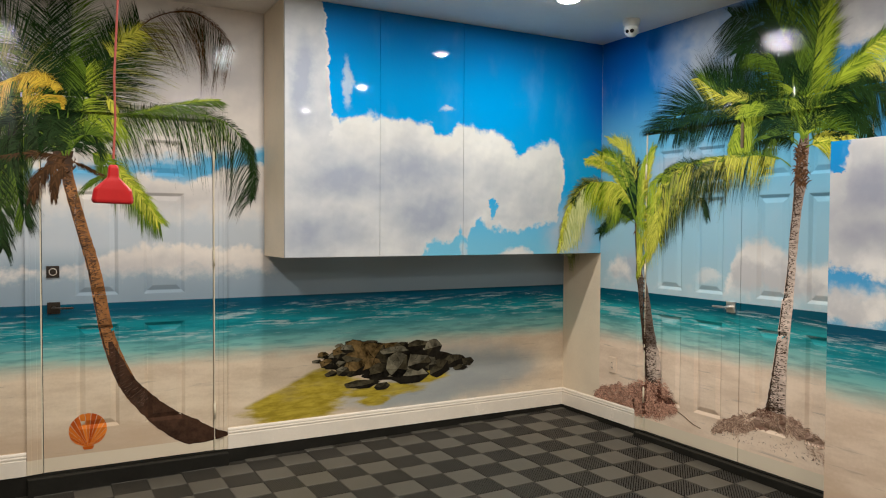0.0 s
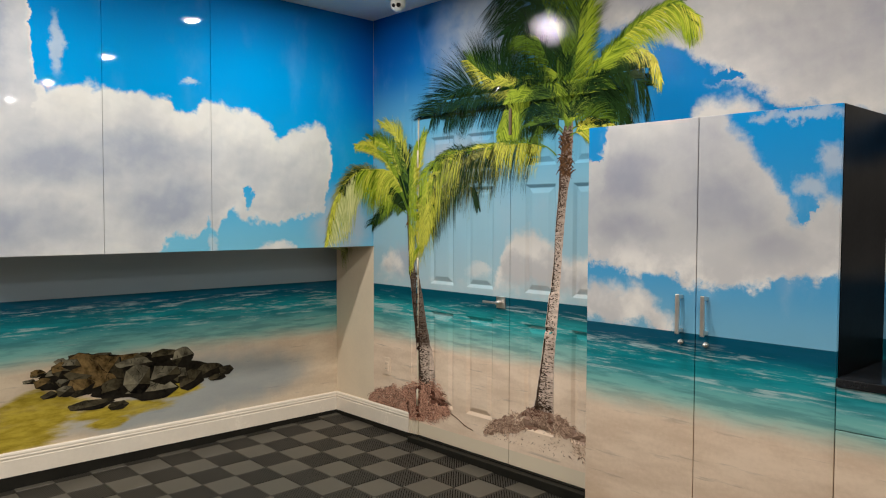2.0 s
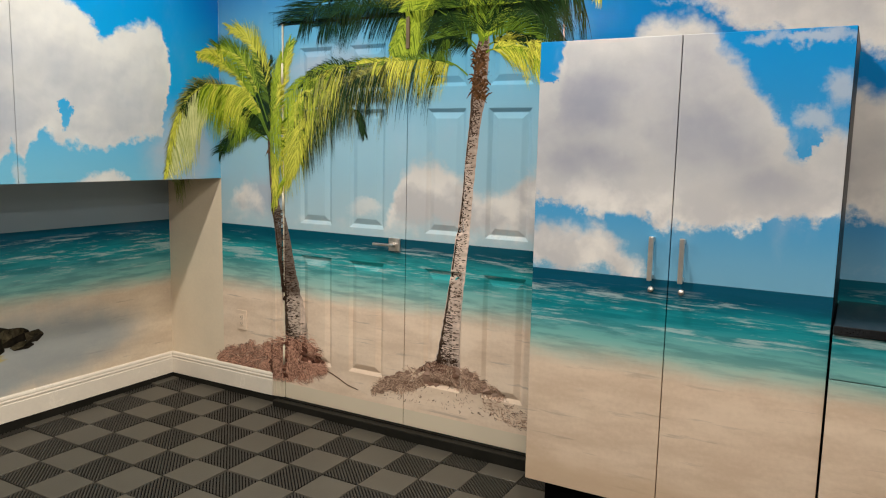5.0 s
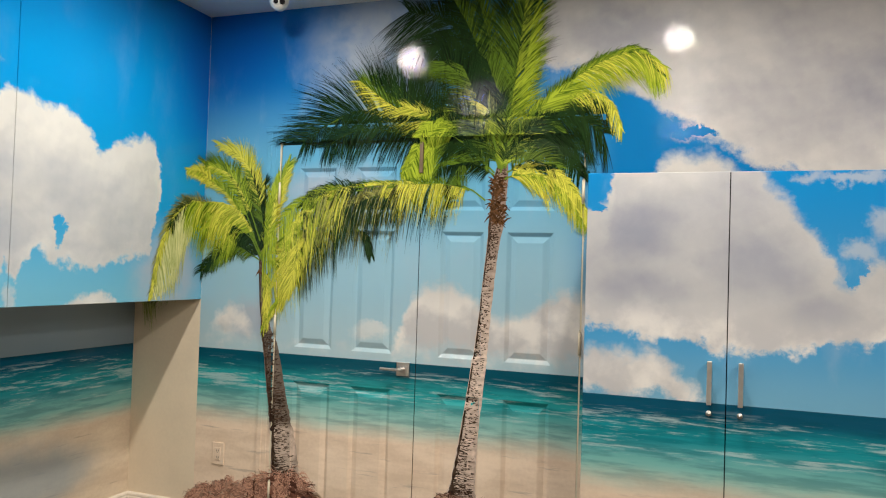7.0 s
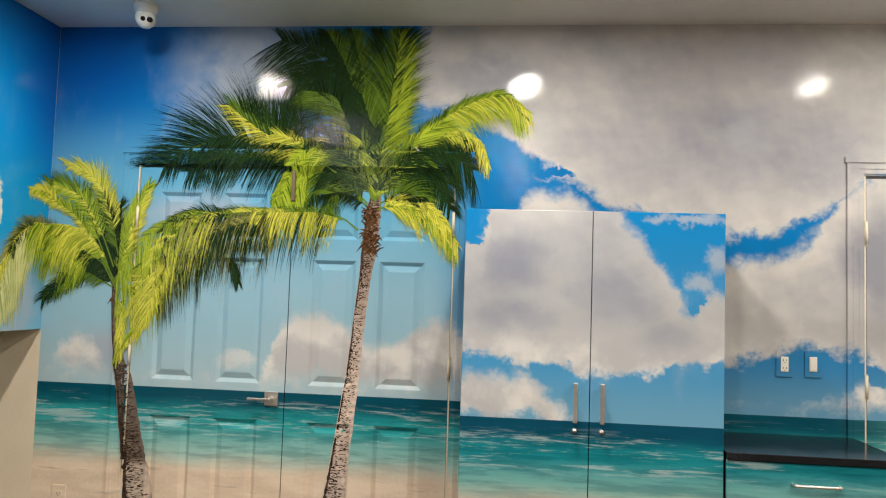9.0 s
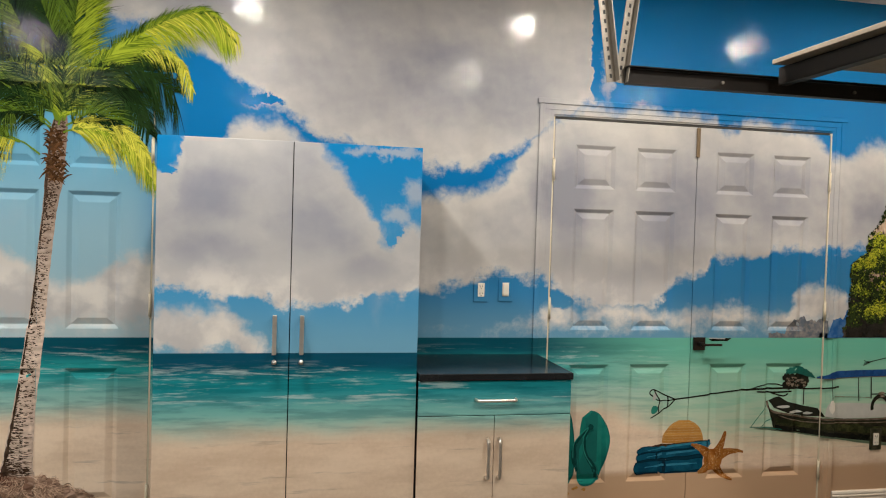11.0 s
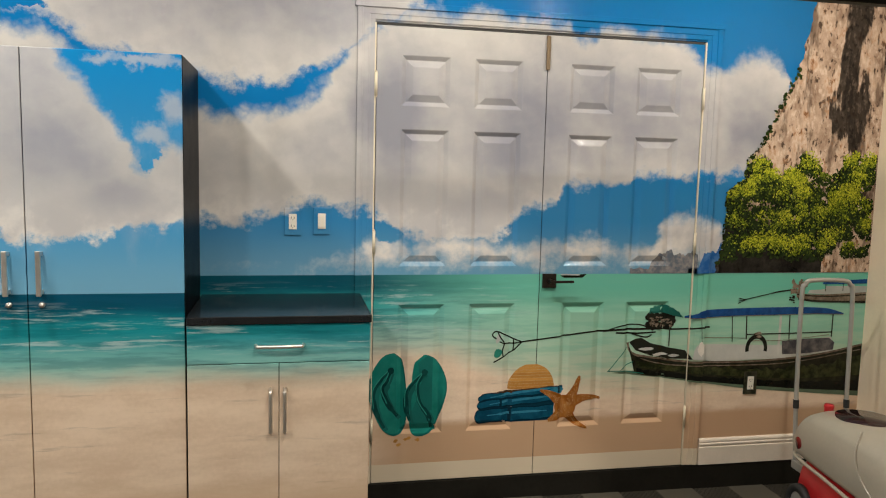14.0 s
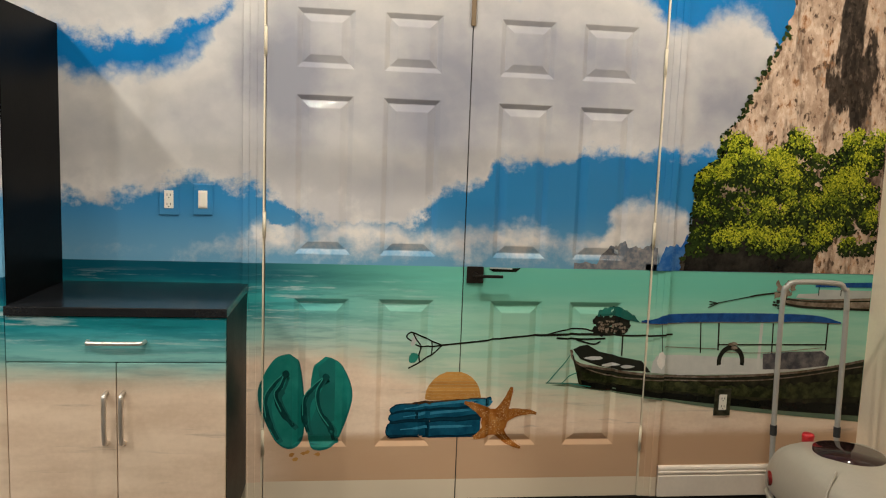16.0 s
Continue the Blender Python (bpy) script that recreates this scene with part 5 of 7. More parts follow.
R(TALL, ((3.25, 2.12), (3.34, 2.15), (3.44, 2.07), (3.50, 1.90)), (0.16, leaf_bright), (0.04, leaf_bright), n=90, lean=46, droop=0.1, start=0.1, w=0.013)
R(TALL, ((3.20, 2.09), (3.30, 2.09), (3.39, 2.03), (3.44, 1.86)), (0.13, leaf_bright), (0.06, leaf_bright), n=80, lean=24, droop=0.2, start=0.15, w=0.011)
R(TALL, ((3.11, 1.98), (3.22, 2.06), (3.31, 2.01), (3.38, 1.84)), (0.12, leaf_dark), (0.08, leaf_mid), n=60, lean=30, droop=0.3, start=0.1)
R(TALL, ((3.09, 1.94), (3.21, 1.98), (3.26, 1.90), (3.32, 1.78)), (0.12, leaf_mid), (0.08, leaf_dark), n=60, lean=30, droop=0.4, start=0.1)
R(TALL, ((3.02, 1.95), (2.88, 2.09), (2.72, 2.12), (2.58, 2.04)), (0.1, leaf_dark), (0.22, leaf_dark), n=90, lean=48, droop=0.2, start=0.1)
R(TALL, ((3.02, 1.93), (2.89, 2.02), (2.78, 2.00), (2.68, 1.85)), (0.12, leaf_dark), (0.15, leaf_dark), n=70, lean=44, droop=0.3, start=0.1)
R(TALL, ((3.01, 1.98), (2.89, 2.12), (2.75, 2.20), (2.57, 2.15), (2.50, 2.06)), (0.06, leaf_dark), (0.13, leaf_dark), n=80, lean=42, droop=0.2, start=0.15, end=0.75)
R(TALL, ((2.81, 2.15), (2.68, 2.22), (2.56, 2.18), (2.50, 2.05)), (0.03, leaf_yellow), (0.09, leaf_yellow), n=40, lean=34, droop=0.35, start=0.15)
R(TALL, ((3.02, 2.00), (2.84, 2.20), (2.63, 2.34), (2.46, 2.39), (2.34, 2.29)), (0.06, leaf_mid), (0.15, leaf_bright), n=110, lean=32, droop=0.3, start=0.25, w=0.008)
R(TALL, ((2.76, 2.27), (2.60, 2.36), (2.45, 2.40), (2.32, 2.32)), (0.04, leaf_bright), (0.13, leaf_yellow), n=70, lean=30, droop=0.35, w=0.006)
R(TALL, ((3.02, 1.98), (2.93, 2.10), (2.84, 2.19), (2.74, 2.26)), (0.05, leaf_bright), (0.12, leaf_bright), n=80, lean=22, droop=0.0, start=0.15, w=0.011)
R(TALL, ((3.02, 1.97), (2.92, 2.06), (2.84, 2.09), (2.75, 2.04)), (0.05, leaf_mid), (0.14, leaf_dark), n=50, lean=36, droop=0.25)
R(TALL, ((3.05, 1.89), (3.14, 2.04), (3.25, 2.12)), (0.1, leaf_mid), (0.1, leaf_mid), n=40, lean=30, w=0.006)
R(TALL, ((3.05, 1.89), (3.06, 2.04), (3.12, 2.17)), (0.12, leaf_bright), (0.12, leaf_mid), n=50, lean=28, w=0.006)
R(TALL, ((3.03, 1.89), (2.98, 2.01), (2.89, 2.12)), (0.1, leaf_mid), (0.1, leaf_bright), n=44, lean=28, w=0.006)
R(TALL, ((3.05, 1.87), (3.02, 2.00), (3.02, 2.12)), (0.08, leaf_bright), (0.08, leaf_bright), n=36, lean=30, w=0.006)
R(TALL, ((3.08, 1.86), (3.19, 1.92), (3.30, 1.91)), (0.07, leaf_dark), (0.09, leaf_mid), n=40, lean=36, droop=0.3)
R(TALL, ((3.02, 1.87), (2.91, 1.93), (2.80, 1.89)), (0.09, leaf_mid), (0.09, leaf_dark), n=40, lean=36, droop=0.2)
R(TALL, ((3.05, 1.89), (3.18, 2.09), (3.32, 2.23)), (0.12, leaf_dark), (0.1, leaf_dark), n=40, lean=26, w=0.005)
R(TALL, ((3.04, 1.89), (3.03, 2.06), (3.06, 2.24)), (0.1, leaf_dark), (0.1, leaf_dark), n=40, lean=26, w=0.005)
R(TALL, ((3.04, 1.90), (2.94, 2.04), (2.84, 2.12)), (0.07, leaf_dark), (0.12, leaf_dark), n=40, lean=28, w=0.005)
R(TALL, ((3.08, 1.87), (3.21, 1.99), (3.33, 2.02)), (0.1, leaf_dark), (0.07, leaf_dark), n=36, lean=30, droop=0.2, w=0.005)
R(TALL, ((3.12, 1.74), (3.24, 1.81), (3.53, 1.82), (3.82, 1.80), (4.05, 1.71), (4.18, 1.48)), (0.24, leaf_dark), (0.05, leaf_mid), n=120, lean=48, droop=0.45, start=0.2, w=0.006)
R(TALL, ((3.12, 1.74), (3.24, 1.81), (3.53, 1.82), (3.82, 1.80), (4.05, 1.71), (4.22, 1.45)), (0.28, leaf_olive), (0.04, leaf_yellow), n=110, lean=44, droop=0.5, start=0.35, w=0.006)
R(TALL, ((3.47, 1.81), (3.70, 1.76), (3.93, 1.65), (4.12, 1.37)), (0.22, leaf_dark), (0.06, leaf_olive), n=80, lean=46, droop=0.35, start=0.1, w=0.007)
R(TALL, ((3.58, 1.81), (3.88, 1.77), (4.11, 1.62), (4.24, 1.30)), (0.26, leaf_yellow), (0.1, leaf_yellow), n=90, lean=36, droop=0.4, start=0.25, w=0.0055)
R(TALL, ((3.70, 1.81), (3.97, 1.79), (4.18, 1.68), (4.32, 1.47)), (0.3, leaf_bright), (0.05, leaf_bright), n=80, lean=40, droop=0.35, start=0.2, w=0.006)
R(TALL, ((3.70, 1.81), (3.88, 1.81), (4.03, 1.78), (4.10, 1.71)), (0.1, leaf_dark), (0.05, leaf_dark), n=40, lean=40, droop=0.2)
R(TALL, ((3.20, 1.79), (3.33, 1.82), (3.47, 1.82), (3.64, 1.82)), (0.15, leaf_yellow), None, n=60, lean=58, droop=0.75, w=0.006, start=0.05)
R(TALL, ((3.78, 1.60), (3.73, 1.55), (3.70, 1.47)), (0.05, leaf_dark), (0.06, leaf_dark), n=26, lean=26, droop=0.3)
R(TALL, ((4.05, 1.62), (4.10, 1.48), (4.16, 1.29)), (0.08, leaf_yellow), (0.16, leaf_yellow), n=50, lean=24, droop=0.3, w=0.007)
R(TALL, ((3.03, 1.84), (2.92, 1.88), (2.76, 1.84), (2.64, 1.68)), (0.05, leaf_yellow), (0.15, leaf_yellow), n=100, lean=32, droop=0.28, start=0.1, w=0.008)
R(TALL, ((3.02, 1.85), (2.88, 1.86), (2.75, 1.78), (2.65, 1.63)), (0.03, leaf_yellow), (0.08, leaf_bright), n=60, lean=26, droop=0.3, start=0.15, w=0.007)
SMALL = []
R(SMALL, ((4.32, 1.42), (4.34, 1.62), (4.35, 1.76), (4.34, 1.83)), (0.1, leaf_dark), (0.09, leaf_dark), n=70, lean=26, w=0.009)
R(SMALL, ((4.32, 1.42), (4.39, 1.61), (4.44, 1.73), (4.46, 1.82)), (0.09, leaf_dark), (0.09, leaf_dark), n=60, lean=26, w=0.009)
R(SMALL, ((4.32, 1.42), (4.40, 1.53), (4.51, 1.52), (4.71, 1.36)), (0.09, leaf_dark), (0.1, leaf_dark), n=70, lean=40, droop=0.2, w=0.008)
R(SMALL, ((4.34, 1.43), (4.48, 1.50), (4.57, 1.46), (4.64, 1.40)), (0.07, leaf_mid), (0.08, leaf_dark), n=50, lean=36, droop=0.3, w=0.008)
R(SMALL, ((4.38, 1.47), (4.60, 1.67), (4.80, 1.72), (4.97, 1.60), (5.08, 1.27)), (0.06, leaf_dark), (0.07, leaf_olive), n=80, lean=36, droop=0.1, start=0.3)
R(SMALL, ((4.62, 1.67), (4.80, 1.71), (4.97, 1.58), (5.09, 1.21)), (0.26, leaf_pale), (0.03, leaf_yellow), n=110, lean=40, droop=0.42, start=0.15, w=0.012)
R(SMALL, ((4.93, 1.64), (5.03, 1.48), (5.10, 1.21)), (0.07, leaf_yellow), (0.03, leaf_yellow), n=50, lean=22, droop=0.2, w=0.009)
R(SMALL, ((4.70, 1.68), (4.82, 1.72), (4.93, 1.64), (4.97, 1.57)), (0.06, leaf_dark), (0.05, leaf_dark), n=40, lean=36, droop=0.1)
R(SMALL, ((4.32, 1.42), (4.46, 1.73), (4.57, 1.89), (4.71, 1.93)), (0.06, leaf_bright), (0.1, leaf_mid), n=80, lean=30, droop=0.15, start=0.25, w=0.009)
R(SMALL, ((4.34, 1.53), (4.43, 1.73), (4.54, 1.88), (4.71, 1.94)), (0.03, leaf_yellow), (0.07, leaf_bright), n=70, lean=26, droop=0.15, start=0.25, w=0.009)
R(SMALL, ((4.32, 1.42), (4.51, 1.73), (4.66, 1.84), (4.84, 1.88)), (0.04, leaf_yellow), (0.06, leaf_bright), n=70, lean=24, droop=0.12, start=0.25, w=0.009)
R(SMALL, ((4.62, 1.81), (4.72, 1.89), (4.84, 1.89)), (0.06, leaf_yellow), (0.06, leaf_yellow), n=44, lean=30, droop=0.3, w=0.01)
R(SMALL, ((4.32, 1.59), (4.37, 1.79), (4.46, 1.96), (4.62, 2.04)), (0.05, leaf_yellow), (0.09, leaf_yellow), n=80, lean=24, droop=0.15, start=0.2, w=0.009)
R(SMALL, ((4.32, 1.59), (4.35, 1.73), (4.41, 1.88)), (0.08, leaf_mid), (0.05, leaf_dark), n=50, lean=24, w=0.008)
R(SMALL, ((4.33, 1.46), (4.43, 1.61), (4.57, 1.72), (4.80, 1.73)), (0.24, leaf_bright), (0.02, leaf_yellow), n=110, lean=36, droop=0.75, start=0.25, w=0.012)
R(SMALL, ((4.33, 1.46), (4.44, 1.63), (4.57, 1.72), (4.74, 1.72)), (0.18, leaf_yellow), (0.02, leaf_yellow), n=90, lean=40, droop=0.8, start=0.3, w=0.011)
R(SMALL, ((4.38, 1.53), (4.45, 1.58), (4.50, 1.61)), (0.08, leaf_dark), None, n=30, lean=40, droop=0.7, w=0.008)
R(SMALL, ((4.30, 1.45), (4.28, 1.68), (4.24, 1.82), (4.18, 1.94)), (0.06, leaf_bright), (0.07, leaf_bright), n=80, lean=18, start=0.05, w=0.009)
R(SMALL, ((4.29, 1.47), (4.25, 1.71), (4.19, 1.90)), (0.02, leaf_yellow), (0.07, leaf_yellow), n=60, lean=20, w=0.009)
R(SMALL, ((4.31, 1.43), (4.17, 1.53), (4.11, 1.42), (4.16, 1.25)), (0.05, leaf_yellow), (0.16, leaf_yellow), n=80, lean=26, droop=0.5, w=0.009)
R(SMALL, ((4.31, 1.42), (4.20, 1.42), (4.19, 1.28), (4.29, 1.09)), (0.05, leaf_yellow), (0.1, leaf_bright), n=80, lean=22, droop=0.5, w=0.01)
R(SMALL, ((4.32, 1.39), (4.28, 1.30), (4.28, 1.09)), (0.06, leaf_yellow), (0.08, leaf_yellow), n=60, lean=18, droop=0.3, w=0.01)
R(SMALL, ((4.31, 1.45), (4.11, 1.62), (3.99, 1.60), (4.04, 1.48)), (0.05, leaf_bright), (0.14, leaf_bright), n=60, lean=34, droop=0.4, w=0.007)
LEANING = []
R(LEANING, ((0.53, 1.81), (0.48, 2.12), (0.46, 2.37), (0.44, 2.77)), (0.27, leaf_dark), (0.27, leaf_dark), n=62, lean=42, start=0.15, w=0.008)
R(LEANING, ((0.53, 1.81), (0.55, 2.13), (0.56, 2.35), (0.58, 2.73)), (0.22, leaf_dark), (0.22, leaf_mid), n=50, lean=40, start=0.2, w=0.008)
R(LEANING, ((0.53, 1.81), (0.43, 2.08), (0.33, 2.35), (0.17, 2.55)), (0.22, leaf_mid), (0.25, leaf_dark), n=46, lean=44, start=0.2, w=0.008)
R(LEANING, ((0.38, 2.02), (0.27, 2.22), (0.11, 2.42)), (0.25, leaf_mid), (0.22, leaf_olive), n=40, lean=44, w=0.006)
R(LEANING, ((0.49, 1.87), (0.32, 2.14), (0.11, 2.15)), (0.25, leaf_dark), (0.2, leaf_dark), n=80, lean=44, droop=0.3, w=0.008)
R(LEANING, ((0.55, 1.86), (0.66, 2.12), (0.80, 2.39), (0.93, 2.58)), (0.2, leaf_dark), (0.3, leaf_olive), n=60, lean=50, droop=0.1, start=0.15, w=0.0065)
R(LEANING, ((0.55, 1.86), (0.65, 2.10), (0.75, 2.31), (0.83, 2.48)), (0.2, leaf_dark), (0.24, leaf_dark), n=80, lean=42, droop=0.08, start=0.15, w=0.0075)
R(LEANING, ((0.59, 1.99), (0.63, 2.13), (0.64, 2.29)), (0.14, leaf_mid), (0.12, leaf_bright), n=50, lean=36, w=0.007)
R(LEANING, ((0.75, 2.34), (0.83, 2.47), (0.92, 2.54)), (0.08, leaf_yellow), (0.1, leaf_yellow), n=44, lean=36, droop=0.2, w=0.006)
R(LEANING, ((0.89, 2.53), (1.03, 2.64), (1.22, 2.69), (1.39, 2.60), (1.47, 2.48)), (0.03, leaf_brown), (0.33, leaf_brown), n=34, lean=56, droop=0.34, start=0.05, w=0.0055)
R(LEANING, ((1.09, 2.67), (1.25, 2.68), (1.42, 2.57)), (0.02, leaf_brown), (0.3, leaf_dark), n=16, lean=52, droop=0.5, w=0.005)
R(LEANING, ((0.57, 1.87), (0.73, 2.00), (0.98, 2.08), (1.25, 2.08), (1.49, 1.99), (1.60, 1.76), (1.59, 1.57)), (0.05, leaf_dark), (0.33, leaf_dark), n=56, lean=60, droop=0.34, start=0.08, w=0.008)
R(LEANING, ((0.57, 1.87), (0.75, 2.00), (0.99, 2.07), (1.25, 2.07), (1.47, 2.00), (1.60, 1.79)), (0.03, leaf_mid), (0.25, leaf_mid), n=50, lean=56, droop=0.3, start=0.05, end=0.75, w=0.007)
R(LEANING, ((0.87, 2.04), (1.06, 2.10), (1.25, 2.15), (1.38, 2.17)), (0.03, leaf_bright), (0.1, leaf_mid), n=60, lean=30, droop=0.1, w=0.007)
R(LEANING, ((1.49, 1.98), (1.59, 1.84), (1.59, 1.57)), (0.04, leaf_dark), (0.1, leaf_dark), n=44, lean=30, droop=0.3, w=0.006)
R(LEANING, ((0.60, 1.92), (0.69, 2.01), (0.82, 2.00)), (0.06, leaf_bright), (0.16, leaf_bright), n=44, lean=44, droop=0.35, w=0.008)
R(LEANING, ((0.52, 1.87), (0.50, 2.09), (0.38, 2.22), (0.16, 2.12)), (0.34, leaf_mid), (0.03, leaf_gold), n=120, lean=40, droop=0.8, start=0.25, w=0.007)
R(LEANING, ((0.51, 2.06), (0.45, 2.19), (0.35, 2.22), (0.19, 2.15)), (0.18, leaf_gold), (0.05, leaf_gold), n=110, lean=40, droop=0.7, start=0.05, w=0.008)
R(LEANING, ((0.49, 2.06), (0.55, 1.98), (0.54, 1.83)), (0.06, leaf_mid), (0.08, leaf_dark), n=60, lean=20, droop=0.4, w=0.011)
R(LEANING, ((0.73, 2.16), (0.78, 2.08), (0.79, 2.00)), (0.05, leaf_yellow), (0.05, leaf_yellow), n=30, lean=22, droop=0.4, w=0.01)
R(LEANING, ((0.63, 1.83), (0.76, 1.75), (0.91, 1.58), (1.03, 1.42)), (0.1, leaf_bright), (0.16, leaf_mid), n=80, lean=34, droop=0.2, w=0.008)
R(LEANING, ((0.75, 1.75), (0.88, 1.63), (1.02, 1.42)), (0.06, leaf_yellow), (0.09, leaf_yellow), n=60, lean=28, droop=0.2, w=0.008)
R(LEANING, ((0.67, 1.80), (0.75, 1.72), (0.66, 1.62)), None, (0.12, leaf_mid), n=30, lean=30, droop=0.4, w=0.008)
R(LEANING, ((0.38, 1.92), (0.27, 1.82), (0.18, 1.61)), (0.2, leaf_mid), (0.16, leaf_dark), n=60, lean=40, droop=0.4, w=0.008)
R(LEANING, ((0.27, 1.86), (0.28, 1.67), (0.32, 1.42)), (0.14, leaf_dark), (0.14, leaf_mid), n=60, lean=30, droop=0.3, w=0.008)
R(LEANING, ((0.19, 1.82), (0.21, 1.61), (0.22, 1.27)), (0.14, leaf_dark), (0.18, leaf_dark), n=70, lean=34, droop=0.3, w=0.008)
R(LEANING, ((0.52, 1.79), (0.47, 1.90), (0.38, 1.91)), (0.12, leaf_dark), (0.12, leaf_dark), n=40, lean=44, droop=0.3, w=0.01)
R(LEANING, ((0.53, 1.79), (0.54, 1.94), (0.52, 2.03)), (0.14, leaf_dark), (0.12, leaf_dark), n=44, lean=40, w=0.01)
R(LEANING, ((0.54, 1.80), (0.63, 1.91), (0.70, 1.90)), (0.1, leaf_mid), (0.14, leaf_dark), n=40, lean=44, droop=0.3, w=0.01)
R(LEANING, ((0.50, 1.82), (0.35, 1.89), (0.24, 1.73)), (0.16, leaf_dark), (0.12, leaf_dark), n=50, lean=44, droop=0.4, w=0.009)
R(LEANING, ((0.48, 1.85), (0.32, 1.97), (0.19, 1.91)), (0.2, leaf_dark), (0.12, leaf_dark), n=50, lean=46, droop=0.5, w=0.009)
R(LEANING, ((0.53, 1.78), (0.37, 1.79), (0.21, 1.77)), (0.04, leaf_brown), (0.05, leaf_brown), n=30, lean=24, droop=0.3, w=0.01)
R(LEANING, ((0.56, 1.76), (0.66, 1.72), (0.74, 1.68)), (0.03, leaf_brown), (0.03, leaf_brown), n=20, lean=20, droop=0.3, w=0.009)
R(LEANING, ((0.51, 1.76), (0.41, 1.68), (0.36, 1.55)), (0.08, leaf_brown), (0.08, leaf_brown), n=44, lean=28, droop=0.5, w=0.009)
R(LEANING, ((0.53, 1.74), (0.48, 1.66), (0.47, 1.55)), (0.06, leaf_brown), (0.06, leaf_brown), n=40, lean=24, droop=0.5, w=0.009)
palm("palm_print", place_east, "tall printed coconut palm with green fronds on the mural", (3.06, 1.76),
     [(3.035, 1.93, 0.040), (3.048, 1.84, 0.070), (3.064, 1.64, 0.074), (3.080, 1.50, 0.056), (3.106, 1.228, 0.060), (3.130, 0.964, 0.072), (3.170, 0.622, 0.090), (3.190, 0.42, 0.122), (3.195, 0.36, 0.142), (3.197, 0.31, 0.160)], bark_grey, TALL, dry=110, marks=100)
palm("palm_print", place_east, "small printed young palm with yellow-green fronds on the mural", (4.32, 1.44),
     [(4.325, 1.50, 0.040), (4.318, 1.28, 0.036), (4.285, 1.10, 0.060), (4.248, 0.97, 0.080), (4.214, 0.79, 0.100), (4.194, 0.69, 0.108), (4.176, 0.59, 0.120), (4.150, 0.40, 0.160), (4.145, 0.32, 0.170)], bark_dark, SMALL, dry=14, marks=60)
tree_north = palm("palm_print", place_north, "printed leaning coconut palm with dark green fronds on the mural", (0.50, 1.80),
     [(0.520, 1.78, 0.060), (0.550, 1.62, 0.062), (0.610, 1.38, 0.064), (0.672, 1.136, 0.068), (0.745, 0.739, 0.078), (0.850, 0.46, 0.100), (0.95, 0.34, 0.110)], bark_warm, LEANING, dry=170)
pr = Print(place_north, 0.0011)
pts = bend([(0.752, 0.72, 0), (0.80, 0.56, 0), (0.872, 0.43, 0), (1.020, 0.265, 0), (1.170, 0.155, 0), (1.300, 0.110, 0), (1.425, 0.098, 0)], 8)
spread = np.interp([k / (len(pts) - 1) for k in range(len(pts))], [0, 0.15, 0.35, 0.55, 0.70, 0.85, 1.0], [0.020, 0.082, 0.104, 0.140, 0.165, 0.090, 0.020])
pr.ribbon([q.xy for q in pts], [float(w) * random.uniform(0.94, 1.06) for w in spread])
follow(pr)
part("trunk_base", pr.bm, bark("print wet dark bark", (0.003, 0.0025, 0.002), (0.10, 0.05, 0.03), 24), tree_north, "dark wet lower trunk")
pr = Print(place_north, 0.0016)
for k in range(12):
    pr.blob(0.505 + 0.055 * math.cos(k * 1.9), 1.77 + 0.05 * math.sin(k * 2.3), 0.022, 0.026, 10, 0.2, 0, 0.0006)
part("coconut_cluster", pr.bm, scar_mat, tree_north, "brown coconuts in the crown")


# roots and litter at the palms' feet
def heap_of(place, mat, gap_mat, top, low, count, size, label, foot, fill=0.0, floor_=0.092):
    """Strands that lie on a mound between a top and a low line, combed away from the foot of its palm."""
    top, low = sorted(top), sorted(low)
    line = lambda rows_, u: float(np.interp(u, [q[0] for q in rows_], [q[1] for q in rows_]))
    u0, u1 = top[0][0], top[-1][0]
    if fill:
        pr = Print(place, 0.0034)
        for k in range(int(fill)):
            u = random.uniform(u0, u1)
            a, b = max(floor_, line(low, u)), line(top, u)
            z = a + (b - a) * random.uniform(0.08, 0.92)
            h = min(random.uniform(0.008, 0.018), 0.45 * (b - a))
            if z - h > floor_:
                pr.blob(u, z, h * 1.7, h, 9, 0.4, random.uniform(-0.4, 0.4), 0.0008)
        solo("root_print", pr.bm, gap_mat, "dark ground under " + label, "mural picture", kind="stuff")
    pr = Print(place, 0.0050)
    for _ in range(count):
        u = random.uniform(u0, u1)
        a, b = max(floor_, line(low, u)), line(top, u) + random.gauss(0, 0.007)
        if b - a < 0.004:
            continue
        q = Vector((u, a + (b - a) * random.random()))
        out = (q - Vector(foot)).normalized()
        turn = noise.noise(Vector((q.x * 16, q.y * 22, 3.0))) * 2.6 + random.gauss(0, 0.55)
        d = Vector((out.x * math.cos(turn) - out.y * math.sin(turn), out.x * math.sin(turn) + out.y * math.cos(turn))) * size * random.uniform(0.35, 1.25)
        d.y *= 0.75
        n = Vector((-d.y, d.x)) * random.uniform(-0.4, 0.4)
        e = q + d
        if min(e.y, (q + d * 0.5 + n).y) < floor_:
            continue
        g = random.uniform(0.0016, 0.0042)
        pr.ribbon([q, q + d * 0.3 + n * 0.8, q + d * 0.65 + n, e], [g * 0.7, g, g * 0.9, 0.0007], 0.0015)
    return solo("root_print", pr.bm, mat, label, "mural picture", kind="stuff")


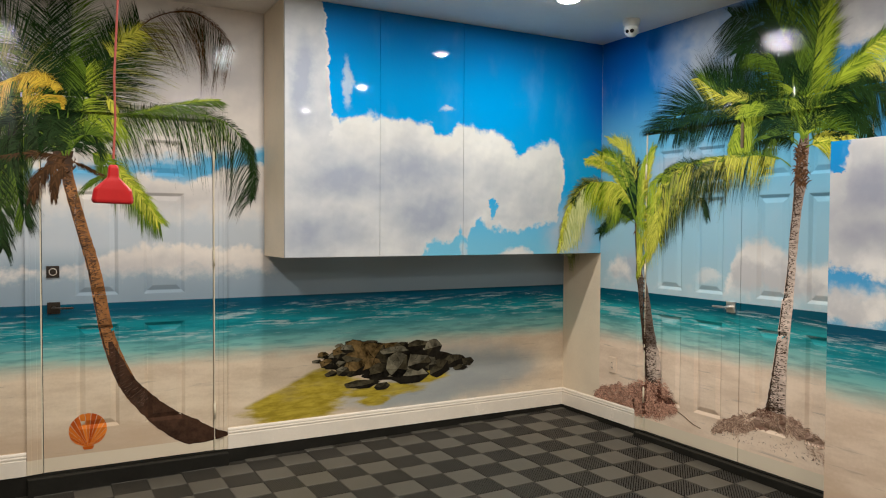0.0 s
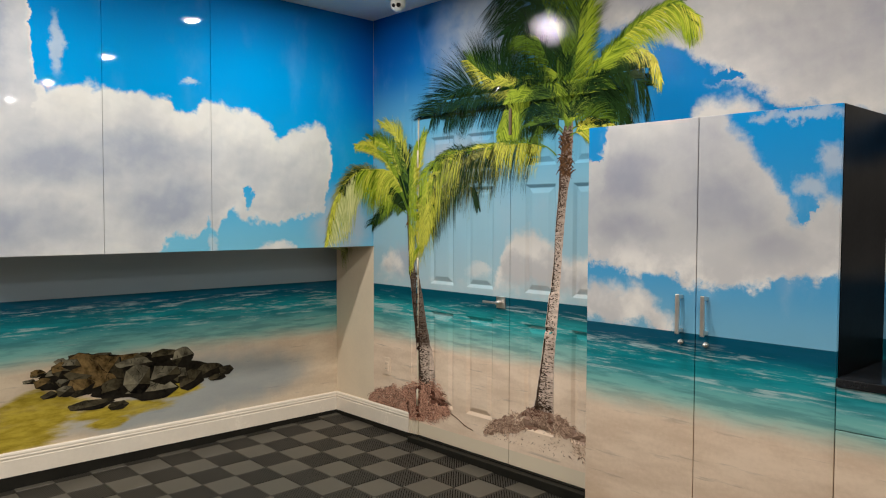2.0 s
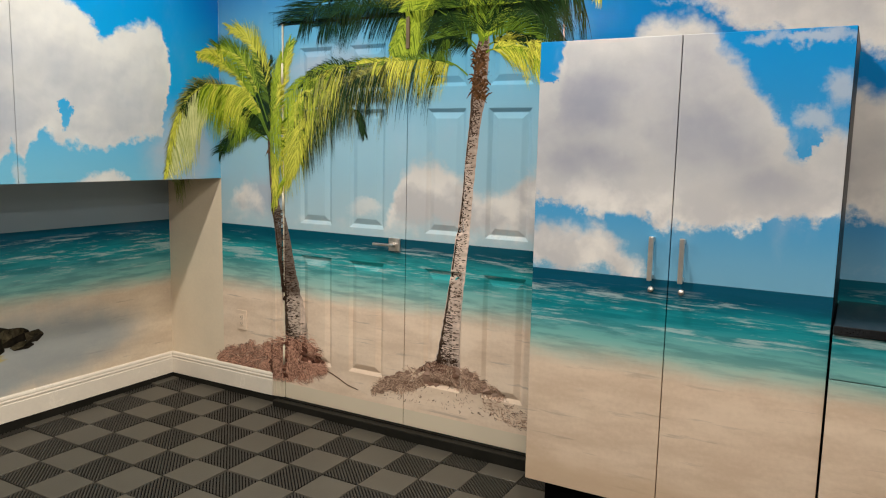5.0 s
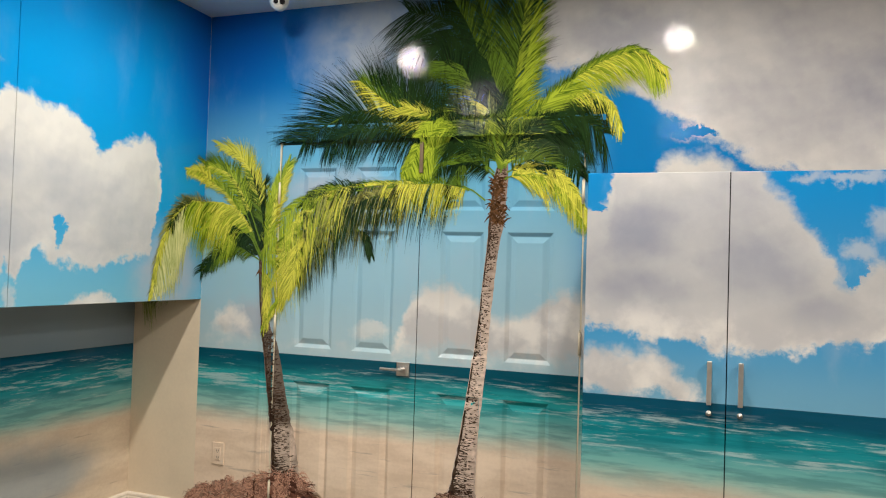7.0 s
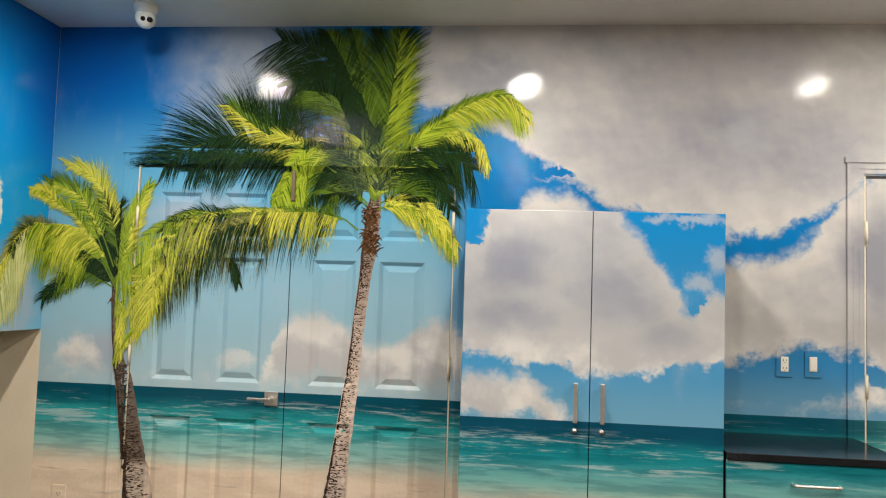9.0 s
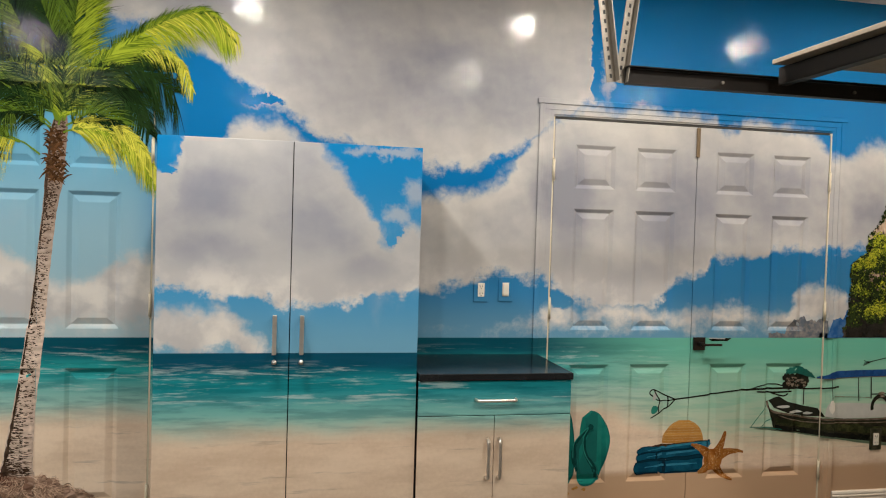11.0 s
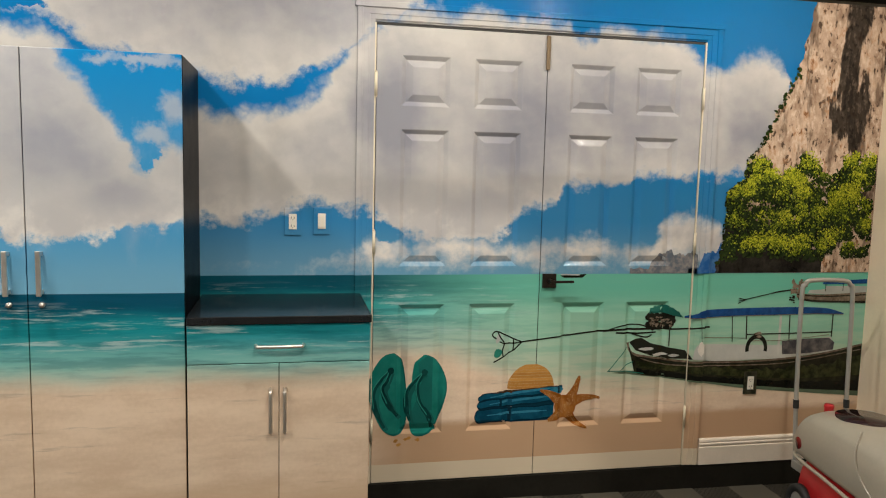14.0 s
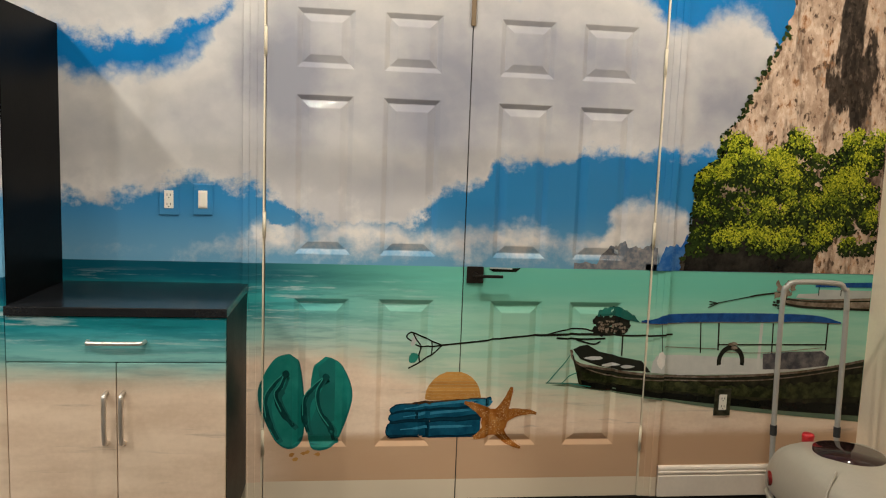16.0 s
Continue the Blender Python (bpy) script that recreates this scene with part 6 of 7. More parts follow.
root_red = island("print red-brown roots", (0.050, 0.014, 0.009), (0.66, 0.36, 0.25), own=1.25)
root_tan = island("print tan roots", (0.050, 0.022, 0.012), (0.62, 0.42, 0.30), own=1.2)
root_gap = island("print dark root ground", (0.016, 0.006, 0.005), (0.20, 0.085, 0.055), own=0.9)
root_sand = island("print brown sand", (0.20, 0.11, 0.075), (0.52, 0.36, 0.27), own=0.5)
heap_of(place_east, root_red, root_gap, ((4.36, 0.290), (4.20, 0.350), (4.12, 0.362), (4.04, 0.345), (3.995, 0.270), (3.965, 0.205)),
        ((4.36, 0.092), (4.14, 0.105), (4.08, 0.130), (3.99, 0.180), (3.965, 0.195)), 2300, 0.050, "printed red-brown root clump at the small palm's foot", (4.16, 0.37), 240)
heap_of(place_east, root_red, root_sand, ((4.73, 0.165), (4.66, 0.225), (4.56, 0.262), (4.34, 0.300)),
        ((4.73, 0.12), (4.34, 0.10)), 1000, 0.038, "printed sparse red-brown roots on brown sand", (4.16, 0.40), 200)
heap_of(place_east, root_tan, root_sand, ((3.63, 0.152), (3.53, 0.240), (3.43, 0.288), (3.35, 0.312), (3.26, 0.350), (3.11, 0.352), (3.05, 0.335), (2.95, 0.284), (2.89, 0.255)),
        ((3.63, 0.140), (3.53, 0.165), (3.39, 0.185), (3.25, 0.255), (3.00, 0.250), (2.89, 0.245)), 1250, 0.036, "printed tan root litter at the tall palm's foot", (3.19, 0.40), 200)
heap_of(place_east, root_gap, root_sand, ((3.352, 0.312), (3.30, 0.342), (3.25, 0.368), (3.20, 0.350)), ((3.352, 0.306), (3.20, 0.318)), 160, 0.020, "printed dark shadow in the litter", (3.19, 0.45), 24)
heap_of(place_east, root_tan, root_sand, ((3.00, 0.252), (2.90, 0.235), (2.76, 0.190)), ((3.00, 0.150), (2.76, 0.105)), 230, 0.022, "printed thin litter scattered on the sand", (3.3, 0.34))
heap_of(place_east, root_tan, root_sand, ((3.60, 0.150), (3.30, 0.210), (3.00, 0.245)), ((3.60, 0.125), (3.00, 0.140)), 90, 0.020, "printed thin litter scattered on the sand", (3.2, 0.40))
pr = Print(place_east, 0.005)
pr.ribbon([q.xy for q in bend([(3.98, 0.215, 0), (3.88, 0.185, 0), (3.80, 0.150, 0), (3.73, 0.135, 0)], 5)], [0.006] * 12 + [0.005] * 4)
solo("stick_print", pr.bm, leaf_brown, "printed thin brown stick on the sand", "mural picture")

# rock heap in the shallows
rock_dim = island("print shaded rock", (0.003, 0.003, 0.002), (0.20, 0.165, 0.095), grain=18, own=0.35, detail=9)
rock_top = island("print grey rock", (0.012, 0.011, 0.007), (0.47, 0.42, 0.29), grain=20, own=0.40, detail=10)
rock_low = island("print dark rock", (0.001, 0.001, 0.001), (0.040, 0.034, 0.024), grain=19, own=0.30, detail=8)
rock_brown = island("print brown rock", (0.020, 0.012, 0.004), (0.60, 0.39, 0.15), grain=16, own=0.25, detail=10)
heap = thing("rock_print", place_north(2.55, 0.30, 0), "printed heap of dark and brown boulders on the mural", "mural picture")
for k, (cu, cz, ru, rz) in enumerate(((2.50, 0.48, 0.34, 0.11), (2.86, 0.44, 0.20, 0.07), (2.25, 0.49, 0.20, 0.08), (2.52, 0.37, 0.18, 0.04))):
    pr = Print(place_north, 0.0006 + 0.0001 * k)
    pr.blob(cu, cz, ru, rz, 22, 0.10)
    part("shaded_gap", pr.bm, rock_low, heap, "dark gap between the boulders")


def boulder(u, z, ru, rz, layer, mat):
    """One printed angular boulder: dark all round, lit facets above, dim ones below, and a few dark cracks."""
    n = random.choice((5, 6, 6, 7))
    off = random.uniform(0, 1)
    rim = []
    for k in range(n):
        a = 2 * math.pi * (k + off + random.uniform(-0.22, 0.22)) / n
        rim.append(Vector((math.cos(a), math.sin(a))) * random.uniform(0.95, 1.16))
    rim = [q for a, b in zip(rim, rim[1:] + rim[:1]) for q in (a, a.lerp(b, 0.33) * random.uniform(0.97, 1.07), a.lerp(b, 0.67) * random.uniform(0.97, 1.07))]
    spot = lambda q: (u + ru * q.x, z + rz * q.y)
    pr = Print(place_north, layer)
    pr.poly([spot(q) for q in rim])
    stone = part("boulder", pr.bm, rock_low, heap)
    pr = Print(place_north, layer + 0.00004)
    peak = Vector((random.uniform(-0.15, 0.30), random.uniform(-0.35, 0.05)))
    for k in range(0, len(rim), 3):
        edge = [rim[(k + e) % len(rim)] for e in range(4)]
        way = (edge[0] + edge[3]).normalized()
        score = 0.85 * way.y - 0.35 * way.x + random.uniform(-0.25, 0.25)
        if score < -0.45:
            continue
        pr.mat = 0 if score > 0.0 else 1
        pr.poly([spot(peak)] + [spot(q * random.uniform(0.93, 0.98) + Vector((-0.01, 0.02))) for q in edge])
    part("lit_side", pr.bm, [mat, rock_low if mat is rock_dim else rock_dim], stone)
    pr = Print(place_north, layer + 0.00008)
    for _ in range(int(2 + 26 * ru)):
        a, r = random.uniform(0, 6.28), random.random() ** 0.5 * 0.7
        q = Vector((u + ru * r * math.cos(a), z + rz * (r * math.sin(a) + 0.1)))
        d = Vector((random.uniform(-1, 0.4), random.uniform(-1, 1))).normalized() * rz * random.uniform(0.25, 0.8)
        pr.ribbon([q - d / 2, q + Vector((d.y, -d.x)) * random.uniform(-0.2, 0.2), q + d / 2], [0.001, random.uniform(0.002, 0.005), 0.001])
    tagged(part("crack", pr.bm, rock_low, stone), kind="stuff")


DARK_ROCKS = [(2.76, 0.56, 0.081, 0.033), (2.27, 0.61, 0.062, 0.016), (2.39, 0.60, 0.063, 0.015), (2.64, 0.57, 0.057, 0.020), (3.05, 0.42, 0.091, 0.049), (3.17, 0.41, 0.058, 0.034), (3.11, 0.37, 0.068, 0.021),
              (2.93, 0.38, 0.089, 0.062), (2.11, 0.41, 0.044, 0.023), (2.33, 0.32, 0.135, 0.031), (2.48, 0.40, 0.10, 0.055), (2.48, 0.29, 0.060, 0.026)]
SMALL_ROCKS = [(2.17, 0.59, 0.036, 0.019), (2.05, 0.54, 0.040, 0.023), (2.01, 0.50, 0.036, 0.015), (2.13, 0.52, 0.044, 0.027), (2.17, 0.55, 0.053, 0.042), (2.23, 0.57, 0.053, 0.031), (2.18, 0.47, 0.045, 0.023), (2.08, 0.48, 0.056, 0.030), (2.19, 0.42, 0.053, 0.034)]
BROWN_ROCKS = [(2.54, 0.56, 0.114, 0.036), (2.35, 0.51, 0.195, 0.117), (2.39, 0.44, 0.085, 0.059), (2.27, 0.43, 0.079, 0.054)]
GREY_ROCKS = [(2.58, 0.53, 0.106, 0.032), (2.88, 0.53, 0.075, 0.057), (2.86, 0.42, 0.056, 0.053), (2.68, 0.36, 0.162, 0.069), (2.60, 0.43, 0.088, 0.091), (2.77, 0.44, 0.096, 0.069)]
layer = 0.0012
for rows_, mat in ((DARK_ROCKS[:8], rock_dim), (BROWN_ROCKS, rock_brown), (DARK_ROCKS[8:], rock_dim), (SMALL_ROCKS, rock_top), (GREY_ROCKS, rock_top)):
    for k, (u, z, ru, rz) in enumerate(rows_):
        layer += 0.00012
        boulder(u, z, ru, rz, layer, rock_brown if rows_ is SMALL_ROCKS and k % 3 == 1 else mat)

# scallop shell
shell_mat = island("print orange shell", (0.42, 0.060, 0.008), (0.82, 0.26, 0.035))
pr = Print(place_north, 0.0012)
for k in range(15):
    a0, a1 = (math.pi * (-0.30 + 1.60 * j / 15) for j in (k, k + 1))
    pr.poly([(0.632, 0.118)] + [(0.632 + 0.100 * math.cos(a), 0.218 + 0.096 * math.sin(a)) for a in (a0, (a0 + a1) / 2, a1 - 0.03)], 0.0004)
pr.poly([(0.60, 0.125), (0.665, 0.125), (0.655, 0.105), (0.61, 0.105)])
follow(pr)
solo("shell_print", pr.bm, shell_mat, "printed orange scallop shell on sand", "mural picture")

# cliff with jungle, and far islands
m, nt, b = material("print limestone cliff")
p = where(nt)
x, y, z = split(nt, p)
st = vmath(nt, "MULTIPLY", p, (1, 1.5, 0.85))
f1, f2 = fbm(nt, st, 6.5, 8, 0.70), fbm(nt, st, 24.0, 7, 0.70)
pits = voronoi(nt, vmath(nt, "MULTIPLY_ADD", fbm(nt, st, 20.0, 4, 0.6, True), (0, 0.06, 0.06), st), 30.0)
col = mix(nt, f1.step(0.34, 0.60), (0.30, 0.195, 0.135), (0.58, 0.43, 0.32))
col = mix(nt, f2.step(0.50, 0.66) * 0.8, col, (0.70, 0.56, 0.44))
col = mix(nt, (f2 + (pits - 0.25) * 0.35).step(0.53, 0.44) * 0.90, col, (0.045, 0.026, 0.017))
folds = fbm(nt, vmath(nt, "MULTIPLY", p, (1, 3.2, 0.9)), 4.5, 5, 0.6)
col = mix(nt, folds.step(0.50, 0.36) * 0.8, col, (0.11, 0.070, 0.048))
col = mix(nt, f1.step(0.52, 0.60) * f2.step(0.52, 0.44) * 0.6, col, (0.36, 0.16, 0.06))
gorge = (fbm(nt, vmath(nt, "MULTIPLY", p, (1, 2.0, 0.6)), 6.0, 6, 0.62) + (y + 1.52).op("ABSOLUTE").step(0.13, 0.02) * 0.24 * z.step(1.50, 1.70)).step(0.58, 0.66)
col = mix(nt, gorge * 0.94, col, mix(nt, f2.step(0.5, 0.7), (0.010, 0.008, 0.007), (0.10, 0.07, 0.05)))
foot = (z + (f1 - 0.5) * 0.20).step(1.32, 1.16) * (y + (f1 - 0.5) * 0.3).step(-1.40, -1.05)
col = mix(nt, foot * 0.93, col, mix(nt, f2.step(0.45, 0.65), (0.004, 0.005, 0.004), (0.055, 0.050, 0.045)))
put(nt, b.inputs["Base Color"], col)
print_gloss(nt, b, p)
cliff_mat = m
jungle_dark = island("print dark jungle", (0.002, 0.006, 0.002), (0.030, 0.055, 0.010), own=0.7)
jungle_mid = island("print green jungle", (0.014, 0.036, 0.003), (0.19, 0.25, 0.014), own=0.9)
jungle_light = island("print bright jungle", (0.10, 0.14, 0.006), (0.56, 0.58, 0.035), own=0.9)
cliff = thing("cliff_print", place_east(-1.3, 0.95, 0), "printed limestone cliff with green jungle on the mural", "mural picture")


def cliff_edge(z):
    """The cliff's outline: u at height z."""
    k = np.interp(z, [0.955, 1.05, 1.14, 1.35, 1.41, 1.51, 1.58, 1.74, 1.92, 2.05, 2.30, 2.74], [-0.838, -0.874, -0.891, -0.899, -0.959, -0.998, -1.052, -1.122, -1.225, -1.238, -1.30, -1.415])
    return float(k) + 0.022 * noise.noise(Vector((z * 11, 0.3, 0))) + 0.012 * noise.noise(Vector((z * 37, 1.3, 0)))


pr = Print(place_east, 0.0012)
prev = None
for k in range(121):
    z = 0.957 + (CEIL - 0.006 - 0.957) * k / 120
    row = [pr.bm.verts.new(pr.place(u, z, 0.0012)) for u in (cliff_edge(z), YS + 0.001)]
    if prev:
        pr.bm.faces.new((prev[0], prev[1], row[1], row[0]))
    prev = row
part("rock_face", pr.bm, cliff_mat, cliff)


def jungle_top(u):
    return float(np.interp(-u, [0.86, 0.90, 0.97, 1.01, 1.05, 1.10, 1.13, 1.22, 1.26, 1.32, 1.38, 1.45, 1.52, 1.70], [1.20, 1.35, 1.44, 1.51, 1.53, 1.49, 1.42, 1.49, 1.57, 1.57, 1.43, 1.47, 1.54, 1.57])) + 0.03 * noise.noise(Vector((u * 14, 0, 0)))


dark, half, light = Print(place_east, 0.0022), Print(place_east, 0.0030), Print(place_east, 0.0038)
clumps = []
for _ in range(400):
    cu = random.uniform(-1.69, -0.87)
    cz = random.uniform(1.05, jungle_top(cu) - 0.012)
    lit = noise.noise(Vector((cu * 8.5, cz * 11.5, 2.0))) + 0.15 * (cz - 1.25) - 0.9 * max(0, cu + 1.00)
    if cu < cliff_edge(cz) - 0.012 and noise.noise(Vector((cu * 12, cz * 12, 7.0))) < 0.36:
        clumps.append((cz, cu, lit))
pr = Print(place_east, 0.0016)
ends_ = [(u, 1.07 + 0.05 * noise.noise(Vector((u * 15, 3, 0))) + 0.20 * max(0.0, min(1.0, (u + 1.20) / 0.25))) for u in (-0.86 - 0.006 * k for k in range(95))]
strip(pr, [(u, 0.958) for u, _ in ends_], [(min(u, cliff_edge(z) - 0.004), z) for u, z in ends_])
part("wet_foot", pr.bm, island("print dark cliff foot", (0.002, 0.002, 0.002), (0.060, 0.052, 0.044), grain=16, own=0.1, detail=9), cliff, "dark wet foot of the cliff")
ply = 0.0022
for cz, cu, lit in sorted(clumps, reverse=True):   # the lower bushes stand before the upper ones
    s = random.uniform(0.020, 0.046)
    for k, (pr, count, up, size) in enumerate(((dark, 46, -0.25, 0.0095), (half, 34 if lit > -0.02 else 7, 0.25, 0.0056), (light, 44 if lit > 0.12 else (12 if lit > 0.0 else 1), 0.62, 0.0044))):
        pr.layer = ply + 0.000012 * k
        for _ in range(count):
            a, r = random.uniform(0, 6.28), random.random() ** 0.5
            q = (cu + s * r * math.cos(a) * 1.15, cz + s * (0.75 * r * math.sin(a) + up))
            if YS + 0.012 < q[0] < cliff_edge(q[1]) + 0.012 and q[1] > 1.0:
                pr.blob(*q, size * random.uniform(0.5, 1.3), size * random.uniform(0.4, 0.9), 6, 0.5, random.uniform(0, 3), 0.000012)
    ply += 0.000036
for k in range(170):   # bushes along the ridge
    z = random.uniform(1.0, 1.95)
    dark.blob(cliff_edge(z) - random.uniform(-0.012, 0.014), z, random.uniform(0.004, 0.012), random.uniform(0.004, 0.010), 6, 0.5, 0, 0.0005)
tagged(part("jungle_shade", dark.bm, jungle_dark, cliff, "dark green undergrowth"), kind="stuff")
tagged(part("jungle_leaves", half.bm, jungle_mid, cliff, "green foliage"), kind="stuff")
tagged(part("jungle_foliage", light.bm, jungle_light, cliff, "bright green foliage"), kind="stuff")

isle_mat = island("print far island rock", (0.12, 0.14, 0.17), (0.64, 0.54, 0.46), grain=34, own=0.3, detail=7)
isle_blue = island("print blue far island", (0.015, 0.10, 0.32), (0.16, 0.34, 0.56), grain=26, own=0.2, detail=7)
for name, mat, u0, u1, h, label, seed in (("island_print", isle_mat, -0.40, -0.74, 0.150, "printed pale rocky island on the horizon", 2), ("island_print", isle_blue, -0.70, -0.87, 0.165, "printed blue hazy island on the horizon", 7)):
    pr = Print(place_east, 0.0008)
    n, low_, up_ = 70, [], []
    for j in range(n + 1):
        u, t = u0 + (u1 - u0) * j / n, j / n
        low_.append((u, 0.956))
        up_.append((u, 0.957 + h * (0.22 + 0.72 * min(1.0, max(0.0, (t - 0.28) / 0.14))) * (0.62 + 0.45 * abs(noise.noise(Vector((u * 19, seed, 0)))) + 0.16 * noise.noise(Vector((u * 70, seed, 0))))))
    strip(pr, low_, up_)
    follow(pr)
    solo(name, pr.bm, mat, label, "mural picture")

# long-tail boats
hull_mat = island("print weathered hull", (0.003, 0.004, 0.002), (0.060, 0.058, 0.028), grain=18, own=0.15, detail=8)
rail_mat = island("print pale rail", (0.10, 0.07, 0.045), (0.50, 0.42, 0.33), own=0.3, grain=30, detail=7)
blue_mat = island("print blue canopy", (0.006, 0.05, 0.19), (0.02, 0.14, 0.44), own=0.2, grain=22)
black_mat = island("print black metal", (0.002, 0.003, 0.002), (0.018, 0.020, 0.014))
pale_mat = island("print pale panel", (0.30, 0.33, 0.32), (0.60, 0.60, 0.56))
teal_mat = island("print teal cover", (0.01, 0.10, 0.08), (0.04, 0.30, 0.22))


def flat(name, parent, mat, layer, build, label=""):
    pr = Print(place_east, layer)
    build(pr)
    follow(pr)
    return part(name, pr.bm, mat, parent, label)


def line(points, w, n=6):
    return lambda pr: pr.ribbon([q.xy for q in bend([(*q, 0) for q in points], n)], w)


boat = thing("boat_print", place_east(-1.0, 0.40, 0), "printed long-tail boat with blue canopy on the mural", "mural picture")
END = YS + 0.003
flat("hull", boat, hull_mat, 0.0012, lambda pr: pr.band([(-0.441, 0.540), (-0.464, 0.471), (-0.633, 0.447), (-0.880, 0.413), (-1.131, 0.386), (-1.387, 0.362), (END, 0.341)], [(-0.408, 0.632), (-0.434, 0.575), (-0.531, 0.552), (-0.700, 0.528), (-1.120, 0.517), (-1.371, 0.532), (END, 0.585)], 10, 3))
flat("wet_band", boat, black_mat, 0.0015, lambda pr: pr.band([(-0.464, 0.471), (-0.633, 0.447), (-0.880, 0.413), (-1.131, 0.386), (-1.387, 0.362), (END, 0.341)], [(-0.458, 0.492), (-0.633, 0.470), (-0.880, 0.440), (-1.131, 0.420), (-1.387, 0.402), (END, 0.400)], 10, 1, 0.006), "dark wet band along the waterline")
flat("moss", boat, island("print moss stain", (0.010, 0.014, 0.004), (0.13, 0.14, 0.05), grain=26, own=0.2, detail=8), 0.0014, lambda pr: pr.band([(-0.47, 0.50), (-0.633, 0.478), (-0.880, 0.450), (-1.131, 0.430), (-1.387, 0.418), (END, 0.425)], [(-0.455, 0.535), (-0.633, 0.512), (-0.880, 0.492), (-1.131, 0.476), (-1.387, 0.486), (END, 0.52)], 10, 2, 0.012), "green-brown stains on the hull")
flat("reflection", boat, island("print dark water", (0.02, 0.05, 0.035), (0.12, 0.17, 0.11)), 0.0008, lambda pr: pr.band([(-0.33, 0.478), (-0.55, 0.452), (-0.80, 0.415), (-1.1, 0.372), (END, 0.315)], [(-0.46, 0.486), (-0.60, 0.465), (-0.80, 0.435), (-1.1, 0.40), (END, 0.345)], 10, 1))
flat("inside", boat, black_mat, 0.0016, lambda pr: pr.poly([(-0.419, 0.624), (-0.445, 0.640), (-0.477, 0.646), (-0.526, 0.618), (-0.623, 0.595), (-0.709, 0.580), (-0.745, 0.535), (-0.62, 0.540), (-0.530, 0.557), (-0.45, 0.585)]), "dark inside of the bow")
flat("thwart", boat, pale_mat, 0.0019, lambda pr: [pr.blob(u_, z_, r_, 0.008, 8, 0.3) for u_, z_, r_ in ((-0.575, 0.563, 0.035), (-0.645, 0.556, 0.030), (-0.50, 0.590, 0.040))])
flat("rail", boat, rail_mat, 0.0022, line([(-0.412, 0.622), (-0.434, 0.572), (-0.531, 0.549), (-0.700, 0.525), (-0.872, 0.514), (-1.120, 0.516), (-1.371, 0.531), (-1.548, 0.556), (END, 0.585)], 0.010))
flat("rail", boat, black_mat, 0.0024, line([(-0.420, 0.600), (-0.440, 0.560), (-0.531, 0.538), (-0.700, 0.514), (-1.120, 0.505), (-1.371, 0.520), (END, 0.570)], 0.005))
flat("rail", boat, rail_mat, 0.0023, line([(-0.43, 0.570), (-0.531, 0.528), (-0.700, 0.504), (-1.120, 0.496), (-1.371, 0.511), (END, 0.560)], 0.005))
flat("panel", boat, pale_mat, 0.0014, lambda pr: pr.poly([(-0.745, 0.535), (-0.752, 0.580), (-0.767, 0.605), (-0.877, 0.606), (-1.012, 0.600), (-1.226, 0.591), (-1.363, 0.616), (-1.515, 0.629), (-1.527, 0.555), (-1.244, 0.525), (-0.871, 0.520)]), "pale side panels")
flat("bundle", boat, island("print white sack", (0.45, 0.42, 0.38), (0.78, 0.74, 0.68), grain=40), 0.0026, lambda pr: pr.blob(-0.790, 0.585, 0.024, 0.032, 12, 0.22), "white sack on the deck")
flat("tarp", boat, island("print grey tarp", (0.05, 0.05, 0.06), (0.34, 0.30, 0.27), grain=24, own=0.3), 0.0016, lambda pr: pr.poly([(-1.24, 0.545), (-1.235, 0.612), (-1.36, 0.622), (-1.50, 0.624), (-1.535, 0.60), (-1.53, 0.562), (-1.38, 0.546)]), "grey folded tarp")
flat("canopy", boat, blue_mat, 0.0020, lambda pr: pr.band([(-0.697, 0.740), (-0.782, 0.738), (-0.952, 0.745), (-1.174, 0.747), (-1.400, 0.750), (-1.575, 0.744)], [(-0.697, 0.747), (-0.756, 0.760), (-0.828, 0.777), (-1.171, 0.784), (-1.45, 0.778), (-1.575, 0.750)], 10, 1), "blue cloth canopy")
flat("fringe", boat, rail_mat, 0.0024, line([(-0.697, 0.739), (-0.782, 0.736), (-0.952, 0.743), (-1.174, 0.745), (-1.400, 0.748), (-1.575, 0.743)], 0.003))
for top_, foot_, w_ in (((-0.952, 0.742), (-0.960, 0.614), 0.005), ((-1.031, 0.742), (-1.036, 0.626), 0.007), ((-1.220, 0.743), (-1.218, 0.545), 0.013), ((-1.270, 0.743), (-1.274, 0.615), 0.006), ((-1.515, 0.746), (-1.515, 0.629), 0.007), ((-0.622, 0.690), (-0.622, 0.600), 0.006), ((-0.78, 0.738), (-0.79, 0.62), 0.003)):
    flat("post", boat, black_mat if w_ < 0.01 else pale_mat, 0.0018, line([top_, foot_], w_, 3))
flat("handrail", boat, black_mat, 0.0019, line([(-1.034, 0.650), (-1.233, 0.651), (-1.512, 0.653)], 0.006))
flat("handrail", boat, rail_mat, 0.0019, line([(-1.05, 0.618), (-1.25, 0.617), (-1.50, 0.640)], 0.003))
flat("handrail", boat, rail_mat, 0.0017, line([(-0.80, 0.640), (-0.93, 0.636), (-1.03, 0.632)], 0.003))
tyre = Print(place_east, 0.0028)
for k in range(20):
    a0, a1 = math.pi * (-0.08 + 1.16 * k / 20), math.pi * (-0.08 + 1.16 * (k + 1) / 20)
    tyre.poly([(-1.095 + r * 0.95 * math.cos(a), 0.578 + r * 1.12 * math.sin(a)) for r, a in ((0.064, a0), (0.064, a1), (0.044, a1), (0.044, a0))])
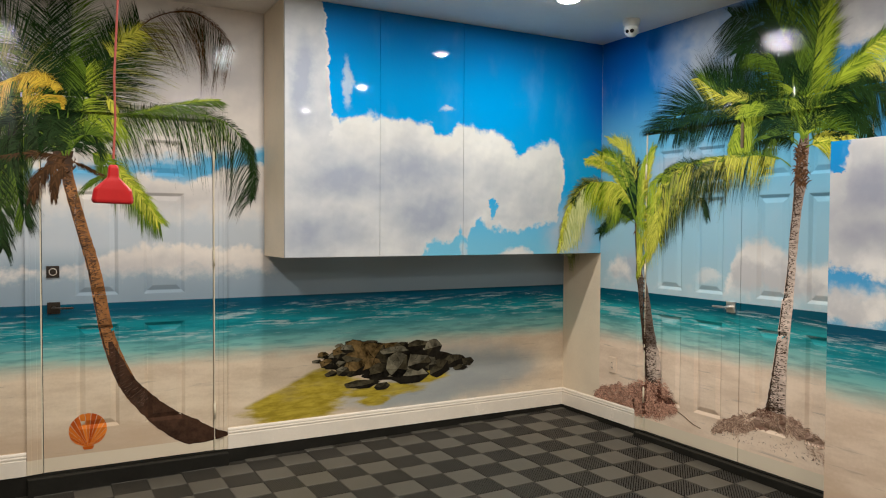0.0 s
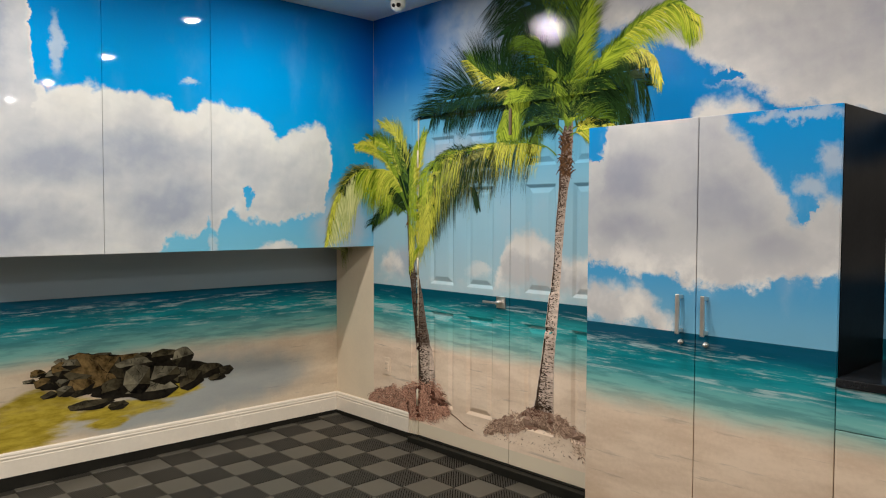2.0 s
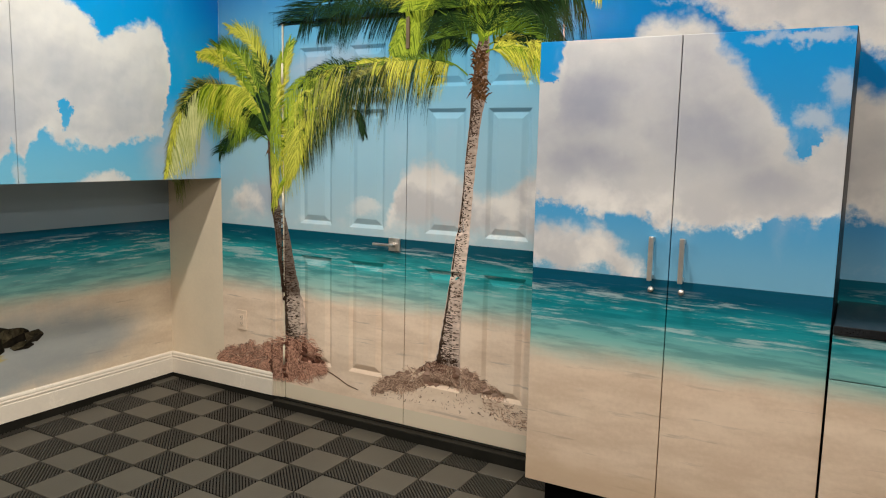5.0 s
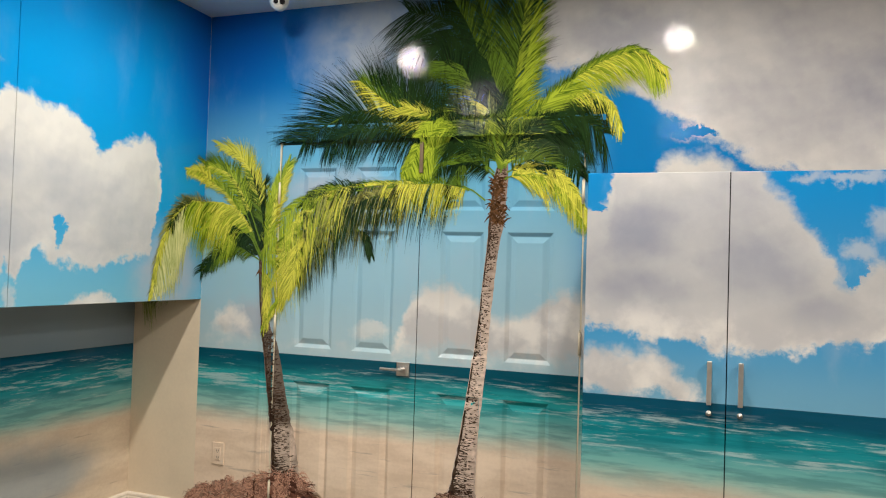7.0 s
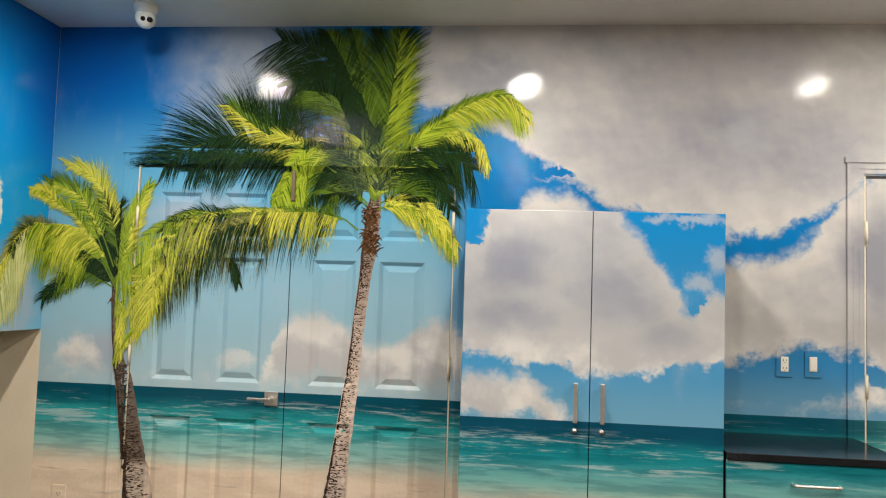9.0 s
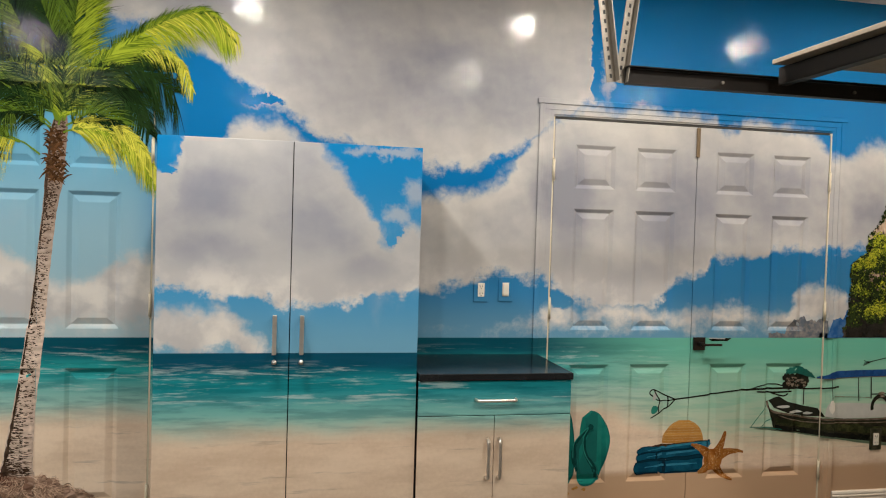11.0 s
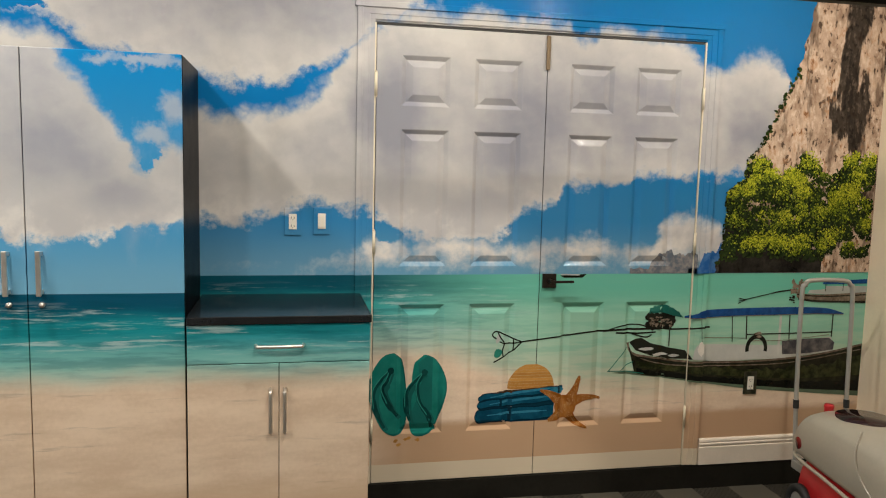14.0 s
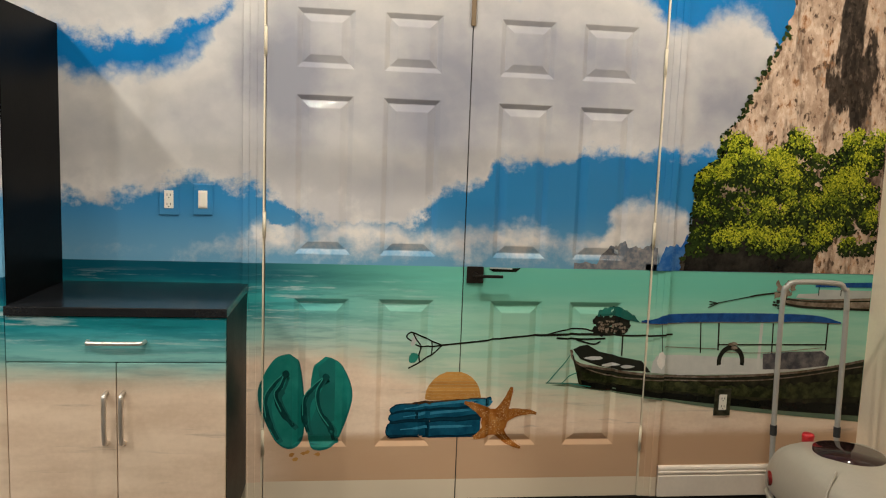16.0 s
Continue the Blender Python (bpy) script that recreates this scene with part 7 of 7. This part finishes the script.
part("tyre", tyre.bm, black_mat, boat, "black tyre fender")
flat("tyre_rope", boat, rail_mat, 0.0040, lambda pr: [pr.blob(-1.085 + random.uniform(-0.03, 0.02), 0.642 + random.uniform(-0.012, 0.012), 0.012, 0.006, 7, 0.4, random.uniform(-0.6, 0.6), 0.0006) for _ in range(7)], "pale rope tied round the tyre")
shaft = flat("shaft", boat, black_mat, 0.0028, line([(0.119, 0.640), (-0.034, 0.657), (-0.194, 0.677), (-0.345, 0.686), (-0.522, 0.689), (-0.665, 0.685), (-0.834, 0.692)], [0.007] * 15 + [0.010] * 12 + [0.008] * 10), "long black propeller shaft")
for pts, w in (([(0.119, 0.640), (0.170, 0.660), (0.204, 0.676), (0.242, 0.691), (0.260, 0.673), (0.240, 0.655)], 0.006), ([(0.119, 0.640), (0.156, 0.603), (0.200, 0.573), (0.251, 0.545)], 0.006), ([(0.119, 0.640), (0.160, 0.634), (0.202, 0.633), (0.225, 0.642)], 0.006),
               ([(0.235, 0.688), (0.220, 0.660), (0.202, 0.633), (0.210, 0.60), (0.206, 0.572)], 0.006), ([(0.160, 0.656), (0.158, 0.630), (0.160, 0.602)], 0.005), ([(-0.30, 0.684), (-0.37, 0.704), (-0.45, 0.712), (-0.50, 0.700)], 0.006),
               ([(-0.345, 0.672), (-0.45, 0.668), (-0.55, 0.672)], 0.008), ([(-0.43, 0.665), (-0.50, 0.648), (-0.53, 0.660)], 0.007), ([(-0.53, 0.680), (-0.55, 0.71)], 0.010)):
    flat("fork", shaft, black_mat, 0.0030, line(pts, w, 4))
flat("blade", shaft, teal_mat, 0.0028, lambda pr: pr.blob(0.232, 0.587, 0.018, 0.024, 10, 0.15, 0.5))
flat("blade", shaft, pale_mat, 0.0026, lambda pr: pr.blob(0.232, 0.657, 0.010, 0.026, 10, 0.15, 0.3))
engine = flat("engine", boat, black_mat, 0.0032, lambda pr: [pr.blob(-0.575 + random.uniform(-0.06, 0.06), 0.725 + random.uniform(-0.025, 0.03), 0.022, 0.017, 8, 0.35, 0, 0.001) for _ in range(34)], "black outboard engine block")
tagged(engine, kind="stuff")
flat("engine_detail", engine, rail_mat, 0.0044, lambda pr: [pr.blob(-0.575 + random.uniform(-0.055, 0.055), 0.725 + random.uniform(-0.025, 0.02), 0.0065, 0.0045, 6, 0.5, random.uniform(0, 3), 0.001) for _ in range(40)])
flat("cover", engine, teal_mat, 0.0046, lambda pr: pr.band([(-0.510, 0.762), (-0.58, 0.766), (-0.64, 0.750), (-0.69, 0.740)], [(-0.516, 0.785), (-0.58, 0.802), (-0.64, 0.785), (-0.685, 0.750)], 8, 1, 0.004), "teal engine cover")
for pts in ([(-0.41, 0.60), (-0.36, 0.54), (-0.316, 0.486)], [(-0.44, 0.53), (-0.40, 0.505), (-0.375, 0.484)], [(-0.310, 0.486), (-0.392, 0.484), (-0.50, 0.470)]):
    flat("rope", boat, teal_mat, 0.0030, line(pts, 0.004, 4))

plate("outlet", -1.073, 0.405, "socket", island("print stained plate", (0.020, 0.022, 0.012), (0.13, 0.115, 0.075), grain=30, own=0.1, detail=7), "wall outlet with ivory insert in a printed plate")
boat2 = thing("boat_print", place_east(-1.5, 0.80, 0), "small printed far boat with engine on the mural", "mural picture")
flat("hull", boat2, rail_mat, 0.0012, lambda pr: pr.band([(-1.300, 0.835), (-1.330, 0.821), (-1.470, 0.811), (END, 0.806)], [(-1.296, 0.862), (-1.330, 0.850), (-1.470, 0.846), (END, 0.858)], 8, 2))
flat("strake", boat2, black_mat, 0.0016, line([(-1.30, 0.848), (-1.40, 0.838), (-1.50, 0.836), (END, 0.842)], 0.006))
flat("waterline", boat2, black_mat, 0.0016, line([(-1.31, 0.826), (-1.42, 0.812), (END, 0.804)], 0.010))
flat("cabin", boat2, pale_mat, 0.0014, lambda pr: pr.poly([(-1.36, 0.852), (-1.37, 0.868), (-1.46, 0.872), (-1.462, 0.888), (END, 0.886), (END, 0.855), (-1.47, 0.846)]))
flat("canopy", boat2, blue_mat, 0.0018, lambda pr: pr.poly([(-1.442, 0.898), (-1.447, 0.914), (END, 0.922), (END, 0.900)]))
for u_ in (-1.46, -1.56):
    flat("post", boat2, black_mat, 0.0017, line([(u_, 0.900), (u_, 0.862)], 0.004, 3))
tagged(flat("engine", boat2, rail_mat, 0.0022, lambda pr: [pr.blob(-1.310 + random.uniform(-0.04, 0.04), 0.882 + random.uniform(-0.028, 0.03), 0.013, 0.009, 7, 0.5, random.uniform(0, 3), 0.0006) for _ in range(24)]), kind="stuff")
tagged(flat("propeller", boat2, black_mat, 0.0022, lambda pr: [pr.blob(-1.275 + random.uniform(-0.012, 0.012), 0.822 + random.uniform(-0.018, 0.018), 0.007, 0.005, 6, 0.5, 0, 0.0006) for _ in range(10)]), kind="stuff")
flat("shaft", boat2, black_mat, 0.0020, line([(-0.983, 0.818), (-1.140, 0.850), (-1.20, 0.862), (-1.30, 0.874)], [0.004] * 8 + [0.007] * 11))
for q_ in ((-0.982, 0.832), (-0.978, 0.806)):
    flat("fork", boat2, black_mat, 0.0022, line([(-1.02, 0.824), q_], 0.004, 3))
boat3 = thing("boat_print", place_east(-0.1, 0.94, 0), "tiny printed boat on the horizon", "mural picture")
flat("hull", boat3, black_mat, 0.0012, lambda pr: pr.poly([(-0.055, 0.948), (-0.075, 0.938), (-0.165, 0.938), (-0.185, 0.955)]))
flat("canopy", boat3, pale_mat, 0.0016, lambda pr: pr.poly([(-0.06, 0.950), (-0.06, 0.956), (-0.15, 0.954), (-0.15, 0.948)]))

# flip-flops, towels, straw hat, starfish
sole_mat = island("print teal rubber sole", (0.008, 0.17, 0.14), (0.026, 0.30, 0.25), grain=9, own=0.2, detail=3)
strap_mat = island("print dark teal strap", (0.002, 0.030, 0.030), (0.010, 0.11, 0.10), grain=22, own=0.3)
sole_light = island("print pale teal rubber", (0.020, 0.24, 0.19), (0.045, 0.36, 0.30), grain=26, own=0.3)
flip_edge = island("print teal sole edge", (0.01, 0.09, 0.08), (0.012, 0.16, 0.14))
LEFT_SOLE = [(0.714, 0.605), (0.765, 0.589), (0.807, 0.530), (0.833, 0.458), (0.823, 0.379), (0.792, 0.299), (0.757, 0.243), (0.709, 0.222), (0.666, 0.252), (0.656, 0.332), (0.659, 0.435), (0.669, 0.526), (0.685, 0.585)]
RIGHT_SOLE = [(0.577, 0.594), (0.526, 0.572), (0.486, 0.508), (0.471, 0.435), (0.491, 0.347), (0.529, 0.250), (0.581, 0.216), (0.630, 0.228), (0.642, 0.298), (0.633, 0.401), (0.630, 0.499), (0.614, 0.571)]
LEFT_STRAPS = ([(0.726, 0.521), (0.768, 0.481), (0.802, 0.422), (0.795, 0.344), (0.753, 0.257)], [(0.726, 0.521), (0.742, 0.476), (0.764, 0.435), (0.737, 0.367), (0.693, 0.309)])
RIGHT_STRAPS = ([(0.571, 0.508), (0.616, 0.469), (0.651, 0.421), (0.654, 0.348), (0.638, 0.286)], [(0.571, 0.508), (0.603, 0.446), (0.593, 0.371), (0.552, 0.306), (0.538, 0.250)])


def closed(points, n=5, shift=(0, 0), grow=1.0):
    """A smooth closed outline, which may be grown about its middle."""
    c = sum((Vector(q) for q in points), Vector((0, 0))) / len(points)
    loop = bend([(*q, 0) for q in (points[-2:] + points + points[:2])], n)[2 * n:-2 * n]
    return [((q.x - c.x) * grow + c.x + shift[0], (q.y - c.y) * grow + c.y + shift[1]) for q in loop[:-1]]


for sole, straps in ((LEFT_SOLE, LEFT_STRAPS), (RIGHT_SOLE, RIGHT_STRAPS)):
    mid_ = sum((Vector(q) for q in sole), Vector((0, 0))) / len(sole)
    flop = thing("flip_flop_print", place_east(mid_.x, 0.22, 0), "printed teal rubber flip-flop standing in the sand", "mural picture", "pair of printed flip-flops")
    flat("sole_edge", flop, flip_edge, 0.0014, lambda pr: pr.poly(closed(sole, 5, (-0.004, -0.004))))
    flat("sole", flop, sole_mat, 0.0020, lambda pr: pr.poly(closed(sole, 5, (0, 0), 0.975)))
    for k, strap in enumerate(straps):
        flat("strap_shade", flop, flip_edge, 0.0028, line([(q[0] - 0.012, q[1] - 0.012) for q in strap], [0.010] * 8 + [0.026] * 12 + [0.018] * 5, 6))
        flat("strap", flop, strap_mat, 0.0034, line(strap, [0.012] * 6 + [0.017] * 9 + [0.024] * 6 + [0.014] * 4, 6))
        flat("strap_edge", flop, sole_light, 0.0038, line([(q[0] + 0.006, q[1] + 0.004) for q in strap[:4]], 0.004, 6), "lighter rim of the strap")
    flat("toe_post", flop, strap_mat, 0.0042, lambda pr: pr.blob(straps[0][0][0], straps[0][0][1], 0.014, 0.016, 10, 0.08))

towel_mat = island("print blue towel", (0.003, 0.050, 0.095), (0.014, 0.17, 0.28), grain=12, own=0.2, detail=8)
towel_dark = island("print dark blue towel", (0.001, 0.012, 0.022), (0.004, 0.035, 0.060), grain=40)
towel_pale = island("print light blue towel", (0.020, 0.16, 0.26), (0.05, 0.28, 0.40), grain=34, own=0.3, detail=7)
towels = thing("towel_print", place_east(0.12, 0.25, 0), "printed stack of folded blue towels on sand", "mural picture")
for k, (z0, z1, u0, u1, lift) in enumerate(((0.252, 0.320, 0.334, -0.045, 0.016), (0.318, 0.358, 0.324, -0.060, 0.032), (0.354, 0.388, 0.320, -0.090, 0.040))):
    def fold(pr, inset=0.0, z0=z0, z1=z1, u0=u0, u1=u1, lift=lift):
        n, low_, up_ = 24, [], []
        for j in range(n + 1):
            u = u0 - inset * 0.4 - (0.0045 * j if j <= 5 else 0.0225 + (u0 - u1 - 0.0225) * (j - 5) / (n - 5))
            rnd = math.sqrt(max(0.02, 1 - (1 - min(1, j / 5)) ** 2))
            mid_ = (z0 + z1) / 2 + lift * j / n + 0.0025 * math.sin(j * 0.9 + k)
            low_.append((u, mid_ - ((z1 - z0) / 2 - inset) * rnd))
            up_.append((u, mid_ + ((z1 - z0) / 2 - inset * 0.6) * rnd))
        strip(pr, low_, up_)
    flat("fold_line", towels, towel_dark, 0.0012 + 0.0006 * k, fold, "dark crease between the towels")
    flat("towel", towels, towel_mat, 0.0015 + 0.0006 * k, lambda pr: fold(pr, 0.007))
    flat("towel_light", towels, towel_pale, 0.0017 + 0.0006 * k, line([(u0 - 0.06, (z0 + z1) / 2 + 0.008), ((u0 + u1) / 2, (z0 + z1) / 2 + lift * 0.5 + 0.010), (u1 + 0.03, (z0 + z1) / 2 + lift + 0.006)], [0.004] * 3 + [0.011] * 8 + [0.004] * 3), "lighter top of the fold")
flat("towel_shade", towels, towel_dark, 0.0010, lambda pr: pr.poly([(0.325, 0.258), (0.312, 0.385), (-0.06, 0.412), (-0.04, 0.262)]), "dark gaps of the towel stack")
flat("towel_corner", towels, towel_pale, 0.0040, lambda pr: pr.poly([(-0.010, 0.398), (-0.045, 0.414), (-0.072, 0.418), (-0.098, 0.408), (-0.085, 0.386), (-0.05, 0.380)]), "pale turned corner of a towel")
straw_mat = island("print straw", (0.30, 0.12, 0.03), (0.60, 0.32, 0.09), grain=50)
hat = thing("hat_print", place_east(0.09, 0.42, 0), "printed straw sun hat on the towels", "mural picture")
for k in range(9):
    def weave(pr, k=k):
        z0 = 0.415 + 0.0130 * k
        r0, r1 = (0.112 * math.sqrt(max(0, 1 - (j * 0.0130 / 0.120) ** 2.2)) for j in (k, k + 0.96))
        strip(pr, [(0.066 - r0 * (j / 7 - 1), z0) for j in range(15)], [(0.066 - r1 * (j / 7 - 1), z0 + 0.0125) for j in range(15)])
    flat("straw_band", hat, straw_mat, 0.0010, weave)
flat("brim", hat, leaf_brown, 0.0026, line([(0.30, 0.388), (0.22, 0.400), (0.10, 0.408), (0.0, 0.417), (-0.06, 0.422)], [0.006] * 6 + [0.014] * 10 + [0.008] * 9))
star_mat = island("print orange starfish", (0.24, 0.075, 0.012), (0.62, 0.28, 0.070), grain=24, own=0.15, detail=8)
star_ridge = island("print starfish bumps", (0.20, 0.06, 0.01), (0.78, 0.50, 0.22), grain=50)
star = thing("starfish_print", place_east(-0.13, 0.33, 0), "printed orange starfish leaning on the towels", "mural picture")
centre = Vector((-0.105, 0.322))
for tip, w, sway in (((-0.172, 0.468), 0.062, 0.008), ((-0.278, 0.358), 0.060, -0.022), ((0.020, 0.406), 0.062, 0.012), ((-0.217, 0.214), 0.052, 0.018), ((-0.022, 0.258), 0.076, -0.010)):
    tip = Vector(tip)
    side = Vector((-(tip - centre).y, (tip - centre).x)).normalized()
    at = lambda f, tip=tip, side=side, sway=sway: centre.lerp(tip, f) + side * sway * math.sin(math.pi * f)
    flat("arm", star, star_mat, 0.0046, lambda pr, at=at, w=w: pr.ribbon([at(k / 10) for k in range(11)], [w * 1.25 * (1.0 - 0.84 * (k / 10) ** 0.8) * random.uniform(0.93, 1.07) for k in range(11)]))
    flat("ridge", star, star_ridge, 0.0056, lambda pr, at=at: [pr.blob(*(at(0.05 + 0.9 * random.random()) + Vector((random.uniform(-0.013, 0.013), random.uniform(-0.013, 0.013)))), 0.0019, 0.0019, 5, 0.3, 0, 0.0004) for k in range(90)])
flat("disc", star, star_mat, 0.0050, lambda pr: pr.blob(*centre, 0.056, 0.056, 14, 0.05))
pr = Print(place_east, 0.0012)
for u, z in ((0.70, 0.195), (0.685, 0.175), (0.655, 0.20), (0.64, 0.205), (0.60, 0.195)):
    pr.blob(u, z, 0.011, 0.008, 7, 0.3)
solo("pebble_print", pr.bm, straw_mat, "printed small shells on the sand", "mural picture", kind="stuff")

# ---- floor ----
tile_light = plain("grey floor tile plastic", (0.090, 0.080, 0.062), 0.45, vary=0.12, scale=2.5, fine=90, relief=0.12)
tile_rib = plain("dark ribbed floor tile plastic", (0.040, 0.035, 0.027), 0.5, vary=0.15, scale=2.5, fine=90, relief=0.12)
under = plain("black floor underlay", (0.006, 0.006, 0.006), 0.8, spec=0.1)
X0, X1, Y0, Y1 = XW, XB - 0.012, YS, YA - 0.012
bm = bmesh.new()
vs = [bm.verts.new((x, y, floor_z(x, y) - 0.012 - d)) for d in (0, 0.12) for x, y in ((X0, Y0), (X1, Y0), (X1, Y1), (X0, Y1))]
for f in ((0, 1, 2, 3), (7, 6, 5, 4), (0, 4, 5, 1), (1, 5, 6, 2), (2, 6, 7, 3), (3, 7, 4, 0)):
    bm.faces.new([vs[k] for k in f])
floor = solo("floor", bm, under, "grey checkered floor of ribbed plastic garage tiles", "floor", kind="structure")
CELL = 0.1955


def slab(verts, faces, mats, lo, hi, mat):
    """A tile piece with chamfered top edge, no underside."""
    c, n = 0.0016, len(verts)
    (x0, y0), (x1, y1) = lo, hi
    for i, z in ((0, -0.012), (0, -0.0016), (c, 0.0)):
        verts += [(x0 + i, y0 + i, z), (x1 - i, y0 + i, z), (x1 - i, y1 - i, z), (x0 + i, y1 - i, z)]
    for r in (0, 4):
        faces += [(n + r + k, n + r + (k + 1) % 4, n + r + 4 + (k + 1) % 4, n + r + 4 + k) for k in range(4)]
    faces.append((n + 8, n + 9, n + 10, n + 11))
    mats += [mat] * 9


def tile_mesh():
    """Four cells: two smooth, two of narrow ribs."""
    verts, faces, mats = [], [], []
    g = 0.0007
    for cx, cy in ((0, 0), (1, 1)):
        slab(verts, faces, mats, (cx * CELL + g, cy * CELL + g), ((cx + 1) * CELL - g, (cy + 1) * CELL - g), 0)
    for cx, cy in ((1, 0), (0, 1)):
        n, c = 20, CELL - 2 * g
        for k in range(n):
            lo_, hi_ = (-c + 2 * c * (k + e) / n for e in (0.0, 0.58))
            cut = lambda d: [(max(0, d), max(0, -d)), (min(c, c + d), min(c, c - d))]
            (a0, a1), (b0, b1) = cut(lo_), cut(hi_)
            ring = [a0, b0]
            if lo_ < 0 < hi_:
                ring = [a0, (0, 0), b0]
            far_ = [b1, a1]
            if lo_ < 0 < hi_:
                far_ = [b1, (c, c), a1]
            ring = ring + far_
            m0 = len(verts)
            for z in (-0.010, 0.0):
                verts += [(cx * CELL + g + q[0], cy * CELL + g + q[1], z) for q in ring]
            r = len(ring)
            faces.append(tuple(m0 + r + i for i in range(r)))
            faces += [(m0 + i, m0 + (i + 1) % r, m0 + r + (i + 1) % r, m0 + r + i) for i in range(r)]
            mats += [1] * (r + 1)
    me = bpy.data.meshes.new("floor_tile")
    me.from_pydata(verts, [], faces)
    me.materials.append(tile_light)
    me.materials.append(tile_rib)
    me.polygons.foreach_set("material_index", mats)
    return me


tile = tile_mesh()
slope = Matrix(((1, 0, 0.0), (0, 1, 0.0), (0.022, 0.0155, 1))).to_4x4()
GX, GY = 3.776 - CELL / 2 - 9 * CELL, 4.394 - CELL / 2 - 8 * CELL     # a cell corner of the pattern
near, far = [], []
for i in range(-13, 7):
    for j in range(-13, 8):
        x, y = GX + i * 2 * CELL, GY + j * 2 * CELL
        if x > X1 - 0.02 or y > Y1 - 0.02 or x + 2 * CELL < X0 + 0.02 or y + 2 * CELL < Y0 + 0.02:
            continue
        if x > -1.3:
            near.append((x, y))
        else:
            far.append((x, y))
for x, y in near:
    ob = new("tile", tile)
    ob.parent = floor
    ob.matrix_basis = Matrix.Translation((x, y, floor_z(x, y))) @ slope
if far:
    verts, faces, mats = [], [], []
    src = [v.co.copy() for v in tile.vertices]
    polys = [tuple(q.vertices) for q in tile.polygons]
    kinds = [q.material_index for q in tile.polygons]
    for x, y in far:
        n = len(verts)
        verts += [(x + v.x, y + v.y, v.z + floor_z(x + v.x, y + v.y)) for v in src]
        faces += [tuple(n + k for k in q) for q in polys]
        mats += kinds
    me = bpy.data.meshes.new("tile_field")
    me.from_pydata(verts, [], faces)
    me.materials.append(tile_light)
    me.materials.append(tile_rib)
    me.polygons.foreach_set("material_index", mats)
    ob = new("tile_field", me)
    ob.parent = floor
    tagged(ob, "more floor tiles behind the walk", kind="stuff")
